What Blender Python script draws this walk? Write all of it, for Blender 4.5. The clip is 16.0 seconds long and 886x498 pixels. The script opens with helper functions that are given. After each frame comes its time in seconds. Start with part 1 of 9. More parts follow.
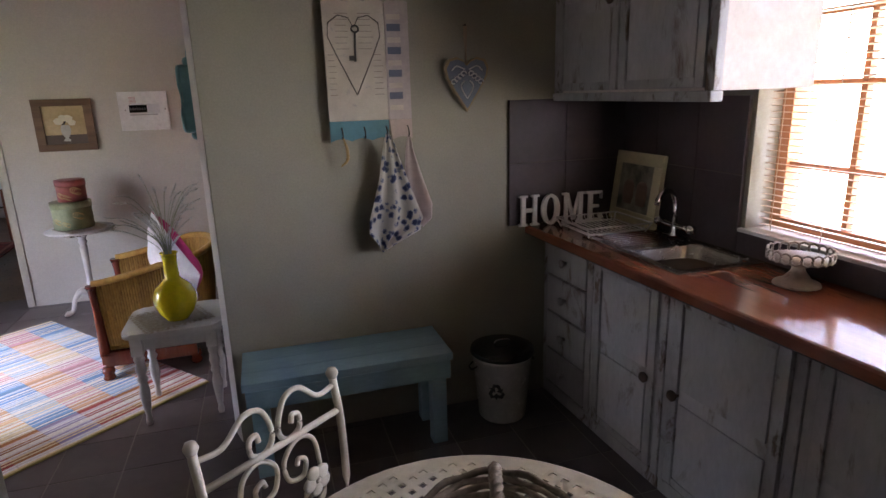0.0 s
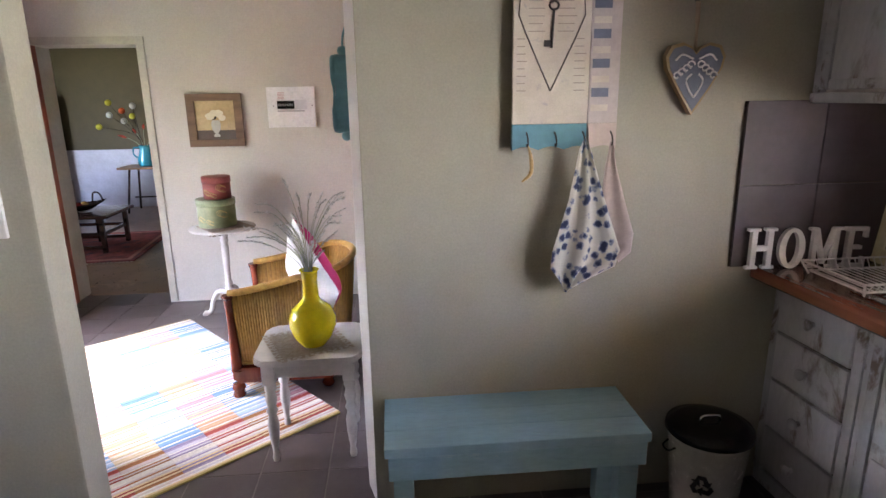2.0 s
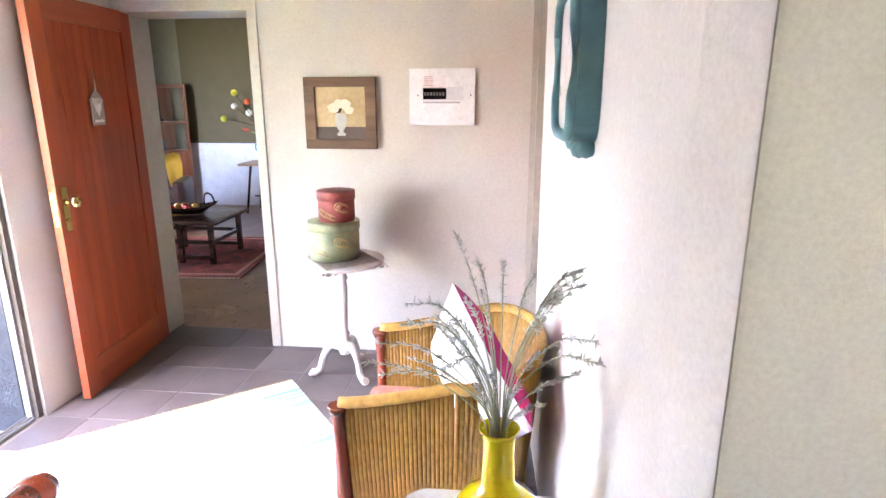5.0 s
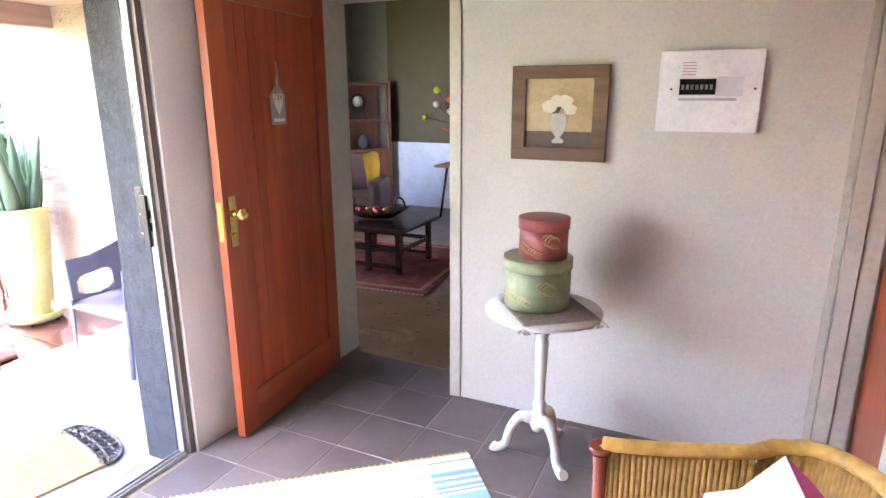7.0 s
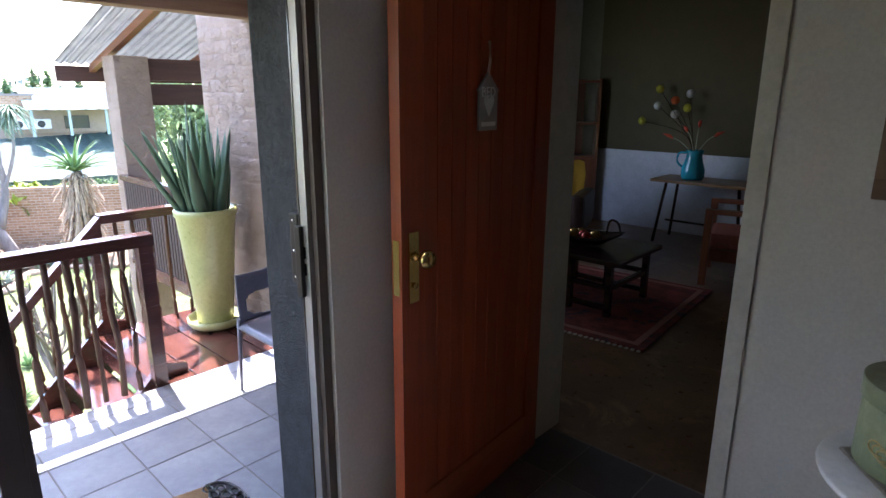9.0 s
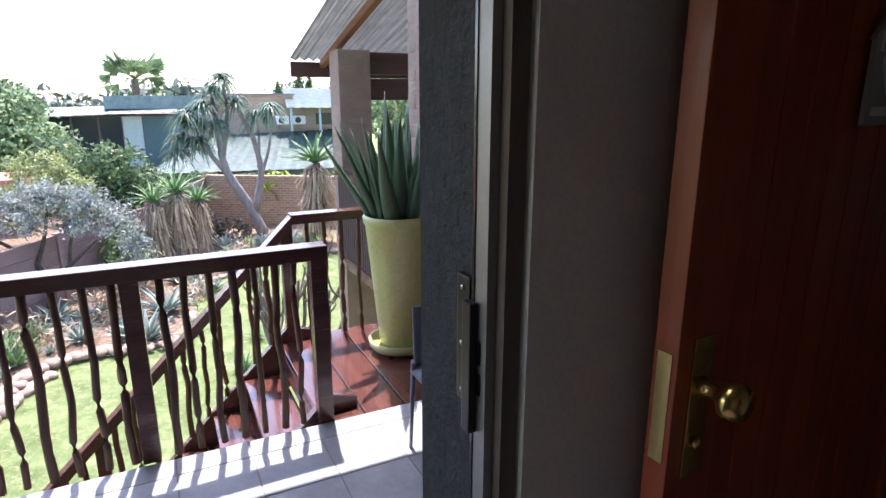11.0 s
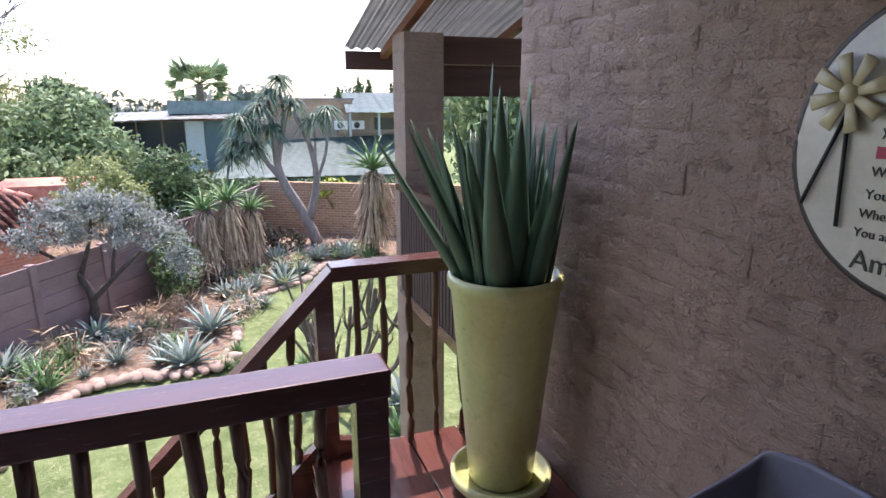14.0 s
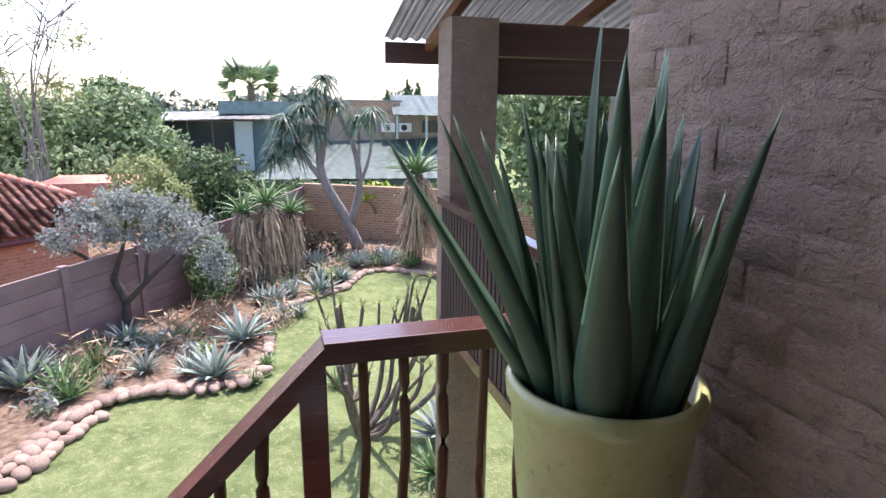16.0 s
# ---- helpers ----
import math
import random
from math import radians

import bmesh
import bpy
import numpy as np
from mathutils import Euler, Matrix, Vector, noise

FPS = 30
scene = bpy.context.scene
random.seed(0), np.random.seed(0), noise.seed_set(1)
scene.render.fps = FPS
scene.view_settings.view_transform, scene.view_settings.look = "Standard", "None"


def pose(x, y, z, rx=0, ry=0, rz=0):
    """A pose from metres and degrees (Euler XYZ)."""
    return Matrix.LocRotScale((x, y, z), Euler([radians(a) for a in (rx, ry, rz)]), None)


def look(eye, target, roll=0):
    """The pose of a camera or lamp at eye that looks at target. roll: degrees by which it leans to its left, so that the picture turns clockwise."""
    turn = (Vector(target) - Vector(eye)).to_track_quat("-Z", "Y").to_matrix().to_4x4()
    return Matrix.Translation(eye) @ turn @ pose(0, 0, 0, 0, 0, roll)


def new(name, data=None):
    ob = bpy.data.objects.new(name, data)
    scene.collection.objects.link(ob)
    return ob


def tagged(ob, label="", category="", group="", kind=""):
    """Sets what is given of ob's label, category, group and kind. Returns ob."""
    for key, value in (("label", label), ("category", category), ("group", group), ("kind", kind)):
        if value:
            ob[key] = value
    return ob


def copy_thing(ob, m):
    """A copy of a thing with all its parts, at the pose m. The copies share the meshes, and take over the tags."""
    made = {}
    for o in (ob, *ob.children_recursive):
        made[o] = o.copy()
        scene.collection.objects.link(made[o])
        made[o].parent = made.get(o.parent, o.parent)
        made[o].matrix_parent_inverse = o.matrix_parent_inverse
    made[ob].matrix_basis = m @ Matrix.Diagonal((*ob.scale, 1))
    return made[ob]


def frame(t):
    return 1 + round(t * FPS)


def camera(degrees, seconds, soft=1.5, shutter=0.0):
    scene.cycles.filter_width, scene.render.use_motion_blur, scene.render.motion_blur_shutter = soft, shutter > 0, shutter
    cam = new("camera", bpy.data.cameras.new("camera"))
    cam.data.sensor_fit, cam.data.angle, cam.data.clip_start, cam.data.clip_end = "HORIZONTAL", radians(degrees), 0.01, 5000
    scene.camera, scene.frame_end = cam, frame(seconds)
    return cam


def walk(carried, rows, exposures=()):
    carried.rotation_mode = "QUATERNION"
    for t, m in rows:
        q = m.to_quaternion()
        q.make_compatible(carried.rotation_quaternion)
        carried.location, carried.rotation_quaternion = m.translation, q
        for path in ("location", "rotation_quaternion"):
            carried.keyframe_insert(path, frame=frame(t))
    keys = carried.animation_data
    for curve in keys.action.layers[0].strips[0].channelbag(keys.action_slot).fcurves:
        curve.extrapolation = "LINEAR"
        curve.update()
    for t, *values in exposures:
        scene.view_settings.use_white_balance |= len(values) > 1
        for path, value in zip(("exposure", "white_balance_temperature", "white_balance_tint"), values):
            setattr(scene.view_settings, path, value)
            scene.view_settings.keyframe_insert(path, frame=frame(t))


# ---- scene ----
cam = camera(74.0, 16.0)
PATH = [
    (0, (0.718, 0.984, 1.617), (1.275, 2.835, 1.105), -1.7),
    (0.5, (0.697, 1.054, 1.618), (1.087, 2.948, 1.108), -1.7),
    (1, (0.655, 1.194, 1.605), (0.95, 3.108, 1.103), -1.3),
    (1.5, (0.625, 1.363, 1.603), (0.865, 3.285, 1.104), -1.1),
    (2, (0.596, 1.609, 1.605), (0.762, 3.538, 1.105), -0.9),
    (2.5, (0.564, 1.855, 1.607), (0.594, 3.79, 1.101), -1.1),
    (3, (0.489, 2.091, 1.573), (0.419, 4.027, 1.074), -1.1),
    (5.5, (0.189, 3.261, 1.557), (-0.099, 5.174, 1.048), -0.2),
    (6, (0.164, 3.475, 1.557), (-0.27, 5.36, 1.048), -0.4),
    (6.5, (0.096, 3.646, 1.55), (-0.586, 5.456, 1.043), -0.3),
    (7, (-0.082, 3.822, 1.539), (-0.907, 5.572, 1.032), -0.2),
    (7.5, (-0.231, 3.967, 1.533), (-1.137, 5.677, 1.029), -0.1),
    (8, (-0.39, 4.171, 1.541), (-1.409, 5.814, 1.031), -0.1),
    (8.5, (-0.537, 4.329, 1.534), (-1.718, 5.859, 1.017), -0.0),
    (9, (-0.721, 4.488, 1.518), (-2.042, 5.902, 1.014), 0.2),
    (9.5, (-0.888, 4.625, 1.506), (-2.332, 5.913, 1.002), 0.2),
    (10, (-1.038, 4.785, 1.516), (-2.625, 5.89, 1.007), 0.1),
    (10.2, (-1.092, 4.831, 1.508), (-2.721, 5.872, 0.999), 0.2),
    (12.5, (-2.191, 5.232, 1.367), (-3.995, 5.942, 0.876), -0.7),
    (13, (-2.385, 5.26, 1.359), (-4.194, 5.957, 0.869), -0.5),
    (13.5, (-2.588, 5.301, 1.351), (-4.399, 5.997, 0.864), -0.3),
    (14, (-2.822, 5.36, 1.357), (-4.637, 6.045, 0.87), -0.1),
    (14.5, (-3.025, 5.386, 1.348), (-4.843, 6.068, 0.869), 0.2),
    (15, (-3.229, 5.435, 1.34), (-5.049, 6.118, 0.869), 0.6),
    (15.5, (-3.422, 5.527, 1.344), (-5.253, 6.174, 0.867), 0.4),
    (16, (-3.61, 5.623, 1.318), (-5.475, 6.166, 0.842), 0.6),
]
EXPOSURES = [
    (0.0, 3.8, 6700, 29), (1.5, 4.8, 6700, 28), (3.0, 5.3, 6700, 26), (5.5, 6.05, 6600, 28), (6.5, 6.0, 6600, 28), (7.0, 5.45, 6500, 26), (7.5, 4.65, 6400, 25), (8.0, 3.9, 6300, 23), (8.5, 3.25, 6200, 20), (9.0, 2.65, 6100, 18),
    (9.5, 2.3, 6100, 18), (10.0, 2.05, 6100, 19), (10.2, 1.95, 6100, 19), (12.3, 1.17, 6450, 23), (12.5, 1.14, 6450, 23), (16.0, 1.1, 6450, 24)]
walk(cam, [(t, look(eye, target, roll)) for t, eye, target, roll in PATH], EXPOSURES)

# ---- light ----
SUN_ELEVATION, SUN_AZIMUTH = radians(68), radians(170)   # azimuth: angle of the sun's side from +x, anticlockwise
world = bpy.data.worlds.new("world")
scene.world = world
world.use_nodes = True
wn = world.node_tree.nodes
sky = wn.new("ShaderNodeTexSky")
sky.sky_type, sky.sun_disc = "NISHITA", False
sky.sun_elevation, sky.sun_rotation = SUN_ELEVATION, radians(90) - SUN_AZIMUTH
sky.air_density, sky.dust_density, sky.ozone_density = 1.0, 1.6, 1.0
world.node_tree.links.new(sky.outputs["Color"], wn["Background"].inputs["Color"])
wn["Background"].inputs["Strength"].default_value = 0.25
sun_data = bpy.data.lights.new("sun", "SUN")
sun_data.energy, sun_data.angle, sun_data.color = 4.2, radians(0.6), (1.0, 0.95, 0.87)
sun = new("sun", sun_data)
sun_way = Vector((math.cos(SUN_ELEVATION) * math.cos(SUN_AZIMUTH), math.cos(SUN_ELEVATION) * math.sin(SUN_AZIMUTH), math.sin(SUN_ELEVATION)))
sun.matrix_world = look(sun_way * 60, (0, 0, 0))
# skylight in the kitchen window's opening
sky_lamp = bpy.data.lights.new("window_sky", "AREA")
sky_lamp.shape, sky_lamp.size, sky_lamp.size_y, sky_lamp.energy, sky_lamp.color = "RECTANGLE", 1.56, 1.06, 2.35, (0.95, 0.97, 1.0)
new("window_sky", sky_lamp).matrix_world = look((2.795, 2.02, 1.60), (0.0, 2.02, 1.45))
# skylight lamp in an opening added for a lounge window that isn't seen
lounge_lamp = bpy.data.lights.new("lounge_sky", "AREA")
lounge_lamp.shape, lounge_lamp.size, lounge_lamp.size_y, lounge_lamp.energy, lounge_lamp.color = "RECTANGLE", 1.9, 1.6, 1.5, (0.86, 0.92, 1.0)
new("lounge_sky", lounge_lamp).matrix_world = look((-5.12, 8.4, 1.55), (0.0, 9.2, 1.0))

# unseen lamp added under the sliding door's head, extra skylight for the rug
door_lamp = bpy.data.lights.new("door_fill", "AREA")
door_lamp.shape, door_lamp.size, door_lamp.size_y, door_lamp.energy, door_lamp.color = "RECTANGLE", 1.4, 0.10, 1.35, (0.95, 0.97, 1.0)
door_lamp.spread = radians(75)
new("door_fill", door_lamp).matrix_world = look((-2.10, 4.67, 2.04), (-1.30, 4.75, 0.0))


# ---- materials ----
def shader(name):
    m = bpy.data.materials.new(name)
    m.use_nodes = True
    nt = m.node_tree
    return m, nt, nt.nodes["Principled BSDF"]


def ramp(nt, fac, stops):
    r = nt.nodes.new("ShaderNodeValToRGB")
    while len(r.color_ramp.elements) < len(stops):
        r.color_ramp.elements.new(0.5)
    for e, (p, c) in zip(r.color_ramp.elements, stops):
        e.position, e.color = p, (*c, 1)
    nt.links.new(fac, r.inputs["Fac"])
    return r.outputs["Color"]


def coords(nt, stretch=(1, 1, 1), shift=True):
    tc = nt.nodes.new("ShaderNodeTexCoord")
    mp = nt.nodes.new("ShaderNodeMapping")
    mp.inputs["Scale"].default_value = stretch
    nt.links.new(tc.outputs["Object"], mp.inputs["Vector"])
    if shift:
        oi = nt.nodes.new("ShaderNodeObjectInfo")
        mul = nt.nodes.new("ShaderNodeMath")
        mul.operation = "MULTIPLY"
        mul.inputs[1].default_value = 37.0
        nt.links.new(oi.outputs["Random"], mul.inputs[0])
        nt.links.new(mul.outputs[0], mp.inputs["Location"])
    return mp.outputs["Vector"]


def noise_fac(nt, vec, scale, detail=4, rough=0.6, distort=0.0):
    n = nt.nodes.new("ShaderNodeTexNoise")
    n.inputs["Scale"].default_value, n.inputs["Detail"].default_value = scale, detail
    n.inputs["Roughness"].default_value, n.inputs["Distortion"].default_value = rough, distort
    nt.links.new(vec, n.inputs["Vector"])
    return n.outputs["Fac"]


def mix(nt, a, b, fac, mode="MIX"):
    n = nt.nodes.new("ShaderNodeMix")
    n.data_type, n.blend_type = "RGBA", mode
    for sock, v in ((n.inputs[6], a), (n.inputs[7], b)):
        if isinstance(v, tuple):
            sock.default_value = (*v, 1)
        else:
            nt.links.new(v, sock)
    if isinstance(fac, float):
        n.inputs[0].default_value = fac
    else:
        nt.links.new(fac, n.inputs[0])
    return n.outputs[2]


def bump(nt, bsdf, height, strength, distance):
    b = nt.nodes.new("ShaderNodeBump")
    b.inputs["Strength"].default_value, b.inputs["Distance"].default_value = strength, distance
    nt.links.new(height, b.inputs["Height"])
    nt.links.new(b.outputs["Normal"], bsdf.inputs["Normal"])


def surface(name, dark, light, scale=3.0, rough=0.6, stretch=(1, 1, 1), fine=40.0, relief=0.15, depth=0.01, metal=0.0, spec=0.5,
            wear=None, wear_at=(0.58, 0.66), wear_scale=6.0, vary=0.0, sheen=0.0, detail=5, coat=0.0):
    """A painted or natural surface: two tones by broad noise, fine grain, relief, and patches of wear."""
    m, nt, b = shader(name)
    vec = coords(nt, stretch)
    col = ramp(nt, noise_fac(nt, vec, scale, detail), [(0.3, dark), (0.7, light)])
    grain = noise_fac(nt, vec, fine, 6, 0.7)
    col = mix(nt, col, ramp(nt, grain, [(0.25, (0.72, 0.72, 0.72)), (0.75, (1.12, 1.12, 1.12))]), 0.55, "MULTIPLY")
    if wear:
        w = noise_fac(nt, vec, wear_scale, 7, 0.7, 0.6)
        r = nt.nodes.new("ShaderNodeMapRange")
        r.inputs[1].default_value, r.inputs[2].default_value = wear_at
        nt.links.new(w, r.inputs[0])
        col = mix(nt, col, wear, r.outputs[0])
    if vary:
        oi = nt.nodes.new("ShaderNodeObjectInfo")
        gi = nt.nodes.new("ShaderNodeNewGeometry")
        ad = nt.nodes.new("ShaderNodeMath")
        ad.operation = "ADD"
        nt.links.new(oi.outputs["Random"], ad.inputs[0])
        nt.links.new(gi.outputs["Random Per Island"], ad.inputs[1])
        fr = nt.nodes.new("ShaderNodeMath")
        fr.operation = "FRACT"
        nt.links.new(ad.outputs[0], fr.inputs[0])
        col = mix(nt, col, ramp(nt, fr.outputs[0], [(0.0, (1 - vary,) * 3), (1.0, (1 + vary,) * 3)]), 1.0, "MULTIPLY")
    nt.links.new(col, b.inputs["Base Color"])
    rr = nt.nodes.new("ShaderNodeMapRange")
    rr.inputs[3].default_value, rr.inputs[4].default_value = max(0.02, rough - 0.1), min(1, rough + 0.1)
    nt.links.new(grain, rr.inputs[0])
    nt.links.new(rr.outputs[0], b.inputs["Roughness"])
    b.inputs["Metallic"].default_value, b.inputs["Specular IOR Level"].default_value = metal, spec
    b.inputs["Coat Weight"].default_value = coat
    b.inputs["Coat Roughness"].default_value = 0.08
    if relief:
        bump(nt, b, grain, relief, depth)
    return m


def wood(name, dark, light, along="x", rough=0.4, scale=14.0, relief=0.1, coat=0.0, vary=0.12):
    s = {"x": (0.07, 1, 1), "y": (1, 0.07, 1), "z": (1, 1, 0.07)}[along]
    return surface(name, dark, light, scale, rough, s, 90.0, relief, 0.004, coat=coat, vary=vary)


def plain(name, colour, rough=0.5, metal=0.0, **more):
    d = tuple(c * 0.9 for c in colour)
    return surface(name, d, tuple(min(1, c * 1.06) for c in colour), 8.0, rough, metal=metal, relief=more.pop("relief", 0.04), **more)


def glass(name, tint=(1, 1, 1)):
    m, nt, b = shader(name)
    b.inputs["Base Color"].default_value = (*tint, 1)
    b.inputs["Roughness"].default_value, b.inputs["Transmission Weight"].default_value, b.inputs["IOR"].default_value = 0.0, 1.0, 1.1
    return m


WALL = surface("sage_plaster", (0.33, 0.305, 0.24), (0.37, 0.345, 0.27), 2.0, 0.75, fine=120.0, relief=0.35, depth=0.004,
               wear=(0.30, 0.27, 0.2), wear_at=(0.68, 0.74), wear_scale=14.0)
WALL_PALE = surface("pale_hall_plaster", (0.56, 0.53, 0.475), (0.61, 0.58, 0.52), 2.0, 0.7, fine=100.0, relief=0.3, depth=0.004)
CEILING = plain("beige_ceiling_paint", (0.42, 0.39, 0.34), 0.8)
TILE_IN = surface("slate_grey_floor_tile", (0.085, 0.07, 0.072), (0.13, 0.108, 0.108), 4.0, 0.38, fine=30.0, relief=0.1, depth=0.006, vary=0.14)
GROUT = plain("pale_grout", (0.24, 0.22, 0.2), 0.9)
TILE_OUT = surface("blue_grey_deck_tile", (0.24, 0.25, 0.28), (0.34, 0.35, 0.38), 5.0, 0.45, fine=30.0, relief=0.1, depth=0.006, vary=0.12)
DOOR_WOOD = wood("orange_meranti_wood", (0.25, 0.038, 0.011), (0.37, 0.072, 0.018), "z", 0.36, 16.0, coat=0.1)
BRASS = plain("brass", (0.72, 0.5, 0.18), 0.22, 1.0)
FRAME_PAINT = plain("stone_grey_frame_paint", (0.5, 0.47, 0.4), 0.35)
def chipped_brick(name, dark, light):
    """Thick old paint over rough brick: broad lumps, torn chips, pits and fine grit in the relief."""
    m, nt, b = shader(name)
    geo = nt.nodes.new("ShaderNodeNewGeometry")
    vec = geo.outputs["Position"]
    mp = nt.nodes.new("ShaderNodeMapping")
    mp.inputs["Scale"].default_value = (1.0, 1.0, 1.7)
    nt.links.new(vec, mp.inputs["Vector"])
    flat = mp.outputs["Vector"]
    col = ramp(nt, noise_fac(nt, vec, 3.0, 6), [(0.3, dark), (0.7, light)])
    lumps = noise_fac(nt, flat, 11.0, 5, 0.6, 0.4)
    grit = noise_fac(nt, vec, 90.0, 5, 0.7)

    def step(fac, lo, hi, a, c):
        r = nt.nodes.new("ShaderNodeMapRange")
        r.inputs[1].default_value, r.inputs[2].default_value, r.inputs[3].default_value, r.inputs[4].default_value = lo, hi, a, c
        nt.links.new(fac, r.inputs[0])
        return r.outputs[0]

    def add(a, k, c):
        h = nt.nodes.new("ShaderNodeMath")
        h.operation = "MULTIPLY_ADD"
        h.inputs[1].default_value = k
        nt.links.new(a, h.inputs[0])
        nt.links.new(c, h.inputs[2])
        return h.outputs[0]

    torn = step(noise_fac(nt, flat, 15.0, 5, 0.6, 1.0), 0.57, 0.60, 1.0, 0.0)
    flake = step(noise_fac(nt, flat, 7.0, 6, 0.62, 0.8), 0.47, 0.50, 0.0, 1.0)
    pits = step(noise_fac(nt, vec, 42.0, 3, 0.5), 0.66, 0.70, 1.0, 0.0)
    h = add(torn, 0.6, add(flake, 0.18, add(pits, 0.5, add(lumps, 1.1, step(grit, 0.0, 1.0, 0.0, 0.8)))))
    bump(nt, b, h, 1.0, 0.0115)
    grime = ramp(nt, grit, [(0.3, (0.78, 0.77, 0.76)), (0.7, (1.1, 1.1, 1.1))])
    nt.links.new(mix(nt, col, grime, 0.6, "MULTIPLY"), b.inputs["Base Color"])
    b.inputs["Roughness"].default_value = 0.6
    return m


PINK_BRICK = chipped_brick("salmon_painted_brick", (0.24, 0.158, 0.120), (0.345, 0.235, 0.178))
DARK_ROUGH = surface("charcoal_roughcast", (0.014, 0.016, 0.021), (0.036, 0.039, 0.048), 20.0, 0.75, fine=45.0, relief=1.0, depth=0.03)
DECK_WOOD = wood("oxblood_deck_varnish", (0.075, 0.018, 0.012), (0.16, 0.045, 0.028), "y", 0.22, 10.0, coat=0.5)
RAIL_WOOD = wood("dark_mahogany_varnish", (0.05, 0.018, 0.015), (0.10, 0.036, 0.028), "y", 0.25, 12.0, coat=0.4)
STICK_WOOD = wood("dark_pole_varnish", (0.055, 0.02, 0.012), (0.12, 0.05, 0.03), "z", 0.35, 12.0)
LAWN = surface("sunlit_lawn", (0.11, 0.15, 0.055), (0.23, 0.28, 0.12), 3.2, 0.9, fine=26.0, relief=1.0, depth=0.05, spec=0.1,
               wear=(0.32, 0.32, 0.18), wear_at=(0.52, 0.70), wear_scale=11.0)
SOIL = surface("dry_garden_soil", (0.13, 0.085, 0.06), (0.36, 0.26, 0.19), 9.0, 0.95, fine=60.0, relief=0.9, depth=0.04, spec=0.1)
OLIVE = plain("dark_olive_plaster", (0.075, 0.06, 0.025), 0.7)
DADO = plain("pale_blue_white_plaster", (0.62, 0.64, 0.7), 0.7)
BROWN_FLOOR = surface("mottled_brown_screed", (0.10, 0.055, 0.03), (0.24, 0.14, 0.075), 2.2, 0.3, fine=20.0, relief=0.05, wear=(0.34, 0.22, 0.12), wear_at=(0.55, 0.7), wear_scale=3.0)


# ---- building blocks ----
def box(bm, cx, cy, cz, sx, sy, sz, turn=None, bevel=0.0):
    """A block by its centre and size."""
    m = Matrix.Translation((cx, cy, cz)) @ (turn.to_4x4() if turn else Matrix.Identity(4)) @ Matrix.Diagonal((sx, sy, sz, 1))
    got = bmesh.ops.create_cube(bm, size=1, matrix=m)
    if bevel:
        edges = list({e for v in got["verts"] for e in v.link_edges})
        bmesh.ops.bevel(bm, geom=edges, offset=bevel, segments=2, profile=0.7, affect="EDGES")
    return bm


def span(bm, x0, y0, z0, x1, y1, z1, bevel=0.0):
    return box(bm, (x0 + x1) / 2, (y0 + y1) / 2, (z0 + z1) / 2, abs(x1 - x0), abs(y1 - y0), abs(z1 - z0), None, bevel)


def lathe(bm, profile, at=(0, 0, 0), segs=24, turn=None):
    """A turned body from (radius, height) pairs; radius 0 closes an end."""
    m = Matrix.Translation(at) @ (turn.to_4x4() if turn else Matrix.Identity(4))
    rings = []
    for r, z in profile:
        if r <= 1e-6:
            rings.append([bm.verts.new(m @ Vector((0, 0, z)))])
        else:
            rings.append([bm.verts.new(m @ Vector((r * math.cos(2 * math.pi * i / segs), r * math.sin(2 * math.pi * i / segs), z))) for i in range(segs)])
    for a, b in zip(rings, rings[1:]):
        for i in range(segs):
            j = (i + 1) % segs
            q = [a[i % len(a)], a[j % len(a)], b[j % len(b)], b[i % len(b)]]
            f = list(dict.fromkeys(q))
            if len(f) > 2:
                bm.faces.new(f).smooth = True
    return bm


def tube(bm, pts, radius, segs=8, flat=1.0, up=(0, 0, 1)):
    """A rod along points; radius is one number or one a point; flat squeezes it across up."""
    pts = [Vector(p) for p in pts]
    rad = radius if isinstance(radius, (list, tuple)) else [radius] * len(pts)
    rings = []
    ref = Vector(up)
    for i, p in enumerate(pts):
        d = (pts[min(i + 1, len(pts) - 1)] - pts[max(i - 1, 0)]).normalized()
        side = d.cross(ref)
        if side.length < 1e-3:
            side = d.cross(Vector((1, 0.01, 0)))
        side.normalize()
        top = side.cross(d)
        rings.append([bm.verts.new(p + (side * math.cos(2 * math.pi * k / segs) + top * flat * math.sin(2 * math.pi * k / segs)) * rad[i]) for k in range(segs)])
    for a, b in zip(rings, rings[1:]):
        for k in range(segs):
            f = bm.faces.new((a[k], a[(k + 1) % segs], b[(k + 1) % segs], b[k]))
            f.smooth = True
    bm.faces.new(rings[0][::-1])
    bm.faces.new(rings[-1])
    return bm


def slab(bm, outline, thick, m=None):
    """A flat outline (x, y) drawn out by thick along z, then posed by m."""
    m = m or Matrix.Identity(4)
    lo = [bm.verts.new(m @ Vector((x, y, 0))) for x, y in outline]
    hi = [bm.verts.new(m @ Vector((x, y, thick))) for x, y in outline]
    n = len(outline)
    bm.faces.new(lo[::-1])
    bm.faces.new(hi)
    for i in range(n):
        bm.faces.new((lo[i], lo[(i + 1) % n], hi[(i + 1) % n], hi[i]))
    return bm


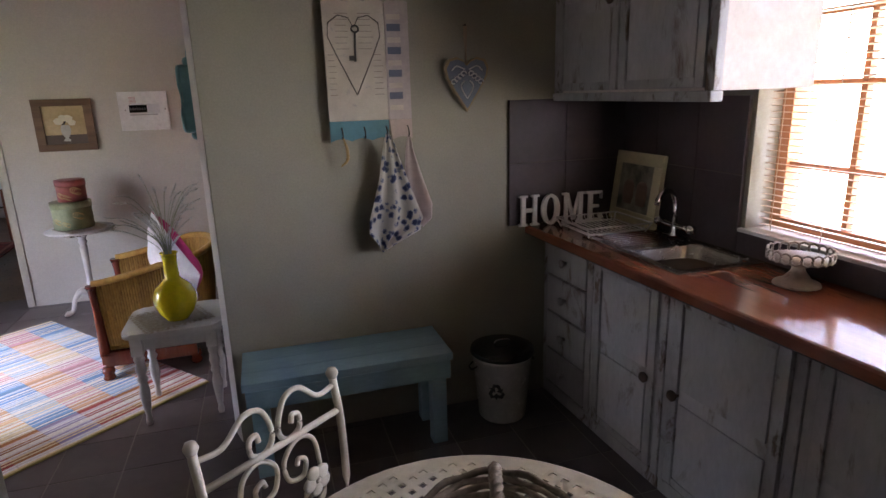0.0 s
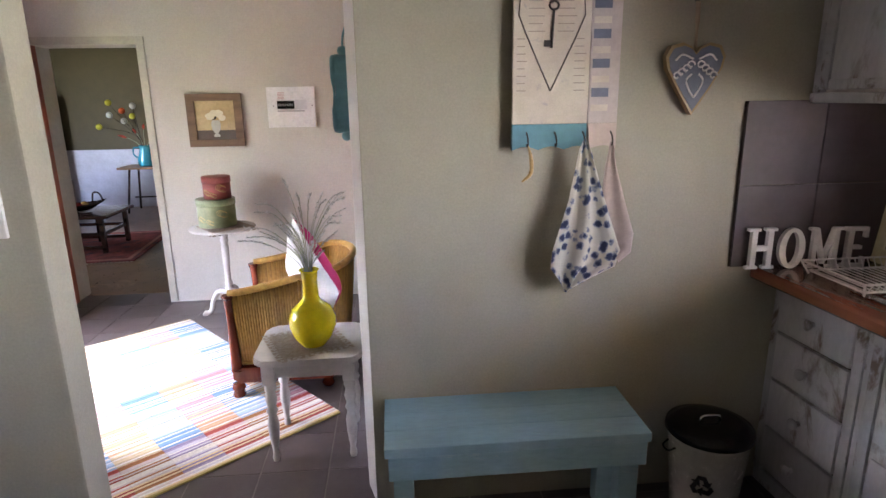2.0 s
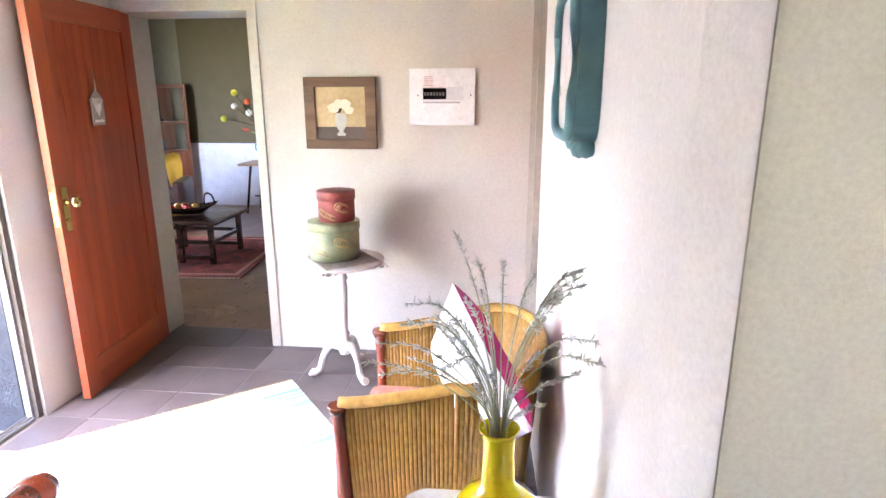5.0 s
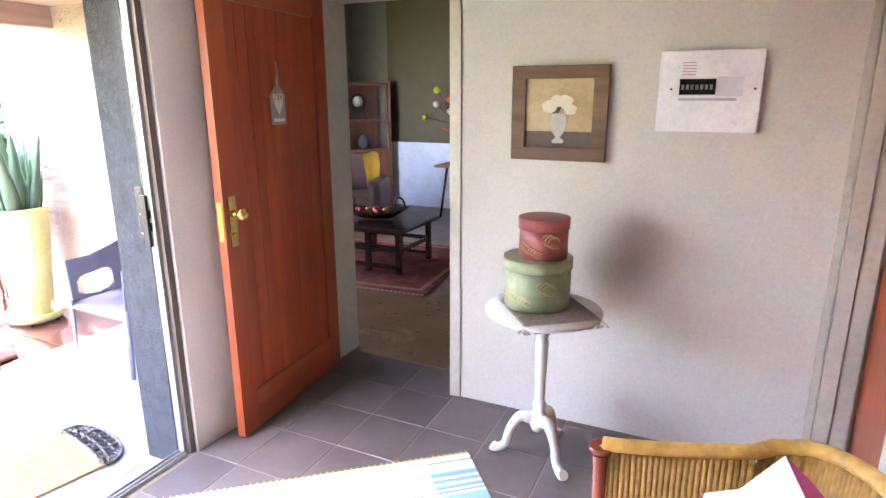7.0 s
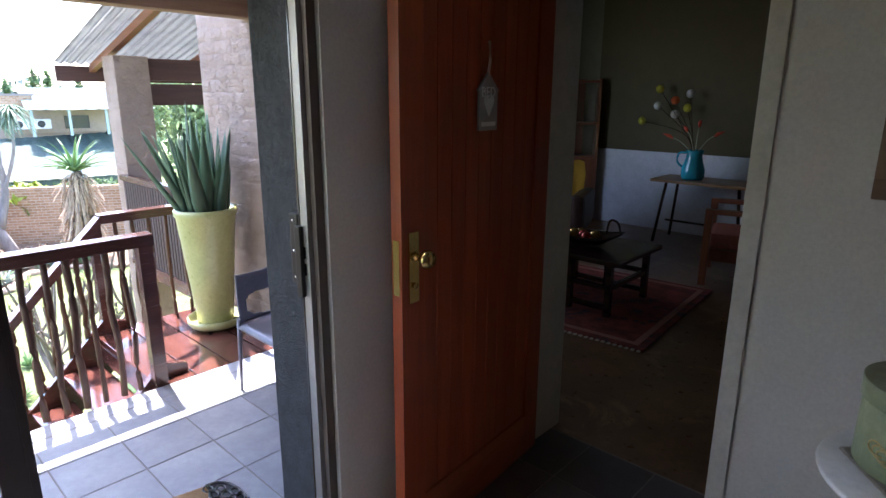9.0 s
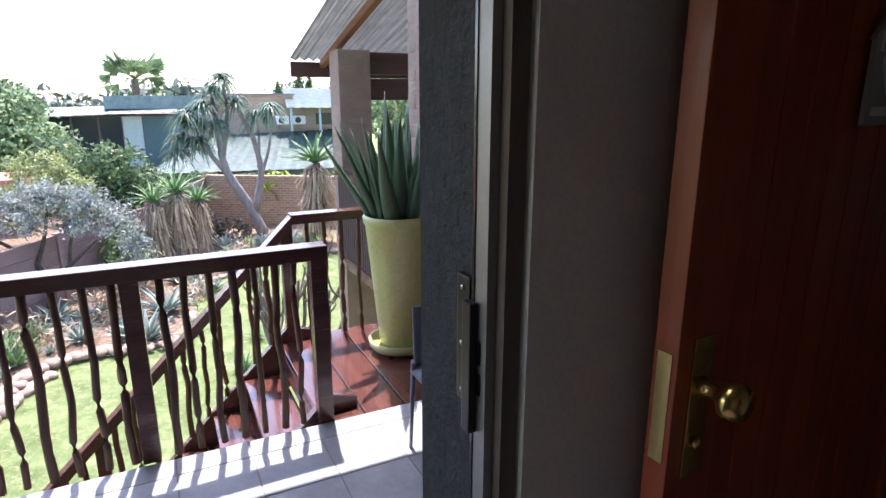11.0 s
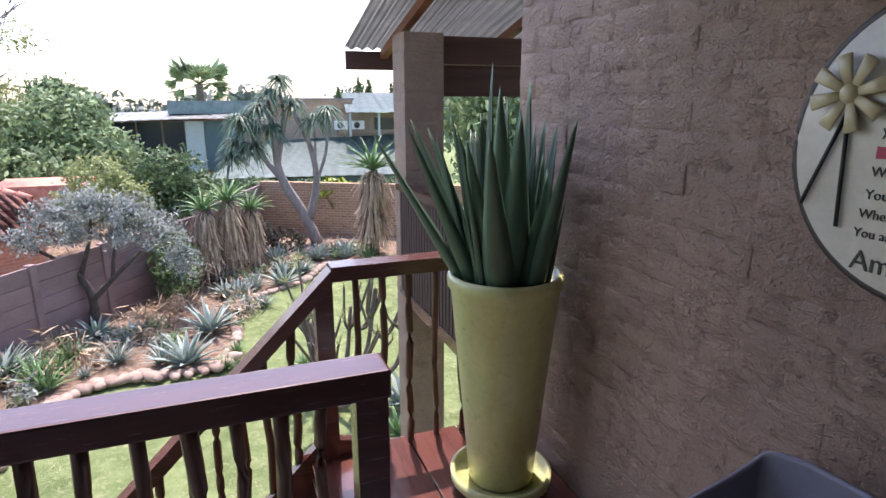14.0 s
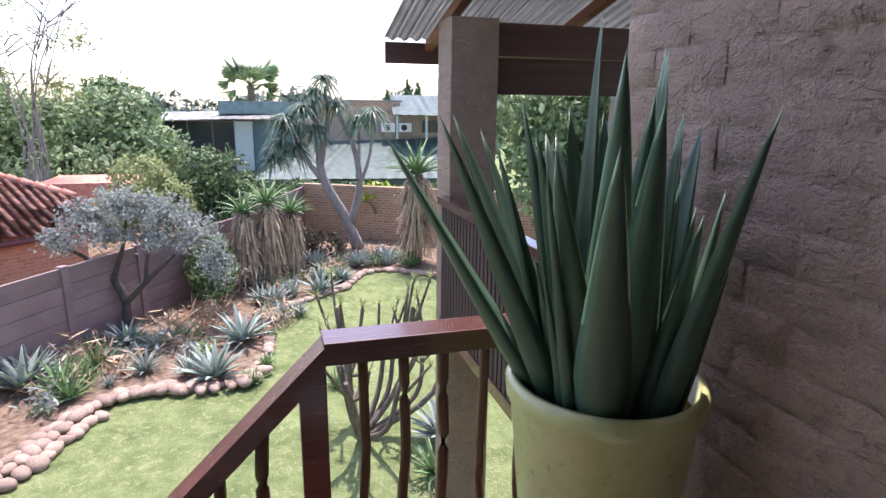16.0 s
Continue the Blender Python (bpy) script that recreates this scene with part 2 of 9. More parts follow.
def curve_pts(ctrl, n=6):
    """Smooth points through control points (Catmull-Rom)."""
    c = [Vector(p) for p in ctrl]
    c = [c[0] * 2 - c[1], *c, c[-1] * 2 - c[-2]]
    out = []
    for i in range(1, len(c) - 2):
        p0, p1, p2, p3 = c[i - 1], c[i], c[i + 1], c[i + 2]
        for k in range(n):
            t = k / n
            out.append(0.5 * ((2 * p1) + (p2 - p0) * t + (2 * p0 - 5 * p1 + 4 * p2 - p3) * t * t + (3 * p1 - p0 - 3 * p2 + p3) * t ** 3))
    out.append(c[-2])
    return out


def mesh_of(name, bm, material, normals=True):
    if normals:
        bmesh.ops.recalc_face_normals(bm, faces=bm.faces)
    me = bpy.data.meshes.new(name)
    bm.to_mesh(me)
    bm.free()
    for mm in material if isinstance(material, (list, tuple)) else (material,):
        me.materials.append(mm)
    return me


def part(name, bm, material, parent=None, label="", at=None, kind=""):
    """One mesh object, under a thing or a part when parent is given. Geometry is in the parent's space."""
    ob = new(name, mesh_of(name, bm, material))
    if parent is not None:
        ob.parent = parent
    if at is not None:
        ob.matrix_basis = at
    return tagged(ob, label, kind=kind)


def thing(name, m, label, category, group="", kind=""):
    e = new(name)
    e.empty_display_size = 0.1
    e.matrix_basis = m
    return tagged(e, label, category, group, kind)


def structure(name, bm, material, label, category="wall"):
    return tagged(part(name, bm, material), label, category, kind="structure")


def B():
    return bmesh.new()


# ---- the building ----
TOP, X_SLIDE, X_WIN, Y_MID, Y_FAR = 2.65, -2.06, 2.55, 3.70, 6.40
HALL_X = 0.49
DECK = -0.08

bm = B()
span(bm, -2.14, -1.3, -0.30, X_WIN + 0.25, 6.66, -0.003)
floor = structure("floor", bm, GROUT, "dark slate-grey square floor tiles with pale grout", "floor")

# partition between kitchen and hall, with the open passage
bm = B()
span(bm, HALL_X, Y_MID, -0.02, X_WIN + 0.25, Y_MID + 0.2, TOP, 0.008)
structure("wall_partition", bm, WALL, "sage green plastered kitchen wall with small chips")
bm = B()
span(bm, X_SLIDE - 0.22, 3.23, -0.02, -0.347, 3.352, TOP, 0.008)
structure("wall_passage", bm, WALL, "sage green plastered wall end beside the passage")
# hall's side wall, slightly out of square, with a splayed near end and a door opening at the far end
bm = B()
slab(bm, [(HALL_X - 0.0005, 3.702), (0.455, 3.82), (0.415, 4.36), (0.355, 5.45), (0.69, 5.45), (0.69, 3.901), (HALL_X - 0.0005, 3.901)], TOP + 0.02, Matrix.Translation((0, 0, -0.02)))
span(bm, 0.40, 5.451, 2.06, 0.69, 6.398, TOP)
span(bm, 0.691, 5.40, -0.02, 0.79, 6.7, TOP)
structure("wall_hall_side", bm, surface("white_hall_plaster", (0.62, 0.60, 0.57), (0.68, 0.66, 0.63), 2.0, 0.7, fine=100.0, relief=0.3, depth=0.004), "pale plastered hall wall")
# far wall of the hall
bm = B()
span(bm, -1.22, Y_FAR, -0.02, HALL_X + 0.2, Y_FAR + 0.30, TOP)
span(bm, -2.36, Y_FAR, -0.02, -2.07, Y_FAR + 0.30, TOP)
span(bm, -2.07, Y_FAR, 2.05, -1.22, Y_FAR + 0.30, TOP)
structure("wall_hall_far", bm, WALL_PALE, "pale plastered hall wall with a doorway")
# wall with the sliding door
bm = B()
span(bm, -2.14, 5.45, -0.02, X_SLIDE, Y_FAR, TOP)
span(bm, -2.14, 3.90, 2.10, X_SLIDE, 5.45, TOP)
span(bm, -2.28, -1.2, -0.02, X_SLIDE, 3.90, TOP)
structure("wall_slide", bm, WALL_PALE, "pale plastered wall beside the sliding door")
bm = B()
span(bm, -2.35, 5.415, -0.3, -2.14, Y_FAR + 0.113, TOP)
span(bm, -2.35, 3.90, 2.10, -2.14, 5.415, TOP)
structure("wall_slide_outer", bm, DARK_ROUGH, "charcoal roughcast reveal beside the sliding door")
# kitchen walls
bm = B()
span(bm, X_WIN, 2.84, -0.02, X_WIN + 0.25, 3.70, TOP)
span(bm, X_WIN, 1.2, -0.02, X_WIN + 0.25, 2.84, 1.05)
span(bm, X_WIN, 1.2, 2.15, X_WIN + 0.25, 2.84, TOP)
span(bm, X_WIN, -1.2, -0.02, X_WIN + 0.25, 1.2, TOP)
structure("wall_window", bm, WALL, "sage green plastered wall with the kitchen window")
bm = B()
span(bm, -2.28, -1.4, -0.02, X_WIN + 0.25, -1.2, TOP)
structure("wall_back", bm, WALL, "plain sage green back wall")
bm = B()
span(bm, -2.4, -1.4, TOP, X_WIN + 0.25, 6.7, TOP + 0.12)
structure("ceiling", bm, CEILING, "plain beige ceiling", "ceiling")

# room beyond the doorway
bm = B()
span(bm, -5.2, 6.70, -0.30, 1.2, 11.5, -0.002)
span(bm, -2.07, 6.66, -0.30, -1.22, 6.70, -0.002)
structure("floor_lounge", bm, BROWN_FLOOR, "mottled brown polished screed floor", "floor")
bm = B()
span(bm, -4.40, 11.2, 0, 1.2, 11.4, 3.6)
structure("wall_lounge_far", bm, OLIVE, "dark olive plastered lounge wall")
bm = B()
span(bm, -4.40, 11.186, 0.003, 1.2, 11.197, 0.90)
structure("wall_lounge_dado", bm, DADO, "pale blue-white painted lower wall")
LOUNGE_SIDE = plain("grey_olive_plaster", (0.15, 0.14, 0.10), 0.7)
bm = B()
span(bm, -5.0, 11.2, 0, -4.40, 11.4, 3.6)
span(bm, -5.2, 6.7, 0, -5.0, 7.4, 3.6)
span(bm, -5.2, 9.4, 0, -5.0, 11.4, 3.6)
# opening added here for the unseen lounge window
span(bm, -5.2, 7.4, 0, -5.0, 9.4, 0.7)
span(bm, -5.2, 7.4, 2.4, -5.0, 9.4, 3.6)
structure("wall_lounge_side", bm, LOUNGE_SIDE, "grey olive lounge wall")
bm = B()
span(bm, 1.0, 6.7, 0, 1.2, 11.2, 3.6)
span(bm, -5.0, 6.515 + 0.10, 2.66, 1.0, 6.70, 3.6)
structure("wall_lounge_near", bm, LOUNGE_SIDE, "plain lounge wall")
bm = B()
span(bm, -5.2, 6.6, 3.6, 1.2, 11.4, 3.7)
structure("ceiling_lounge", bm, CEILING, "plain lounge ceiling", "ceiling")
bm = B()
span(bm, -5.0, 6.70, -0.02, -2.36, 6.72, 3.6)
structure("wall_lounge_inner", bm, LOUNGE_SIDE, "plain lounge wall")

# outside wall
bm = B()
span(bm, -5.0, 6.515, -3.2, -2.28, 6.70, 3.6)
wall_brick = structure("wall_outside", bm, PINK_BRICK, "salmon painted rough brick outside wall")

# deck
bm = B()
span(bm, -3.95, 2.0, -0.30, -2.14, 6.515, DECK - 0.003)
deck = structure("deck_floor", bm, GROUT, "blue-grey square deck tiles with pale grout", "floor")
bm = B()
span(bm, -4.3, 1.5, 2.12, -2.28, 6.515, 2.2)
structure("deck_roof", bm, plain("weathered_board", (0.3, 0.2, 0.14), 0.7), "board ceiling over the deck", "ceiling")
bm = B()
span(bm, -400, -400, -3.3, 400, 400, -3.0)
ground = structure("ground", bm, LAWN, "sunlit short dry lawn", "ground")


# ---- kitchen ----
DISTRESSED = surface("distressed_grey_blue_paint", (0.40, 0.40, 0.43), (0.56, 0.55, 0.57), 3.0, 0.55, (1, 1, 0.4), 50.0, 0.3, 0.004,
                     wear=(0.17, 0.115, 0.09), wear_at=(0.56, 0.68), wear_scale=5.0)
DISTRESSED_EDGE = surface("rubbed_grey_blue_paint", (0.33, 0.33, 0.36), (0.50, 0.49, 0.51), 5.0, 0.55, (1, 1, 0.5), 50.0, 0.3, 0.004,
                          wear=(0.14, 0.10, 0.08), wear_at=(0.54, 0.64), wear_scale=9.0)
DARK_GAP = plain("bare_dark_wood", (0.10, 0.075, 0.06), 0.7)
COUNTER = wood("copper_brown_worktop", (0.22, 0.07, 0.042), (0.30, 0.105, 0.062), "y", 0.16, 8.0, 0.02, 0.3, 0.0)
STEEL = plain("stainless_steel", (0.5, 0.49, 0.48), 0.25, 1.0)
CHROME = plain("chrome", (0.75, 0.75, 0.76), 0.08, 1.0)
DARK_TILE = surface("dark_plum_wall_tile", (0.075, 0.056, 0.060), (0.10, 0.078, 0.083), 3.0, 0.5, spec=0.3, relief=0.04, vary=0.1)
BLUE_PAINT = surface("duck_egg_blue_paint", (0.20, 0.36, 0.44), (0.28, 0.45, 0.53), 4.0, 0.55, (0.3, 1, 1), 70.0, 0.25, 0.004,
                     wear=(0.36, 0.47, 0.5), wear_at=(0.62, 0.75), wear_scale=7.0)
ENAMEL = plain("cream_enamel", (0.68, 0.66, 0.60), 0.25)
BLACK = plain("gloss_black_plastic", (0.012, 0.012, 0.012), 0.18)
CREAM_METAL = surface("cream_painted_iron", (0.62, 0.57, 0.44), (0.74, 0.70, 0.58), 9.0, 0.4, relief=0.15, wear=(0.35, 0.27, 0.18), wear_at=(0.7, 0.76), wear_scale=20.0)
WICKER_GREY = surface("grey_brown_wicker", (0.13, 0.10, 0.075), (0.30, 0.25, 0.19), 30.0, 0.75, relief=0.4, vary=0.25)
WHITE_PAINT = plain("white_paint", (0.74, 0.72, 0.70), 0.45)
CREAM = plain("cream_paint", (0.66, 0.58, 0.38), 0.5)
LINEN = surface("off_white_linen", (0.6, 0.55, 0.48), (0.72, 0.67, 0.6), 12.0, 0.9, fine=300.0, relief=0.3)
PINK_LINEN = plain("pale_pink_linen", (0.58, 0.47, 0.43), 0.9)


def cabinet_front(parent, y0, y1, z0, z1, x, name="door", knob_y=None, panels=1):
    """A framed distressed door or drawer front facing -x, with a raised field and a round knob."""
    bm = B()
    span(bm, x - 0.02, y0, z0, x, y1, z1, 0.004)
    d = part(name, bm, DISTRESSED, parent)
    w = 0.055 if z1 - z0 > 0.3 else 0.0
    if w:
        for i in range(panels):
            za, zb = z0 + (z1 - z0) * i / panels, z0 + (z1 - z0) * (i + 1) / panels
            bm = B()
            span(bm, x - 0.028, y0 + w, za + 0.03, x - 0.0205, y1 - w, zb - 0.03, 0.003)
            part("panel", bm, DISTRESSED, d)
        for ya, yb in ((y0, y0 + w - 0.012), (y1 - w + 0.012, y1)):
            bm = B()
            span(bm, x - 0.032, ya, z0, x - 0.0205, yb, z1, 0.005)
            part("stile", bm, DISTRESSED_EDGE, d)
        for za, zb in ((z0, z0 + 0.035), (z1 - 0.035, z1)):
            bm = B()
            span(bm, x - 0.031, y0 + w - 0.01, za, x - 0.0205, y1 - w + 0.01, zb, 0.005)
            part("rail", bm, DISTRESSED_EDGE, d)
    if knob_y is not None:
        bm = B()
        lathe(bm, [(0, 0), (0.010, 0), (0.010, 0.012), (0.020, 0.020), (0.022, 0.030), (0.014, 0.038), (0, 0.04)],
              (x - 0.021, knob_y, (z0 + z1) / 2), 14, Matrix.Rotation(radians(-90), 3, "Y"))
        part("knob", bm, DARK_GAP if w else DISTRESSED_EDGE, d, "round painted knob")
    return d


def out_of_square(root):
    """The run of units leans back from the room towards the camera's end."""
    for o in root.children_recursive:
        for v in o.data.vertices:
            if v.co.x < 2.115:
                v.co.x += 0.05 * (3.7 - v.co.y) + 0.03


def base_cabinet(y0, y1, fronts, label):
    """fronts: (y0, y1, z0, z1, kind, knob_y)"""
    c = thing("base_cabinet", pose(0, 0, 0), label, "cabinet", "kitchen base cabinets")
    bm = B()
    span(bm, 2.082, y0 + 0.002, 0.004, X_WIN - 0.02, y1 - 0.002, 0.895)
    part("body", bm, DARK_GAP, c)
    for ya, yb in ((y0 + 0.003, y0 + 0.045), (y1 - 0.045, y1 - 0.003)):
        bm = B()
        span(bm, 2.062, ya, 0.06, 2.081, yb, 0.89, 0.006)
        part("frame_post", bm, DISTRESSED_EDGE, c)
    bm = B()
    span(bm, 2.066, y0 + 0.004, 0.004, 2.081, y1 - 0.004, 0.07, 0.004)
    part("plinth", bm, DISTRESSED_EDGE, c)
    for f in fronts:
        cabinet_front(c, f[0], f[1], f[2], f[3], 2.078, f[4], f[5], 2 if f[3] - f[2] > 0.5 else 1)
    out_of_square(c)
    return c


zs = [0.085, 0.28, 0.49, 0.69, 0.885]
base_cabinet(3.25, 3.695, [(3.30, 3.65, a + 0.006, b - 0.006, "drawer", 3.475) for a, b in zip(zs, zs[1:])], "distressed grey-blue cabinet with four knobbed drawers")
base_cabinet(2.75, 3.25, [(2.79, 3.21, 0.09, 0.87, "door", 2.83)], "distressed grey-blue cabinet with one panelled door")
base_cabinet(2.165, 2.75, [(2.21, 2.70, 0.09, 0.87, "door", 2.665)], "wide distressed grey-blue cabinet with panelled door")
base_cabinet(1.55, 2.165, [(1.60, 2.12, 0.09, 0.87, "door", 1.64)], "wide distressed grey-blue cabinet with worn door")
base_cabinet(0.95, 1.55, [(1.00, 1.51, 0.09, 0.87, "door", 1.47)], "distressed grey-blue cabinet beside the kitchen wall")

# worktop with the sink let into it
SINK = (2.13, 2.70, 2.50, 3.06)
top = thing("worktop", pose(0, 0, 0), "glossy copper-brown wooden worktop with stained rounded edge", "worktop")
bm = B()
nose = [(SINK[0], 0.90), (1.958, 0.90), (1.950, 0.908), (1.950, 0.938), (1.9535, 0.946), (1.961, 0.949), (SINK[0], 0.949)]
slab(bm, nose, 2.767, Matrix(((1, 0, 0, 0), (0, 0, 1, 0.93), (0, 1, 0, 0), (0, 0, 0, 1))))
for v in bm.verts:
    if v.co.x < 2.0:
        v.co.x += 0.05 * (3.7 - v.co.y) + 0.03
part("front_strip", bm, COUNTER, top)
bm = B()
span(bm, SINK[0], 0.93, 0.90, X_WIN - 0.002, SINK[1], 0.949)
span(bm, SINK[0], SINK[3], 0.90, X_WIN - 0.002, 3.697, 0.949)
span(bm, SINK[2], SINK[1] + 0.001, 0.90, X_WIN - 0.002, SINK[3] - 0.001, 0.949)
part("surface", bm, COUNTER, top)
sink = thing("kitchen_sink", pose(0, 0, 0), "stainless steel sink bowl with drainer set in worktop", "sink")
bm = B()
x0, y0, x1, y1 = SINK
for a in ((x0 - 0.012, y0 - 0.012, x0 + 0.022, y1 + 0.30), (x1 - 0.022, y0 - 0.012, x1 + 0.012, y1 + 0.30), (x0 + 0.022, y0 - 0.012, x1 - 0.022, y0 + 0.022), (x0 + 0.022, y1 - 0.03, x1 - 0.022, y1 + 0.05), (x0 + 0.022, y1 + 0.27, x1 - 0.022, y1 + 0.30)):
    span(bm, a[0], a[1], 0.9505, a[2], a[3], 0.958, 0.003)
part("rim", bm, STEEL, sink)
bm = B()
n, rings = 24, []
for z, s in ((0.955, 1.0), (0.945, 0.97), (0.84, 0.90), (0.815, 0.80)):
    rings.append([bm.verts.new(((x0 + x1) / 2 + math.copysign(abs(math.cos(a)) ** 0.45, math.cos(a)) * s * (x1 - x0 - 0.03) / 2,
                                (y0 + y1) / 2 + math.copysign(abs(math.sin(a)) ** 0.45, math.sin(a)) * s * (y1 - y0 - 0.03) / 2, z)) for a in (2 * math.pi * i / n for i in range(n))])
for a, b in zip(rings, rings[1:]):
    for i in range(n):
        bm.faces.new((a[i], a[(i + 1) % n], b[(i + 1) % n], b[i])).smooth = True
bm.faces.new(rings[-1])
part("bowl", bm, STEEL, sink, "deep steel bowl")
bm = B()
for i in range(7):
    box(bm, (x0 + x1) / 2, y1 + 0.075 + i * 0.03, 0.954, 0.28, 0.010, 0.006, None, 0.002)
part("drainer_rib", bm, STEEL, sink)
tap = thing("kitchen_tap", pose(2.475, 3.17, 0.958), "chrome mixer tap with a curved swan spout", "tap")
bm = B()
tube(bm, curve_pts([(0, -0.09, 0.05), (0, 0.0, 0.05), (0, 0.09, 0.05)], 4), 0.013, 10)
lathe(bm, [(0, 0), (0.03, 0), (0.026, 0.012), (0.016, 0.02), (0.014, 0.06), (0, 0.06)], (0, 0, 0), 16)
part("body", bm, CHROME, tap)
bm = B()
tube(bm, curve_pts([(0, 0, 0.05), (0, 0, 0.14), (-0.02, 0, 0.195), (-0.075, -0.02, 0.215), (-0.125, -0.04, 0.185), (-0.13, -0.04, 0.16)], 6), 0.011, 10)
part("spout", bm, CHROME, tap)
for s in (-1, 1):
    bm = B()
    lathe(bm, [(0, 0), (0.02, 0), (0.024, 0.012), (0.022, 0.03), (0.012, 0.04), (0, 0.04)], (0, s * 0.09, 0.05), 12, Matrix.Rotation(radians(-90 * s), 3, "X"))
    part("tap_handle", bm, CHROME, tap)

# splashback tiles
bm = B()
span(bm, 1.885, 3.692, 0.952, X_WIN - 0.001, 3.6985, 1.575)
span(bm, X_WIN - 0.010, 1.20, 0.952, X_WIN - 0.003, 3.691, 1.04)
span(bm, X_WIN - 0.010, 2.86, 1.04, X_WIN - 0.003, 3.691, 1.575)
splash = structure("splashback", bm, DARK_GAP, "dark plum glazed wall tiles above the worktop", "tiles")

for z0, z1 in ((0.953, 1.266), (1.270, 1.575)):
    for xa, xb in ((1.887, 2.195), (2.199, 2.54)):
        bm = B()
        span(bm, xa, 3.683, z0, xb, 3.6915, z1, 0.002)
        part("wall_tile", bm, DARK_TILE, splash)
    for i in range(3):
        ya = 2.862 + i * 0.274
        bm = B()
        span(bm, X_WIN - 0.018, ya, z0, X_WIN - 0.0105, ya + 0.271, z1, 0.002)
        part("wall_tile", bm, DARK_TILE, splash)
for i in range(5):
    ya = 2.86 - (i + 1) * 0.33
    bm = B()
    span(bm, X_WIN - 0.018, ya, 0.953, X_WIN - 0.0105, ya + 0.327, 1.04, 0.002)
    part("wall_tile", bm, DARK_TILE, splash)

# wall cupboard
cup = thing("wall_cupboard", pose(0, 0, 0), "distressed grey-white double-door wall cupboard above the worktop", "cupboard")
# body paler than the doors: light on its end side is in the colour
bm = B()
span(bm, 2.165, 2.605, 1.60, X_WIN - 0.002, 3.697, 2.34, 0.003)
part("body", bm, plain("pinkish_white_lit_end", (0.66, 0.60, 0.57), 0.5), cup)
bm = B()
span(bm, 2.12, 2.60, 1.565, 2.17, 3.69, 1.60, 0.008)
part("bottom_rail", bm, DISTRESSED_EDGE, cup)
for ya, yb, k in ((2.65, 3.14, 3.10), (3.16, 3.66, 3.20)):
    cabinet_front(cup, ya, yb, 1.61, 2.32, 2.16, "door", k, 2)
for ya, yb in ((2.602, 2.645), (3.662, 3.692)):
    bm = B()
    span(bm, 2.13, ya, 1.60, 2.164, yb, 2.34, 0.006)
    part("frame_post", bm, DISTRESSED_EDGE, cup)

# window, blind and sill
WIN_WOOD = wood("orange_window_wood", (0.34, 0.12, 0.04), (0.45, 0.19, 0.07), "z", 0.4)
BLIND = plain("cream_blind_slat", (0.70, 0.52, 0.36), 0.5)
win = thing("window_1", pose(0, 0, 0), "wooden kitchen window with small panes behind a blind", "window", kind="structure")
bm = B()
for y in (1.225, 2.815):
    span(bm, X_WIN + 0.12, y - 0.025, 1.05, X_WIN + 0.18, y + 0.025, 2.15, 0.004)
for z in (1.075, 2.125):
    span(bm, X_WIN + 0.12, 1.25, z - 0.025, X_WIN + 0.18, 2.79, z + 0.025, 0.004)
part("window_frame", bm, WIN_WOOD, win)
for y in (1.58, 1.895, 2.21, 2.53):
    bm = B()
    span(bm, X_WIN + 0.135, y - 0.011, 1.10, X_WIN + 0.165, y + 0.011, 2.10)
    part("glazing_bar", bm, WIN_WOOD, win)
for z in (1.31, 1.615, 1.86):
    bm = B()
    span(bm, X_WIN + 0.137, 1.25, z - 0.011, X_WIN + 0.163, 2.79, z + 0.011)
    part("glazing_bar", bm, WIN_WOOD, win)
GLASS = glass("window_glass")
bm = B()
span(bm, X_WIN + 0.148, 1.25, 1.10, X_WIN + 0.152, 2.79, 2.10)
pane = part("pane", bm, GLASS, win)
pane.visible_shadow = False
bm = B()
span(bm, X_WIN - 0.02, 1.18, 1.041, X_WIN + 0.12, 2.86, 1.056, 0.004)
part("window_sill", bm, WHITE_PAINT, win, "white painted sill")
blind = thing("venetian_blind", pose(0, 0, 0), "cream wooden venetian blind hanging open in the window", "blind")
bm = B()
span(bm, X_WIN + 0.035, 1.215, 2.10, X_WIN + 0.085, 2.825, 2.148, 0.004)
part("head_rail", bm, BLIND, blind)
bm = B()
box(bm, 0, 0, 0, 0.026, 1.60, 0.0026, Matrix.Rotation(radians(6), 3, "Y"))
slat = mesh_of("slat", bm, BLIND)
for i in range(42):
    o = new("slat", slat)
    o.parent, o.matrix_basis = blind, pose(X_WIN + 0.06, 2.02, 1.075 + i * 0.0243)
for y in (1.5, 2.02, 2.54, 2.76):
    bm = B()
    tube(bm, [(X_WIN + 0.046, y, 1.06), (X_WIN + 0.046, y, 2.11)], 0.0016, 5)
    part("ladder_cord", bm, BLIND, blind)

# things on the worktop
def letter(bm, strokes, depth=0.022):
    for a in strokes:
        span(bm, a[0], -depth / 2, a[1], a[2], depth / 2, a[3], 0.002)


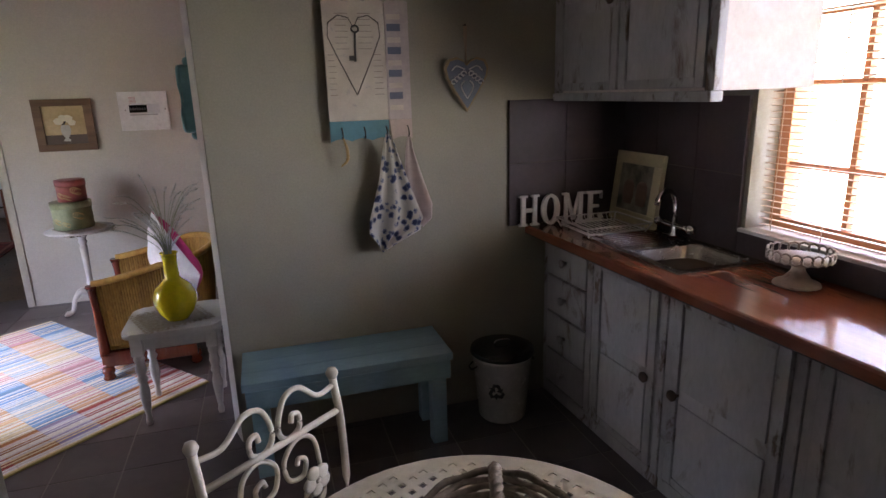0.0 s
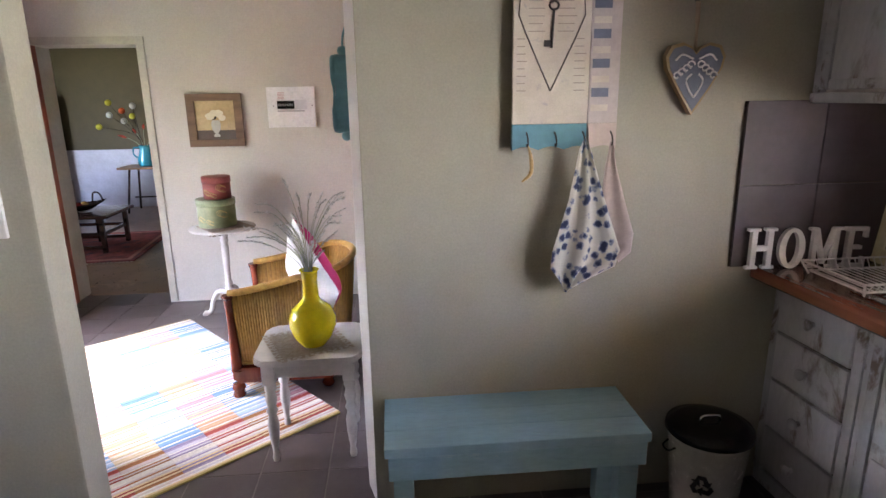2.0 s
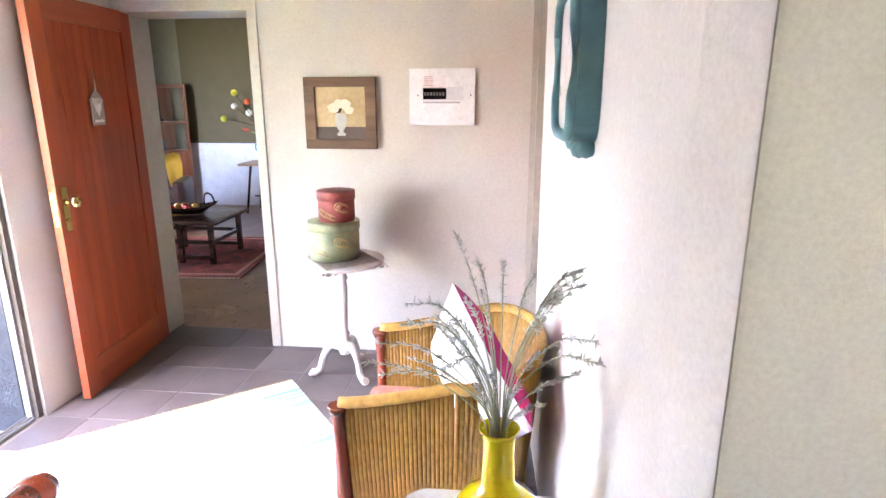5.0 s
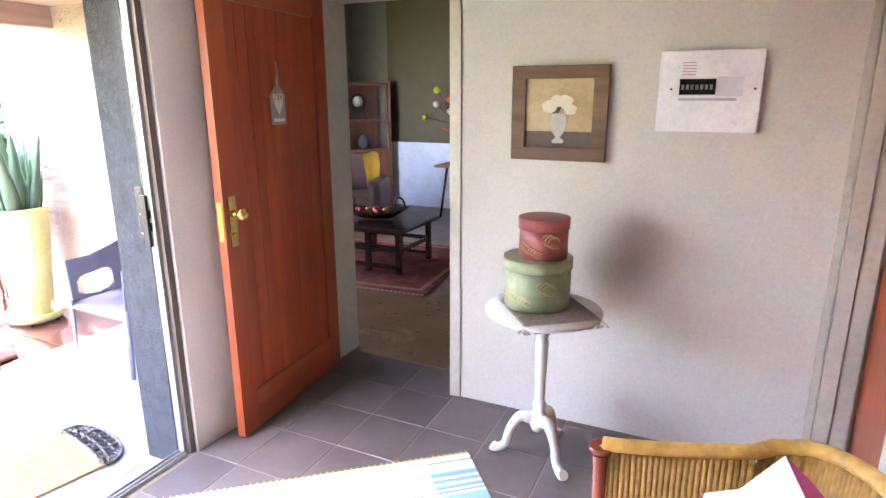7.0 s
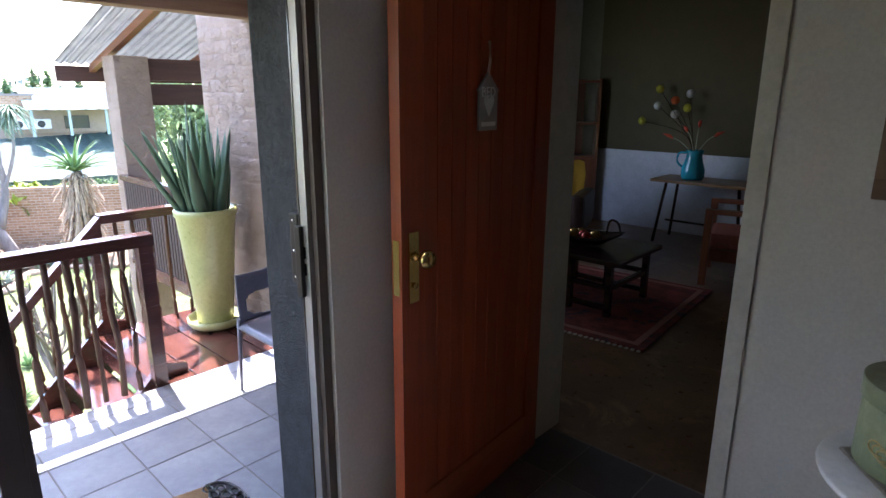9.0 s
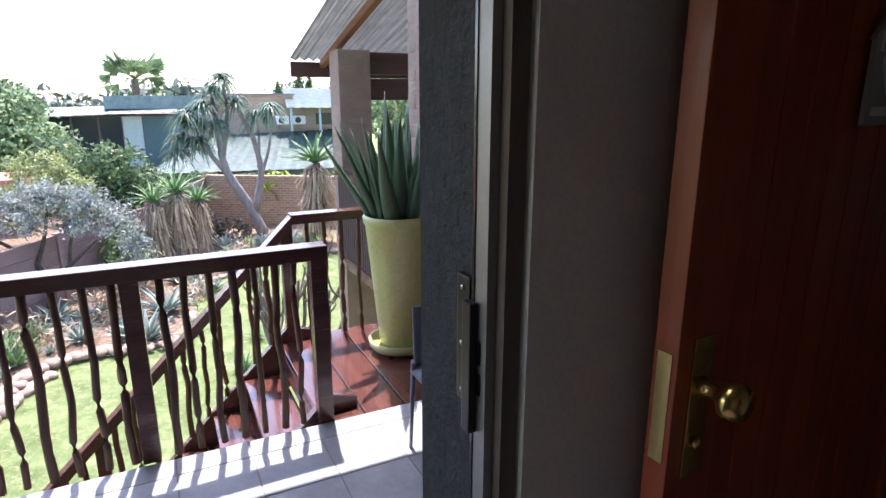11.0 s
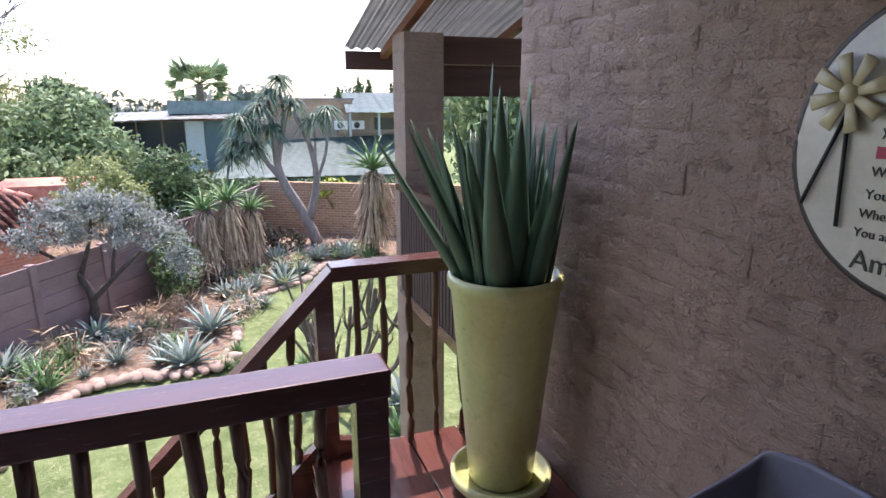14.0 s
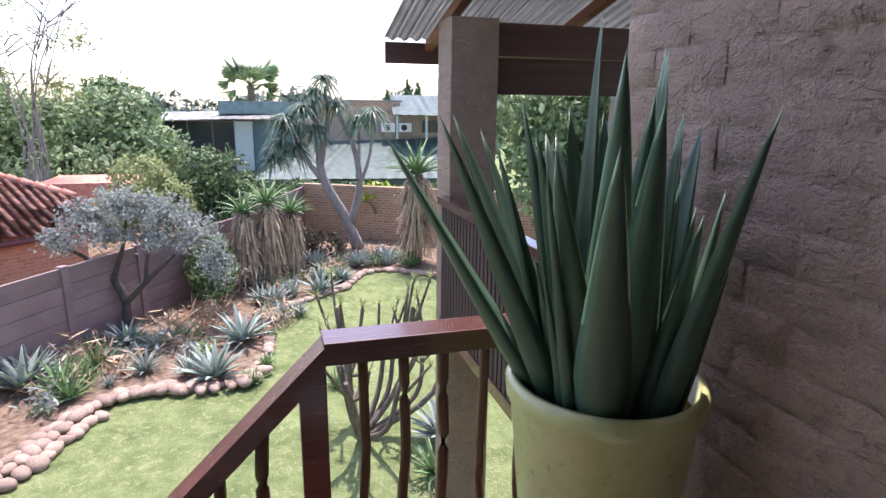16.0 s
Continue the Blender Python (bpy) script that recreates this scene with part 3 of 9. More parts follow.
H = 0.175
S = 0.024
word = {
    "H": [(0.015, 0, 0.015 + S, H), (0.085, 0, 0.085 + S, H), (0.04, H / 2 - 0.01, 0.085, H / 2 + 0.012), (0.0, 0, 0.052, 0.012), (0.0, H - 0.012, 0.052, H), (0.072, 0, 0.124, 0.012), (0.072, H - 0.012, 0.124, H)],
    "M": [(0.015, 0, 0.015 + S * 0.8, H), (0.10, 0, 0.10 + S, H), (0.0, 0, 0.046, 0.012), (0.0, H - 0.012, 0.03, H), (0.088, 0, 0.14, 0.012), (0.108, H - 0.012, 0.14, H)],
    "E": [(0.012, 0, 0.012 + S, H), (0.0, 0, 0.095, 0.016), (0.0, H - 0.016, 0.095, H), (0.03, H / 2 - 0.008, 0.075, H / 2 + 0.008), (0.082, 0, 0.095, 0.045), (0.082, H - 0.045, 0.095, H)],
}
home = thing("letter_sign", pose(1.925, 3.655, 0.952, 0, 0, -4) @ Matrix.Scale(0.9, 4), "white wooden HOME letters standing on the worktop", "sign")
x = 0.0
for ch, wd in (("H", 0.135), ("O", 0.125), ("M", 0.15), ("E", 0.10)):
    bm = B()
    if ch == "O":
        n = 28
        a, b = [], []
        for i in range(n):
            t = 2 * math.pi * i / n
            for lst, rx, rz in ((a, 0.056, H / 2), (b, 0.028, H / 2 - 0.017)):
                lst.append((bm.verts.new((0.056 + rx * math.cos(t), -0.011, H / 2 + rz * math.sin(t))), bm.verts.new((0.056 + rx * math.cos(t), 0.011, H / 2 + rz * math.sin(t)))))
        for i in range(n):
            j = (i + 1) % n
            bm.faces.new((a[i][0], a[j][0], b[j][0], b[i][0]))
            bm.faces.new((a[i][1], a[j][1], b[j][1], b[i][1]))
            bm.faces.new((a[i][0], a[j][0], a[j][1], a[i][1]))
            bm.faces.new((b[i][0], b[j][0], b[j][1], b[i][1]))
    else:
        letter(bm, word[ch])
        if ch == "M":
            for sx, ex in ((0.03, 0.07), (0.105, 0.068)):
                tube(bm, [(sx, 0, H - 0.006), (ex, 0, 0.02)], 0.012, 6)
    part("letter", bm, WHITE_PAINT, home, at=pose(x, 0, 0, 0, 0, random.uniform(-4, 4)))
    x += wd

rack = thing("dish_rack", pose(2.26, 3.42, 0.958), "white wire dish rack on the drainer", "dish rack")
bm = B()
for z, w, d in ((0.012, 0.15, 0.13), (0.045, 0.17, 0.15)):
    tube(bm, [(-w, -d, z), (w, -d, z), (w, d, z), (-w, d, z), (-w, -d, z)], 0.004, 6)
for sx, sy in ((-1, -1), (1, -1), (1, 1), (-1, 1)):
    tube(bm, [(sx * 0.15, sy * 0.13, 0.0), (sx * 0.17, sy * 0.15, 0.045)], 0.004, 6)
part("frame", bm, WHITE_PAINT, rack)
for i in range(12):
    bm = B()
    xx = -0.138 + i * 0.025
    tube(bm, [(xx, -0.148, 0.045), (xx, -0.13, 0.014), (xx, 0.13, 0.014), (xx, 0.148, 0.045)], 0.0022, 5)
    part("wire", bm, WHITE_PAINT, rack)

art = thing("framed_picture", pose(2.475, 3.505, 0.953, 7, 0, 90) @ Matrix.Scale(1.14, 4), "cream wooden frame with a small picture, leaning", "picture")
bm = B()
w, h, f = 0.34, 0.31, 0.052
for a in ((-w / 2, 0, w / 2, f), (-w / 2, h - f, w / 2, h), (-w / 2, f, -w / 2 + f, h - f), (w / 2 - f, f, w / 2, h - f)):
    span(bm, a[0], -0.011, a[1], a[2], 0.011, a[3], 0.003)
part("frame", bm, CREAM, art)
bm = B()
span(bm, -w / 2 + f, -0.002, f, w / 2 - f, 0.004, h - f)
part("print", bm, surface("faded_grey_print", (0.10, 0.10, 0.09), (0.42, 0.38, 0.3), 14.0, 0.4, relief=0), art, "grey print of two jars")
for sx in (-0.05, 0.045):
    bm = B()
    lathe(bm, [(0, 0), (0.03, 0), (0.04, 0.04), (0.035, 0.09), (0.02, 0.105), (0, 0.105)], (0, 0, 0), 16)
    bmesh.ops.transform(bm, matrix=Matrix.Diagonal((1, 0.08, 1, 1)), verts=bm.verts)
    part("painted_jar", bm, plain("faded_rose_ink", (0.30, 0.20, 0.17), 0.6), art, at=pose(sx, 0.004, f + 0.03))

STAND_CREAM = surface("worn_cream_glaze", (0.40, 0.33, 0.28), (0.56, 0.49, 0.43), 14.0, 0.4, relief=0.1, wear=(0.24, 0.16, 0.12), wear_at=(0.62, 0.70), wear_scale=24.0)
stand = thing("cake_stand", pose(2.42, 2.46, 0.951), "chipped cream cake stand with pierced edge on worktop", "cake stand")
bm = B()
lathe(bm, [(0, 0), (0.075, 0), (0.072, 0.008), (0.045, 0.02), (0.022, 0.05), (0.02, 0.075), (0.03, 0.085), (0, 0.085)], (0, 0, 0), 28)
part("foot", bm, STAND_CREAM, stand)
bm = B()
lathe(bm, [(0, 0.086), (0.095, 0.088), (0.10, 0.096), (0, 0.098)], (0, 0, 0), 32)
part("plate", bm, STAND_CREAM, stand)
for i in range(20):
    t = 2 * math.pi * i / 20
    bm = B()
    tube(bm, [(0.099 * math.cos(t) + 0.018 * math.cos(k) * -math.sin(t), 0.099 * math.sin(t) + 0.018 * math.cos(k) * math.cos(t), 0.108 + 0.018 * math.sin(k)) for k in (2 * math.pi * j / 8 for j in range(9))], 0.004, 5)
    part("edge_ring", bm, STAND_CREAM, stand)

# bench
bench = thing("bench", pose(1.0, 3.52, 0), "pale duck-egg blue painted plank bench against the wall", "bench")
for i in range(3):
    bm = B()
    span(bm, -0.462, -0.172 + i * 0.115, 0.435, 0.462, -0.172 + i * 0.115 + 0.1135, 0.47, 0.003)
    part("plank", bm, BLUE_PAINT, bench)
for y in (-0.158, 0.148):
    bm = B()
    span(bm, -0.45, y - 0.012, 0.345, 0.45, y + 0.012, 0.434, 0.003)
    part("apron", bm, BLUE_PAINT, bench)
for sx in (-1, 1):
    for y in (-0.112, 0.10):
        bm = B()
        span(bm, sx * 0.40 - 0.035, y - 0.033, 0.001, sx * 0.40 + 0.035, y + 0.033, 0.434, 0.004)
        part("leg", bm, BLUE_PAINT, bench)

# bin
bin_ = thing("waste_bin", pose(1.78, 3.53, 0), "cream enamel recycling bin with a black lid", "bin")
bm = B()
lathe(bm, [(0, 0.002), (0.115, 0.002), (0.12, 0.01), (0.148, 0.33), (0.154, 0.335), (0.154, 0.345), (0.146, 0.345), (0.14, 0.33), (0, 0.32)], (0, 0, 0), 40)
part("bucket", bm, ENAMEL, bin_)
bm = B()
lathe(bm, [(0.158, 0.347), (0.162, 0.352), (0.158, 0.372), (0.12, 0.385), (0, 0.39)], (0, 0, 0), 40)
lid = part("lid", bm, BLACK, bin_, "glossy black lid")
bm = B()
tube(bm, curve_pts([(-0.04, 0, 0.388), (-0.03, 0, 0.408), (0.03, 0, 0.408), (0.04, 0, 0.388)], 4), 0.005, 8)
part("lid_handle", bm, CHROME, lid)
for s in (-1, 1):
    bm = B()
    tube(bm, curve_pts([(s * 0.145, -0.03, 0.30), (s * 0.17, -0.02, 0.285), (s * 0.17, 0.02, 0.285), (s * 0.145, 0.03, 0.30)], 4), 0.004, 6)
    part("side_handle", bm, BLACK, bin_)
INK = plain("black_ink", (0.01, 0.01, 0.01), 0.5)
for k in range(3):
    bm = B()
    slab(bm, [(-0.016, 0.040), (0.012, 0.040), (0.024, 0.018), (0.034, 0.024), (0.026, -0.004), (0.0, 0.006), (0.009, 0.011), (0.002, 0.024), (-0.022, 0.024)], 0.003, Matrix.Rotation(radians(90), 4, "X") @ Matrix.Rotation(radians(120 * k), 4, "Z"))
    part("recycling_arrow", bm, INK, bin_, "black arrow of the recycling mark", at=pose(-0.078, -0.117, 0.19, -5, 0, -34))

# painted board with hooks, towel, horn, hanging heart
board = thing("key_board", pose(1.02, 3.668, 1.42), "painted wooden board with a heart, old key and hooks", "wall board")
PAPER = surface("aged_cream_paper", (0.50, 0.43, 0.35), (0.66, 0.59, 0.50), 7.0, 0.7, fine=160.0, relief=0.1, wear=(0.40, 0.36, 0.34), wear_at=(0.6, 0.7), wear_scale=18.0)
top_edge = [(0.265 - 0.265 * i / 15, 0.585 + 0.014 * abs(math.sin(i * math.pi / 5))) for i in range(16)]
bm = B()
slab(bm, [(0, 0.09), (0.265, 0.09), *top_edge], 0.02, Matrix.Translation((0, 0.01, 0)) @ Matrix.Rotation(radians(90), 4, "X"))
part("panel", bm, PAPER, board)
bm = B()
slab(bm, [(0.268, 0.09), (0.372, 0.09), (0.372, 0.585), (0.36, 0.592), (0.28, 0.592), (0.268, 0.585)], 0.02, Matrix.Translation((0, 0.01, 0)) @ Matrix.Rotation(radians(90), 4, "X"))
part("panel", bm, surface("rose_grey_paint", (0.44, 0.37, 0.36), (0.56, 0.49, 0.46), 8.0, 0.7, relief=0.1), board)
for i in range(9):
    bm = B()
    span(bm, 0.275, -0.0125, 0.13 + i * 0.048, 0.335, -0.0102, 0.13 + i * 0.048 + (0.03 if i % 2 else 0.022))
    part("painted_band", bm, plain("slate_blue_ink", (0.14, 0.155, 0.22), 0.7) if i % 2 else PAPER, board)
bm = B()
lower = [(0.372 * i / 24, 0.012 * abs(math.sin(i * math.pi / 6))) for i in range(25)]
slab(bm, [*lower[:18], (0.265, 0.088), (0, 0.088)], 0.022, Matrix.Translation((0, 0.011, 0)) @ Matrix.Rotation(radians(90), 4, "X"))
part("hook_rail", bm, plain("teal_paint", (0.10, 0.27, 0.33), 0.6), board, "teal lower rail")
bm = B()
slab(bm, [*lower[18:], (0.372, 0.088), (0.268, 0.088)], 0.022, Matrix.Translation((0, 0.011, 0)) @ Matrix.Rotation(radians(90), 4, "X"))
part("hook_rail", bm, plain("dusty_pink_paint", (0.52, 0.41, 0.36), 0.6), board)
heart = [(0.0, 0.09), (0.075, 0.26), (0.105, 0.335), (0.10, 0.39), (0.06, 0.42), (0.02, 0.41), (0.0, 0.37), (-0.02, 0.41), (-0.06, 0.42), (-0.10, 0.39), (-0.105, 0.335), (-0.075, 0.26), (0.0, 0.09)]
bm = B()
tube(bm, [(0.13 + x * 1.08, -0.0115, z + 0.11) for x, z in heart], 0.0024, 4)
part("heart_outline", bm, plain("grey_ink", (0.16, 0.14, 0.13), 0.7), board)
bm = B()
tube(bm, [(0.135 + 0.016 * math.cos(t), -0.013, 0.475 + 0.014 * math.sin(t)) for t in (2 * math.pi * i / 12 for i in range(13))], 0.004, 5)
tube(bm, [(0.135, -0.013, 0.462), (0.13, -0.013, 0.34)], 0.0045, 5)
span(bm, 0.104, -0.016, 0.345, 0.128, -0.0102, 0.365)
part("painted_key", bm, plain("iron_ink", (0.05, 0.045, 0.045), 0.6), board)
bm = B()
for i in range(15):
    z = 0.20 + i * 0.024
    for xa, xb in ((0.012, 0.05), (0.21, 0.255)) if i < 8 else ((0.05, 0.11), (0.15, 0.215)):
        span(bm, xa, -0.0112, z, xb - random.uniform(0, 0.012), -0.0101, z + 0.003)
part("writing_block", bm, plain("faint_ink", (0.33, 0.28, 0.24), 0.8), board, kind="stuff")
for i in range(4):
    bm = B()
    tube(bm, curve_pts([(0.05 + i * 0.10, -0.0115, 0.06), (0.05 + i * 0.10, -0.032, 0.045), (0.05 + i * 0.10, -0.04, 0.025), (0.05 + i * 0.10, -0.03, 0.012), (0.05 + i * 0.10, -0.022, 0.022)], 4), 0.003, 6)
    part("hook", bm, plain("dark_iron", (0.06, 0.055, 0.05), 0.4, 0.8), board)


def cloth(bm, outline_top, rows, fold, y, depth=0.05):
    """A cloth hung from one point: rows of (z, left, right)."""
    grid = []
    for r, (z, a, b) in enumerate(rows):
        line = []
        for i in range(13):
            u = i / 12
            line.append(bm.verts.new((a + (b - a) * u, y - depth * (0.5 + 0.5 * math.sin(u * fold + r * 0.25)) * min(1, 0.25 + r / len(rows)), z - 0.012 * math.sin(u * 7))))
        grid.append(line)
    for a, b in zip(grid, grid[1:]):
        for i in range(12):
            bm.faces.new((a[i], a[i + 1], b[i + 1], b[i])).smooth = True


def dotted_cloth(name):
    m, nt, b = shader(name)
    vec = coords(nt, shift=False)
    v = nt.nodes.new("ShaderNodeTexVoronoi")
    v.inputs["Scale"].default_value = 27.0
    nt.links.new(vec, v.inputs["Vector"])
    n = noise_fac(nt, vec, 70.0, 3)
    s = nt.nodes.new("ShaderNodeMath")
    s.operation = "MULTIPLY_ADD"
    s.inputs[1].default_value = 0.55
    nt.links.new(n, s.inputs[0])
    nt.links.new(v.outputs["Distance"], s.inputs[2])
    col = ramp(nt, s.outputs[0], [(0.54, (0.05, 0.065, 0.15)), (0.66, (0.28, 0.31, 0.40)), (0.76, (0.68, 0.65, 0.58))])
    nt.links.new(col, b.inputs["Base Color"])
    b.inputs["Roughness"].default_value = 0.9
    return m


towel = thing("tea_towel", pose(1.02, 3.668, 1.42), "white tea towel with blue roses hanging on a hook", "tea towel")
bm = B()
cloth(bm, None, [(0.035, 0.245, 0.255), (0.0, 0.23, 0.275), (-0.08, 0.215, 0.30), (-0.18, 0.195, 0.335), (-0.28, 0.165, 0.37), (-0.36, 0.14, 0.40), (-0.42, 0.135, 0.385), (-0.46, 0.165, 0.30), (-0.505, 0.19, 0.215)], 15, -0.036, 0.035)
bmesh.ops.solidify(bm, geom=bm.faces[:], thickness=0.002)
part("cloth", bm, dotted_cloth("blue_rose_print"), towel)
towel = thing("tea_towel", pose(1.02, 3.668, 1.42), "plain pale pink tea towel hanging behind another", "tea towel")
bm = B()
cloth(bm, None, [(0.03, 0.345, 0.355), (-0.05, 0.33, 0.37), (-0.18, 0.32, 0.41), (-0.30, 0.32, 0.45), (-0.37, 0.34, 0.445), (-0.41, 0.345, 0.40)], 9, -0.03, 0.02)
bmesh.ops.solidify(bm, geom=bm.faces[:], thickness=0.002)
part("cloth", bm, PINK_LINEN, towel)
bm = B()
tube(bm, curve_pts([(1.07, 3.632, 1.44), (1.085, 3.64, 1.39), (1.085, 3.645, 1.34), (1.055, 3.65, 1.31)], 5), [0.003 + 0.005 * math.sin(i / 15 * 3.1) for i in range(16)], 8)
tagged(part("horn_ornament", bm, plain("yellow_horn", (0.42, 0.26, 0.10), 0.3)), "small curved yellow horn hanging from a hook", "ornament")

hh = thing("hanging_heart", pose(1.665, 3.66, 1.53), "slate-blue wooden heart with white scroll pattern on ribbon", "ornament")
bm = B()
hp = [(0, 0), (0.06, 0.09), (0.10, 0.16), (0.108, 0.20), (0.09, 0.235), (0.05, 0.245), (0.018, 0.232), (0, 0.21), (-0.018, 0.232), (-0.05, 0.245), (-0.09, 0.235), (-0.108, 0.20), (-0.10, 0.16), (-0.06, 0.09)]
slab(bm, hp, 0.03, Matrix.Translation((0, 0.034, 0)) @ Matrix.Rotation(radians(90), 4, "X"))
part("heart", bm, wood("raw_heart_wood", (0.33, 0.22, 0.10), (0.42, 0.29, 0.14), "z"), hh)
bm = B()
slab(bm, [(x * 0.9, z * 0.9 + 0.014) for x, z in hp], 0.003, Matrix.Translation((0, 0.0035, 0)) @ Matrix.Rotation(radians(90), 4, "X"))
part("painted_face", bm, plain("slate_blue_paint", (0.15, 0.17, 0.22), 0.6), hh)
bm = B()
for s in (-1, 1):
    for k in range(4):
        cx, cz, r = s * (0.018 + 0.016 * k), 0.17 - 0.012 * k, 0.016
        tube(bm, [(cx + r * math.cos(t) * (1 - t / 9), 0.0, cz + r * math.sin(t) * (1 - t / 9)) for t in (0.7 * j for j in range(9))], 0.0032, 4)
    tube(bm, curve_pts([(0, 0, 0.06), (s * 0.02, 0, 0.09), (s * 0.03, 0, 0.12), (s * 0.012, 0, 0.14)], 4), 0.0035, 4)
    tube(bm, curve_pts([(s * 0.01, 0, 0.19), (s * 0.05, 0, 0.205), (s * 0.075, 0, 0.185)], 4), 0.0035, 4)
part("scroll_pattern", bm, WHITE_PAINT, hh)
bm = B()
tube(bm, [(0, 0.012, 0.21), (-0.004, 0.008, 0.31), (0.0, 0.02, 0.38)], 0.008, 6, 0.3)
part("ribbon", bm, plain("tan_ribbon", (0.45, 0.34, 0.25), 0.8), hh)
bm = B()
lathe(bm, [(0, 0), (0.004, 0), (0.004, 0.03), (0, 0.03)], (0, 0.04, 0.385), 8, Matrix.Rotation(radians(90), 3, "X"))
part("nail", bm, DARK_GAP, hh)

sw = thing("light_switch", pose(-0.48, 3.225, 1.345), "white plastic double light switch on the wall", "switch")
bm = B()
span(bm, -0.06, -0.008, -0.085, 0.06, 0.004, 0.085, 0.004)
part("plate", bm, plain("white_plastic", (0.75, 0.74, 0.72), 0.3), sw)
for z in (-0.03, 0.03):
    bm = B()
    span(bm, -0.012, -0.013, z - 0.014, 0.012, -0.0085, z + 0.014, 0.002)
    part("rocker", bm, plain("white_rocker", (0.7, 0.69, 0.67), 0.3), sw)

# garden table with basket, and the iron chair
TX, TY, TZ, TR = 1.02, 1.80, 0.72, 0.46
table = thing("garden_table", pose(TX, TY, 0), "cream round metal table with a square-pierced top", "table")
STEP, HOLE = 0.034, 0.016
bm = B()
k = int(TR / STEP) + 1
V = {}


def vert(x, y):
    key = (round(x, 4), round(y, 4))
    if key not in V:
        V[key] = bm.verts.new((x, y, TZ))
    return V[key]


for i in range(-k, k):
    for j in range(-k, k):
        x, y = i * STEP, j * STEP
        if math.hypot(x + STEP / 2, y + STEP / 2) > TR - 0.045:
            continue
        h, s = (STEP - HOLE) / 2, STEP
        o = [vert(x, y), vert(x + s, y), vert(x + s, y + s), vert(x, y + s)]
        q = [vert(x + h, y + h), vert(x + s - h, y + h), vert(x + s - h, y + s - h), vert(x + h, y + s - h)]
        for a in range(4):
            bm.faces.new((o[a], o[(a + 1) % 4], q[(a + 1) % 4], q[a]))
bmesh.ops.recalc_face_normals(bm, faces=bm.faces)
bmesh.ops.solidify(bm, geom=bm.faces[:], thickness=0.004)
bmesh.ops.rotate(bm, verts=bm.verts, matrix=Matrix.Rotation(radians(28), 3, "Z"))
part("pierced_top", bm, CREAM_METAL, table, "square-pierced sheet top")
bm = B()
lathe(bm, [(TR - 0.075, TZ - 0.004), (TR - 0.01, TZ - 0.001), (TR, TZ - 0.006), (TR, TZ - 0.028), (TR - 0.006, TZ - 0.028), (TR - 0.01, TZ - 0.008), (TR - 0.075, TZ - 0.008), (TR - 0.075, TZ - 0.004)], (0, 0, 0), 64)
part("rim", bm, CREAM_METAL, table)
for a in range(4):
    bm = B()
    t = radians(45 + 90 * a)
    tube(bm, curve_pts([(r * math.cos(t), r * math.sin(t), z) for r, z in ((0.36, TZ - 0.012), (0.12, 0.5), (0.10, 0.35), (0.22, 0.12), (0.33, 0.012))], 6), 0.012, 8)
    part("leg", bm, CREAM_METAL, table)

bk = thing("wicker_basket", pose(1.05, 1.80, TZ, 0, 0, 70), "grey-brown woven wicker basket with hoop handle on table", "basket")
for i in range(9):
    bm = B()
    r = 0.125 + 0.006 * i
    tube(bm, [(r * 1.25 * math.cos(t), r * math.sin(t), 0.012 + i * 0.0125 + 0.004 * math.sin(12 * t + math.pi * i)) for t in (2 * math.pi * j / 60 for j in range(61))], 0.0078, 6)
    part("woven_strand", bm, WICKER_GREY, bk)
bm = B()
lathe(bm, [(0, 0.004), (0.12, 0.004), (0.12, 0.012), (0, 0.012)], (0, 0, 0), 30)
part("base", bm, WICKER_GREY, bk)
bm = B()
for s in (0, 1):
    tube(bm, [(0.215 * math.cos(t) * 1.0, 0.006 * math.sin(22 * t + math.pi * s), 0.10 + 0.085 * math.sin(t) + 0.006 * math.cos(22 * t + math.pi * s)) for t in (math.pi * j / 50 for j in range(51))], 0.009, 6)
part("handle", bm, WICKER_GREY, bk)

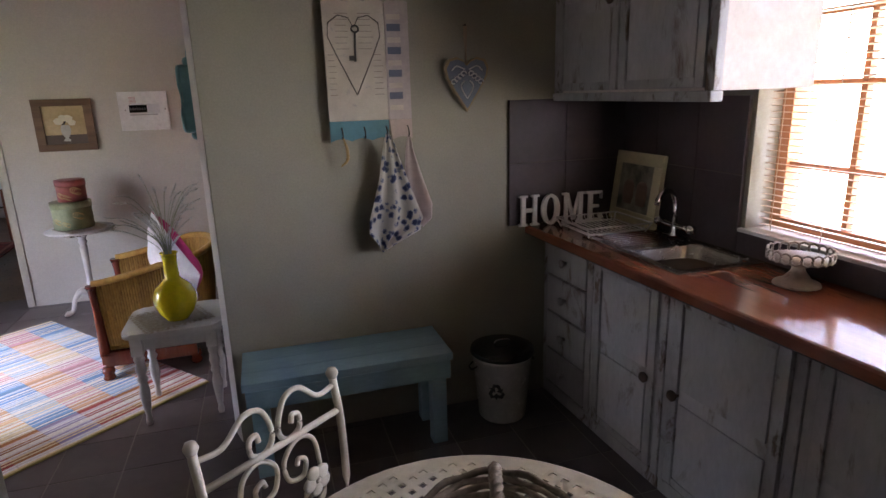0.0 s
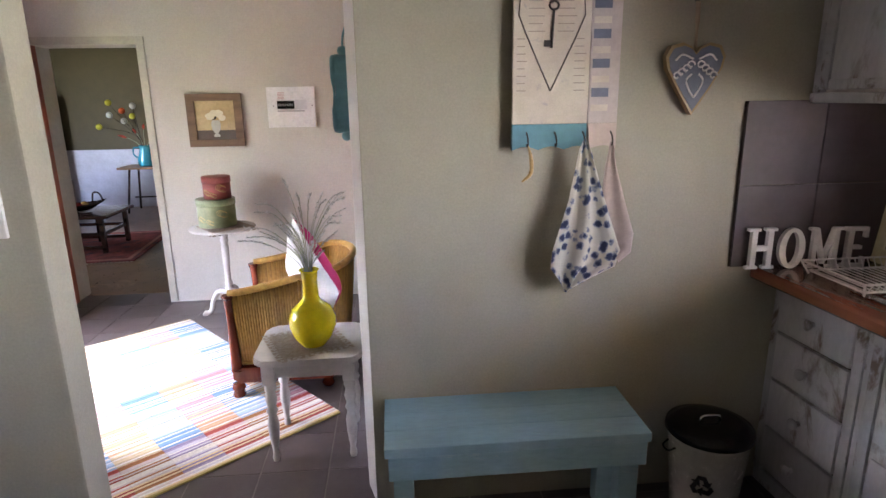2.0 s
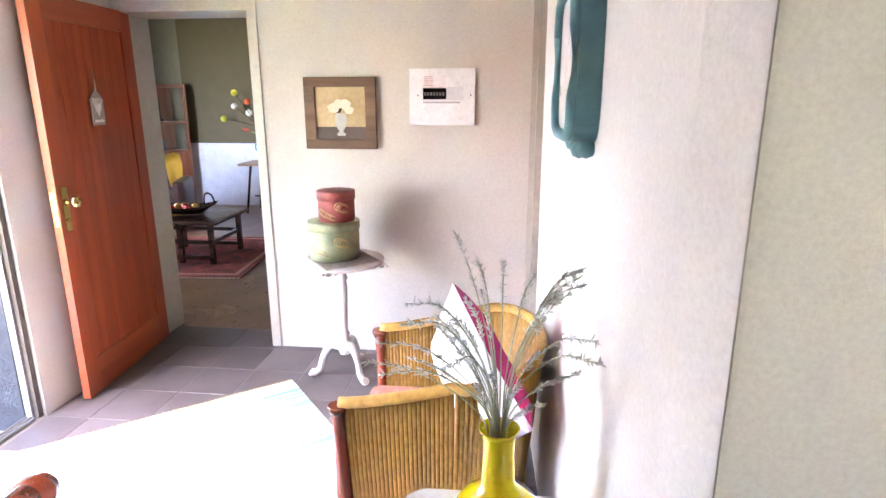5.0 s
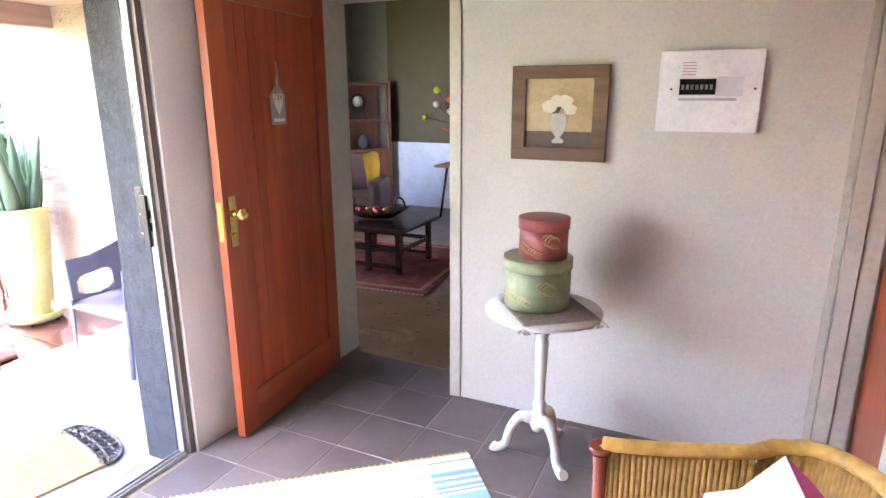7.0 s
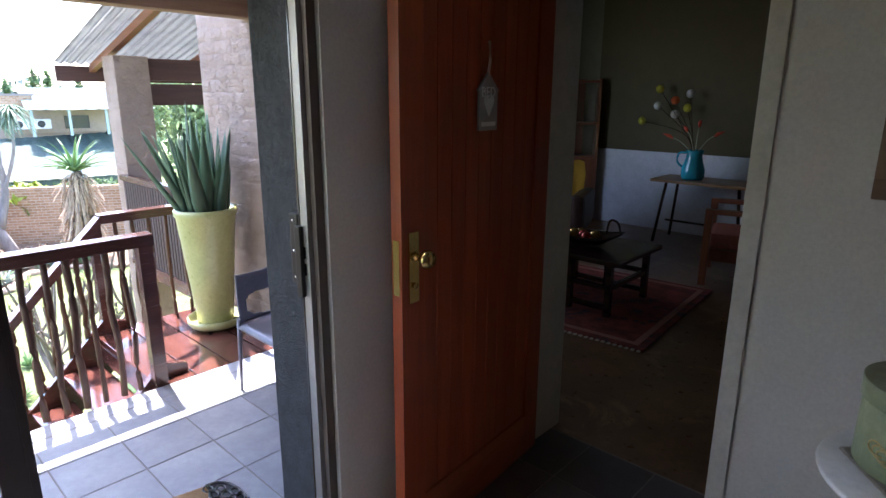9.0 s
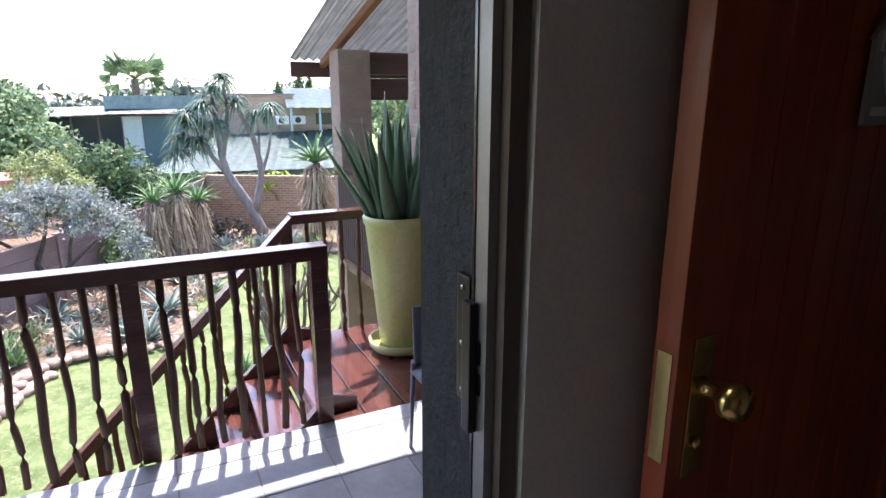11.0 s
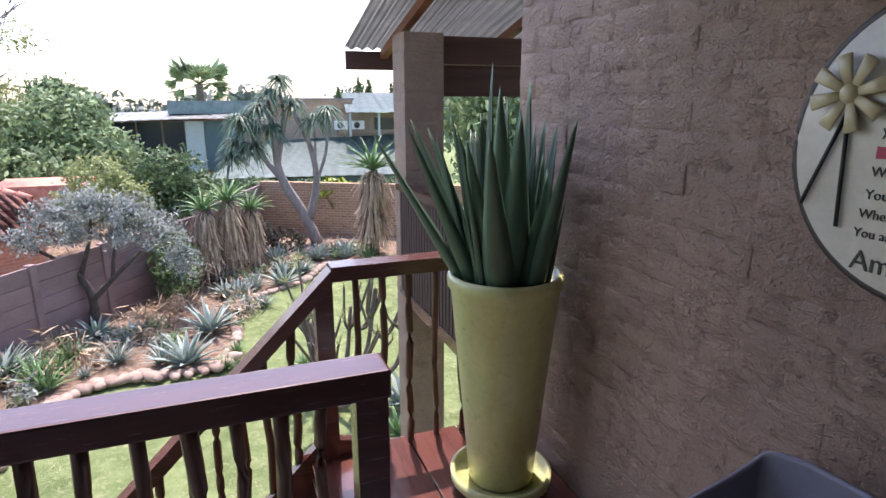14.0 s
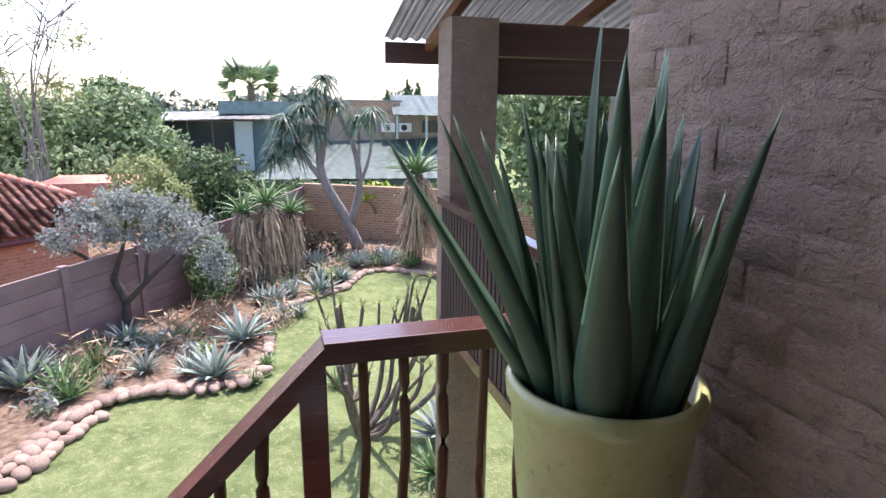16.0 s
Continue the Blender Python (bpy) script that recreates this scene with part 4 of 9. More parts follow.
# chair, back towards the passage
ch = thing("garden_chair", pose(0.69, 2.20, 0, 0, 0, 37.5), "cream wrought-iron chair with scrolls and flower back", "chair")
W = 0.19
for s in (-1, 1):
    bm = B()
    tube(bm, curve_pts([(s * W, 0.02, 0.0), (s * W, 0.0, 0.45), (s * W, 0.0, 0.80), (s * W, 0.02, 0.95)], 5), 0.010, 10)
    part("back_post", bm, CREAM_METAL, ch)
    bm = B()
    lathe(bm, [(0, -0.016), (0.011, -0.012), (0.016, 0), (0.011, 0.012), (0, 0.016)], (s * W, 0.02, 0.96), 14)
    part("knob", bm, CREAM_METAL, ch)
    bm = B()
    tube(bm, curve_pts([(s * W, -0.38, 0.0), (s * W, -0.37, 0.3), (s * W * 0.95, -0.36, 0.44)], 5), 0.010, 8)
    part("front_leg", bm, CREAM_METAL, ch)
    bm = B()
    tube(bm, curve_pts([(s * W, 0.017, 0.93), (s * 0.13, 0.012, 0.93), (s * 0.075, 0.01, 0.975), (s * 0.03, 0.01, 0.965), (s * 0.008, 0.01, 0.90), (s * 0.03, 0.01, 0.865), (s * 0.065, 0.01, 0.875), (s * 0.068, 0.01, 0.91), (s * 0.05, 0.01, 0.918), (s * 0.045, 0.01, 0.90)], 7), 0.0065, 8)
    part("top_scroll", bm, CREAM_METAL, ch)
    bm = B()
    tube(bm, curve_pts([(s * 0.115, 0.004, 0.745), (s * 0.10, 0.005, 0.83), (s * 0.055, 0.006, 0.855), (s * 0.012, 0.005, 0.82), (s * 0.02, 0.005, 0.765), (s * 0.06, 0.004, 0.755), (s * 0.072, 0.004, 0.79), (s * 0.052, 0.004, 0.805), (s * 0.045, 0.004, 0.79)], 7), 0.006, 8)
    part("lower_scroll", bm, CREAM_METAL, ch)
bm = B()
tube(bm, [(-W, 0.006, 0.865), (W, 0.006, 0.865)], 0.008, 8)
part("cross_rail", bm, CREAM_METAL, ch)
bm = B()
tube(bm, [(-W, 0.0, 0.50), (W, 0.0, 0.50)], 0.008, 8)
part("cross_rail", bm, CREAM_METAL, ch)
for fx, fz in ((-0.08, 0.725), (0.085, 0.735), (0.0, 0.66)):
    bm = B()
    for a in range(5):
        t = 2 * math.pi * a / 5 + fx * 9
        lathe(bm, [(0, -0.006), (0.017, -0.003), (0.020, 0.004), (0.012, 0.009), (0, 0.006)], (fx + 0.022 * math.cos(t), -0.012, fz + 0.022 * math.sin(t)), 10, Matrix.Rotation(radians(90), 3, "X"))
    lathe(bm, [(0, -0.006), (0.011, 0), (0, 0.012)], (fx, -0.016, fz), 10, Matrix.Rotation(radians(90), 3, "X"))
    part("flower", bm, CREAM_METAL, ch)
    bm = B()
    tube(bm, curve_pts([(fx, -0.004, fz - 0.01), (fx * 0.6, 0.0, fz - 0.10), (0, 0.0, 0.50)], 5), 0.0045, 6)
    part("stem", bm, CREAM_METAL, ch)
for i in range(8):
    s = 1 if i % 2 else -1
    bm = B()
    lx, lz = s * (0.03 + 0.035 * (i % 3)), 0.55 + 0.024 * i
    m = Matrix.Translation((lx, -0.004, lz)) @ Matrix.Rotation(radians(s * 35), 4, "Y")
    slab(bm, [(0, -0.032), (0.010, -0.008), (0.009, 0.012), (0, 0.032), (-0.009, 0.012), (-0.010, -0.008)], 0.004, m @ Matrix.Rotation(radians(90), 4, "X"))
    part("leaf", bm, CREAM_METAL, ch)
bm = B()
lathe(bm, [(0, 0.445), (0.19, 0.445), (0.205, 0.452), (0.205, 0.462), (0.19, 0.466), (0, 0.46)], (0, -0.19, 0), 36)
part("seat", bm, CREAM_METAL, ch)


# ---- hall ----
WHITE_WOOD = surface("pale_grey_painted_wood", (0.56, 0.54, 0.52), (0.68, 0.66, 0.63), 6.0, 0.45, relief=0.15, wear=(0.36, 0.31, 0.26), wear_at=(0.7, 0.76), wear_scale=16.0)
RATTAN = surface("honey_rattan", (0.36, 0.19, 0.035), (0.58, 0.34, 0.08), 30.0, 0.5, relief=0.5, depth=0.004, vary=0.14)
RED_WOOD = wood("red_brown_turned_wood", (0.13, 0.022, 0.012), (0.24, 0.05, 0.022), "z", 0.25, 10.0, coat=0.4)
YELLOW = plain("glossy_yellow_glaze", (0.80, 0.62, 0.005), 0.12, coat=0.5)
LACE = surface("ecru_lace", (0.40, 0.34, 0.27), (0.58, 0.52, 0.44), 60.0, 0.9, fine=200.0, relief=0.6)

# door frame of the doorway
frame_1 = thing("door_frame", pose(0, 0, 0), "stone-grey pressed steel frame of the doorway", "door frame", kind="structure")
for xa, xb in ((-1.255, -1.198), (-2.075, -2.035)):
    bm = B()
    span(bm, xa, Y_FAR - 0.012, 0.001, xb, Y_FAR + 0.312, 2.045, 0.004)
    part("jamb", bm, FRAME_PAINT, frame_1)
bm = B()
span(bm, -2.075, Y_FAR - 0.013, 2.02, -1.197, Y_FAR + 0.311, 2.075, 0.004)
part("head", bm, FRAME_PAINT, frame_1)

# open door leaf of upright boards
LEAF = pose(-2.03, 6.475, 0.008, 0, 0, -85.3)
door = thing("door_1", LEAF, "open orange hardwood door with upright grooved boards", "door", kind="structure")
W, T, HGT = 0.865, 0.04, 2.02
for xa, xb in ((0, 0.105), (W - 0.105, W)):
    bm = B()
    span(bm, xa, -T / 2, 0, xb, T / 2, HGT, 0.002)
    part("stile", bm, DOOR_WOOD, door)
for za, zb in ((0, 0.19), (HGT - 0.115, HGT)):
    bm = B()
    span(bm, 0.105, -T / 2, za, W - 0.105, T / 2, zb, 0.002)
    part("rail", bm, wood("orange_meranti_crosswise", (0.25, 0.045, 0.016), (0.37, 0.085, 0.026), "x", 0.32, 16.0, coat=0.25), door)
n = 9
bw = (W - 0.21) / n
for i in range(n):
    bm = B()
    span(bm, 0.105 + i * bw + 0.0012, -T / 2 + 0.009, 0.19, 0.105 + (i + 1) * bw - 0.0012, T / 2 - 0.009, HGT - 0.115, 0.003)
    part("board", bm, DOOR_WOOD, door)
bm = B()
span(bm, W - 0.075, T / 2, 0.90, W - 0.030, T / 2 + 0.004, 1.12, 0.0015)
plate = part("lock_plate", bm, BRASS, door, "brass lock plate")
bm = B()
lathe(bm, [(0, 0), (0.016, 0), (0.011, 0.012), (0.011, 0.03), (0.027, 0.042), (0.030, 0.056), (0.022, 0.068), (0, 0.072)], (W - 0.052, T / 2 + 0.004, 1.045), 20, Matrix.Rotation(radians(-90), 3, "X"))
part("knob", bm, BRASS, plate)
bm = B()
lathe(bm, [(0, 0), (0.009, 0), (0.009, 0.008), (0, 0.009)], (W - 0.052, T / 2 + 0.004, 0.955), 12, Matrix.Rotation(radians(-90), 3, "X"))
part("keyhole", bm, BRASS, plate)
bm = B()
span(bm, W, -0.012, 0.93, W + 0.002, 0.012, 1.10)
part("latch_plate", bm, BRASS, door)

tag = thing("door_tag", LEAF @ pose(W - 0.42, T / 2 + 0.002, 1.40), "grey wooden house-shaped tag with heart on string", "door tag")
GREY_TAG = plain("warm_grey_board", (0.34, 0.32, 0.30), 0.7)
bm = B()
slab(bm, [(-0.052, 0), (0.052, 0), (0.052, 0.125), (0.062, 0.125), (0.0, 0.185), (-0.062, 0.125), (-0.052, 0.125)], 0.008, Matrix.Translation((0, 0.008, 0)) @ Matrix.Rotation(radians(90), 4, "X"))
part("board", bm, GREY_TAG, tag)
bm = B()
slab(bm, [(x * 0.27, z * 0.27 + 0.045) for x, z in [(0, 0), (0.06, 0.09), (0.10, 0.16), (0.108, 0.20), (0.09, 0.235), (0.05, 0.245), (0, 0.21), (-0.05, 0.245), (-0.09, 0.235), (-0.108, 0.20), (-0.10, 0.16), (-0.06, 0.09)]], 0.002, Matrix.Translation((0, 0.0105, 0)) @ Matrix.Rotation(radians(90), 4, "X"))
part("painted_heart", bm, WHITE_PAINT, tag)
bm = B()
tube(bm, [(0, 0.004, 0.175), (-0.01, 0.004, 0.22), (-0.004, 0.004, 0.28)], 0.005, 6)
part("string", bm, LINEN, tag)


def lettering(parent, text, size, m, material, name="lettering", shear=0.0):
    """Writing in the built-in font as a thin mesh; m poses it, with x along the words and y up."""
    c = bpy.data.curves.new(name, "FONT")
    c.body, c.size, c.extrude, c.shear = text, size, 0.0008, shear
    c.resolution_u = 3
    o = bpy.data.objects.new(name, c)
    scene.collection.objects.link(o)
    me = bpy.data.meshes.new_from_object(o.evaluated_get(bpy.context.evaluated_depsgraph_get()))
    bpy.data.objects.remove(o)
    me.materials.clear()
    me.materials.append(material)
    w = new(name, me)
    w.parent, w.matrix_basis = parent, m
    return w


lettering(tag, "BED", 0.045, Matrix.Translation((0.043, 0.0095, 0.108)) @ Matrix.Rotation(radians(180), 4, "Z") @ Matrix.Rotation(radians(90), 4, "X"), WHITE_PAINT)
bm = B()
span(bm, -0.04, 0.0085, 0.014, 0.04, 0.0095, 0.028)
part("writing_bar", bm, WHITE_PAINT, tag)

# picture
pic = thing("framed_painting", pose(-0.737, 6.398, 1.459), "still life of white flowers in weathered brown frame", "painting")
OLD_WOOD = wood("weathered_brown_frame_wood", (0.10, 0.055, 0.03), (0.22, 0.13, 0.075), "x", 0.6, 10.0, 0.3)
w2, f = 0.208, 0.062
for a in ((-w2, -w2 + 0.008, w2, -w2 + f), (-w2, w2 - f, w2, w2 - 0.008), (-w2, -w2 + f, -w2 + f, w2 - f), (w2 - f, -w2 + f, w2, w2 - f)):
    bm = B()
    span(bm, a[0], -0.028, a[1], a[2], 0, a[3], 0.004)
    part("frame_side", bm, OLD_WOOD, pic)
bm = B()
span(bm, -w2 + f, -0.012, -w2 + f, w2 - f, -0.004, w2 - f)
part("canvas", bm, surface("ochre_canvas", (0.42, 0.30, 0.14), (0.60, 0.47, 0.27), 5.0, 0.5, relief=0.05), pic)
bm = B()
span(bm, -w2 + f, -0.0135, -w2 + f, w2 - f, -0.0122, -0.075)
part("painted_table", bm, plain("umber_paint", (0.10, 0.075, 0.06), 0.5), pic)
bm = B()
slab(bm, [(-0.022, -0.125), (0.022, -0.125), (0.026, -0.115), (0.010, -0.10), (0.030, -0.07), (0.036, -0.03), (0.028, 0.0), (-0.028, 0.0), (-0.036, -0.03), (-0.030, -0.07), (-0.010, -0.10), (-0.026, -0.115)], 0.0015, Matrix.Translation((0, -0.0138, 0)) @ Matrix.Rotation(radians(90), 4, "X"))
part("painted_vase", bm, plain("grey_white_paint", (0.5, 0.5, 0.47), 0.5), pic)
for fx, fz, r in ((-0.040, 0.030, 0.034), (0.025, 0.050, 0.036), (0.050, 0.018, 0.028), (-0.010, 0.058, 0.026)):
    bm = B()
    slab(bm, [(fx + r * (1 + 0.12 * math.sin(5 * t)) * math.cos(t), fz + r * 0.8 * math.sin(t)) for t in (2 * math.pi * i / 20 for i in range(20))], 0.0012 + 0.0006 * r / 0.05, Matrix.Translation((0, -0.0155, 0)) @ Matrix.Rotation(radians(90), 4, "X"))
    part("painted_flower", bm, plain("ivory_paint", (0.72, 0.68, 0.54), 0.5), pic)
bm = B()
slab(bm, [(-0.03, 0.0), (0.0, 0.005), (0.012, 0.03), (-0.002, 0.028), (-0.012, 0.012)], 0.001, Matrix.Translation((0, -0.0178, 0)) @ Matrix.Rotation(radians(90), 4, "X"))
part("painted_leaf", bm, INK, pic)

# distribution board
db = thing("distribution_board", pose(-0.155, 6.399, 1.548), "white electrical distribution board cover on the wall", "distribution board")
bm = B()
span(bm, -0.183, -0.022, -0.153, 0.183, 0, 0.153, 0.004)
part("cover", bm, plain("white_enamel", (0.82, 0.81, 0.82), 0.3), db)
bm = B()
span(bm, -0.105, -0.026, -0.012, 0.025, -0.0222, 0.048, 0.001)
strip = part("breaker_strip", bm, BLACK, db)
for i in range(7):
    bm = B()
    span(bm, -0.098 + i * 0.017, -0.034, 0.008, -0.088 + i * 0.017, -0.0262, 0.026, 0.001)
    part("breaker", bm, plain("grey_plastic", (0.2, 0.2, 0.2), 0.4), strip)
bm = B()
span(bm, 0.03, -0.0235, -0.018, 0.12, -0.0222, 0.055)
part("blank_plate", bm, plain("pale_grey_plastic", (0.68, 0.67, 0.7), 0.4), db)
for i in range(5):
    bm = B()
    span(bm, -0.10, -0.0232, 0.062 + i * 0.011, -0.05, -0.0222, 0.067 + i * 0.011)
    part("writing_bar", bm, plain("pink_ink", (0.6, 0.35, 0.38), 0.6), db)
bm = B()
span(bm, -0.105, -0.0232, -0.034, 0.10, -0.0222, -0.024)
part("writing_bar", bm, plain("grey_ink_print", (0.45, 0.44, 0.46), 0.6), db)
for sx in (-0.135, 0.16):
    bm = B()
    lathe(bm, [(0, 0), (0.005, 0), (0.004, 0.002), (0, 0.003)], (sx, -0.0222, 0.01), 10, Matrix.Rotation(radians(90), 3, "X"))
    part("screw", bm, STEEL, db)

# tripod table, cloth, hat boxes
tt = thing("tripod_table", pose(-0.68, 6.06, 0), "white painted tripod table with a turned column", "table")
bm = B()
lathe(bm, [(0, 0.665), (0.20, 0.668), (0.237, 0.675), (0.24, 0.683), (0.235, 0.69), (0, 0.69)], (0, 0, 0), 40)
part("tabletop", bm, WHITE_WOOD, tt)
bm = B()
lathe(bm, [(0, 0.13), (0.03, 0.13), (0.045, 0.17), (0.03, 0.21), (0.022, 0.23), (0.03, 0.25), (0.02, 0.27), (0.024, 0.42), (0.028, 0.54), (0.020, 0.56), (0.034, 0.58), (0.024, 0.60), (0.05, 0.655), (0.06, 0.666), (0, 0.666)], (0, 0, 0), 20)
part("column", bm, WHITE_WOOD, tt)
for a in (195, 318, 76):
    bm = B()
    t = radians(a)
    tube(bm, curve_pts([(r * math.cos(t), r * math.sin(t), z) for r, z in ((0.025, 0.18), (0.08, 0.185), (0.125, 0.12), (0.145, 0.045), (0.185, 0.022), (0.20, 0.030))], 5), [0.026, 0.027, 0.028, 0.027, 0.025, 0.023, 0.022, 0.021, 0.02, 0.019, 0.018, 0.018, 0.018, 0.018, 0.018, 0.018, 0.018, 0.018, 0.019, 0.02, 0.021, 0.021, 0.022, 0.022, 0.022, 0.022][:26], 10)
    part("leg", bm, WHITE_WOOD, tt)


def lace_cloth(w, d, drop, edge):
    """A small crochet cloth with scalloped border, hanging over an edge beyond radius edge."""
    bm = B()
    n = 26
    g = [[None] * (n + 1) for _ in range(n + 1)]
    for i in range(n + 1):
        for j in range(n + 1):
            u, v = i / n * 2 - 1, j / n * 2 - 1
            x, y = u * w / 2, v * d / 2
            over = max(0, max(abs(x) / edge[0], abs(y) / edge[1]) - 1) if drop else 0
            g[i][j] = bm.verts.new((x * (1 - 0.3 * over), y * (1 - 0.3 * over), 0.003 + 0.0012 * ((i + j) % 2) - over * drop))
    for i in range(n):
        for j in range(n):
            if (i in (1, n - 2) or j in (1, n - 2)) and (i + j) % 2 == 0 and 0 < i < n - 1 and 0 < j < n - 1:
                continue
            if (i in (0, n - 1) or j in (0, n - 1)) and (i + j) % 3 == 0:
                continue
            bm.faces.new((g[i][j], g[i + 1][j], g[i + 1][j + 1], g[i][j + 1]))
    bmesh.ops.solidify(bm, geom=bm.faces[:], thickness=0.002)
    return bm


bm = lace_cloth(0.40, 0.40, 0.10, (0.155, 0.155))
o = tagged(part("lace_cloth", bm, LACE), "ecru crochet cloth with open border on the table", "cloth")
o.matrix_basis = pose(-0.66, 6.05, 0.691, 0, 0, 38)
BOX_GREEN = surface("mottled_sage_paper", (0.20, 0.24, 0.13), (0.34, 0.37, 0.22), 14.0, 0.5, relief=0.05, wear=(0.48, 0.42, 0.2), wear_at=(0.66, 0.72), wear_scale=12.0)
BOX_RED = surface("brick_red_paper", (0.24, 0.05, 0.045), (0.34, 0.09, 0.075), 10.0, 0.45, relief=0.05, wear=(0.5, 0.32, 0.14), wear_at=(0.68, 0.73), wear_scale=14.0)
GOLD_INK = plain("pale_gold_ink", (0.60, 0.46, 0.20), 0.5)


def hat_box(x, y, z, r, h, material, label, word=None):
    b = thing("hat_box", pose(x, y, z), label, "box", "stacked hat boxes")
    bm = B()
    lathe(bm, [(0, 0), (r, 0), (r, h - 0.01), (0, h - 0.01)], (0, 0, 0), 48)
    part("body", bm, material, b)
    bm = B()
    lathe(bm, [(r + 0.001, h - 0.045), (r + 0.005, h - 0.045), (r + 0.005, h - 0.001), (r + 0.002, h), (0, h + 0.001)], (0, 0, 0), 48)
    part("lid", bm, material, b)
    for a, zz, s in ((-62, 0.55, 1.0), (-128, 0.35, 0.7), (-100, 0.25, 0.6)):
        t = radians(a)
        bm = B()
        rr = r + 0.0015
        for k in range(3):
            tube(bm, [(rr * math.cos(t + (0.012 * k + s * 0.02 * (1 + q * 0.14) * math.cos(q)) / r), rr * math.sin(t + (0.012 * k + s * 0.02 * (1 + q * 0.14) * math.cos(q)) / r), h * zz + s * 0.016 * (1 + 0.14 * q) * math.sin(q) - 0.006 * k) for q in (0.6 * j for j in range(10))], 0.0022, 4)
        part("gold_scroll", bm, GOLD_INK, b)
    return b


hat_box(-0.72, 6.09, 0.697, 0.136, 0.205, BOX_GREEN, "round sage green hat box with gold scrolls")
hat_box(-0.70, 6.09, 0.904, 0.098, 0.162, BOX_RED, "small round brick-red hat box on a larger one")

# stool, cloth, vase with dried grass
st = thing("stool", pose(0.20, 4.195, 0), "pale grey painted stool with turned legs", "stool")
bm = B()
slab(bm, [(math.copysign(0.235 * abs(math.cos(t)) ** 0.22, math.cos(t)), math.copysign(0.21 * abs(math.sin(t)) ** 0.22, math.sin(t))) for t in (2 * math.pi * (i + 0.5) / 40 for i in range(40))], 0.03, Matrix.Translation((0, 0, 0.49)))
bmesh.ops.bevel(bm, geom=[e for e in bm.edges if abs(e.verts[0].co.z - e.verts[1].co.z) < 1e-5], offset=0.008, segments=2, affect="EDGES")
part("seat", bm, WHITE_WOOD, st)
for sx in (-1, 1):
    bm = B()
    span(bm, sx * 0.175 - 0.01, -0.145, 0.415, sx * 0.175 + 0.01, 0.145, 0.489)
    part("apron", bm, WHITE_WOOD, st)
    bm = B()
    span(bm, -0.145, sx * 0.15 - 0.01, 0.415, 0.145, sx * 0.15 + 0.01, 0.489)
    part("apron", bm, WHITE_WOOD, st)
    for sy in (-1, 1):
        bm = B()
        box(bm, sx * 0.175, sy * 0.15, 0.44, 0.055, 0.055, 0.098, None, 0.004)
        lathe(bm, [(0, 0.001), (0.014, 0.001), (0.017, 0.02), (0.013, 0.05), (0.024, 0.14), (0.026, 0.19), (0.017, 0.235), (0.027, 0.255), (0.018, 0.275), (0.027, 0.31), (0.02, 0.345), (0.027, 0.365), (0.022, 0.392), (0, 0.392)], (sx * 0.175, sy * 0.15, 0), 18)
        part("leg", bm, WHITE_WOOD, st)
bm = lace_cloth(0.34, 0.34, 0.0, (1, 1))
o = tagged(part("lace_cloth", bm, LACE), "ecru crochet cloth with open border on a stool", "cloth")
o.matrix_basis = pose(0.18, 4.175, 0.5205, 0, 0, 24)
vase = thing("vase", pose(0.218, 4.14, 0.527), "glossy lemon-yellow round-bellied vase with long neck", "vase")
bm = B()
lathe(bm, [(0, 0), (0.055, 0), (0.06, 0.008), (0.085, 0.04), (0.106, 0.095), (0.105, 0.13), (0.085, 0.175), (0.05, 0.205), (0.036, 0.225), (0.033, 0.30), (0.038, 0.345), (0.044, 0.352), (0.040, 0.353), (0.030, 0.30), (0, 0.29)], (0, 0, 0), 48)
part("body", bm, YELLOW, vase)
grass = thing("dried_grass_bunch", pose(0.218, 4.14, 0.80), "bunch of silvery dried lavender grass in the vase", "dried flowers")
STEM = plain("sage_stem", (0.34, 0.38, 0.25), 0.8)
SPIKE = surface("silver_lavender_bloom", (0.40, 0.43, 0.38), (0.66, 0.68, 0.66), 30.0, 0.9, relief=0.2)
random.seed(5)
for i in range(34):
    a, sp = random.uniform(0, 6.28), random.uniform(0.05, 0.30)
    hgt = random.uniform(0.22, 0.42) if sp > 0.12 else random.uniform(0.10, 0.22)
    ex, ey = min(sp * math.cos(a), 0.165), sp * math.sin(a)
    pts = curve_pts([(0.012 * math.cos(a), 0.012 * math.sin(a), 0.0), (ex * 0.15, ey * 0.15, hgt * 0.5), (ex * 0.6, ey * 0.6, hgt * 0.9), (ex, ey, hgt * (0.98 if sp > 0.2 else 1.1))], 5)
    bm = B()
    tube(bm, pts, 0.0016, 4)
    stem = part("stem", bm, STEM, grass)
    bm = B()
    for k in range(54):
        q = random.uniform(0, 6.5)
        p = pts[-1 - int(q)].lerp(pts[-2 - int(q)], q % 1)
        d = ((pts[-1] - pts[-4]).normalized() * 1.1 + Vector((random.uniform(-1, 1), random.uniform(-1, 1), random.uniform(-0.6, 0.8)))).normalized()
        tube(bm, [p, p + d * 0.006, p + d * random.uniform(0.010, 0.017)], [0.0010, 0.0017, 0.0003], 4)
    part("spike", bm, SPIKE, stem, kind="stuff")


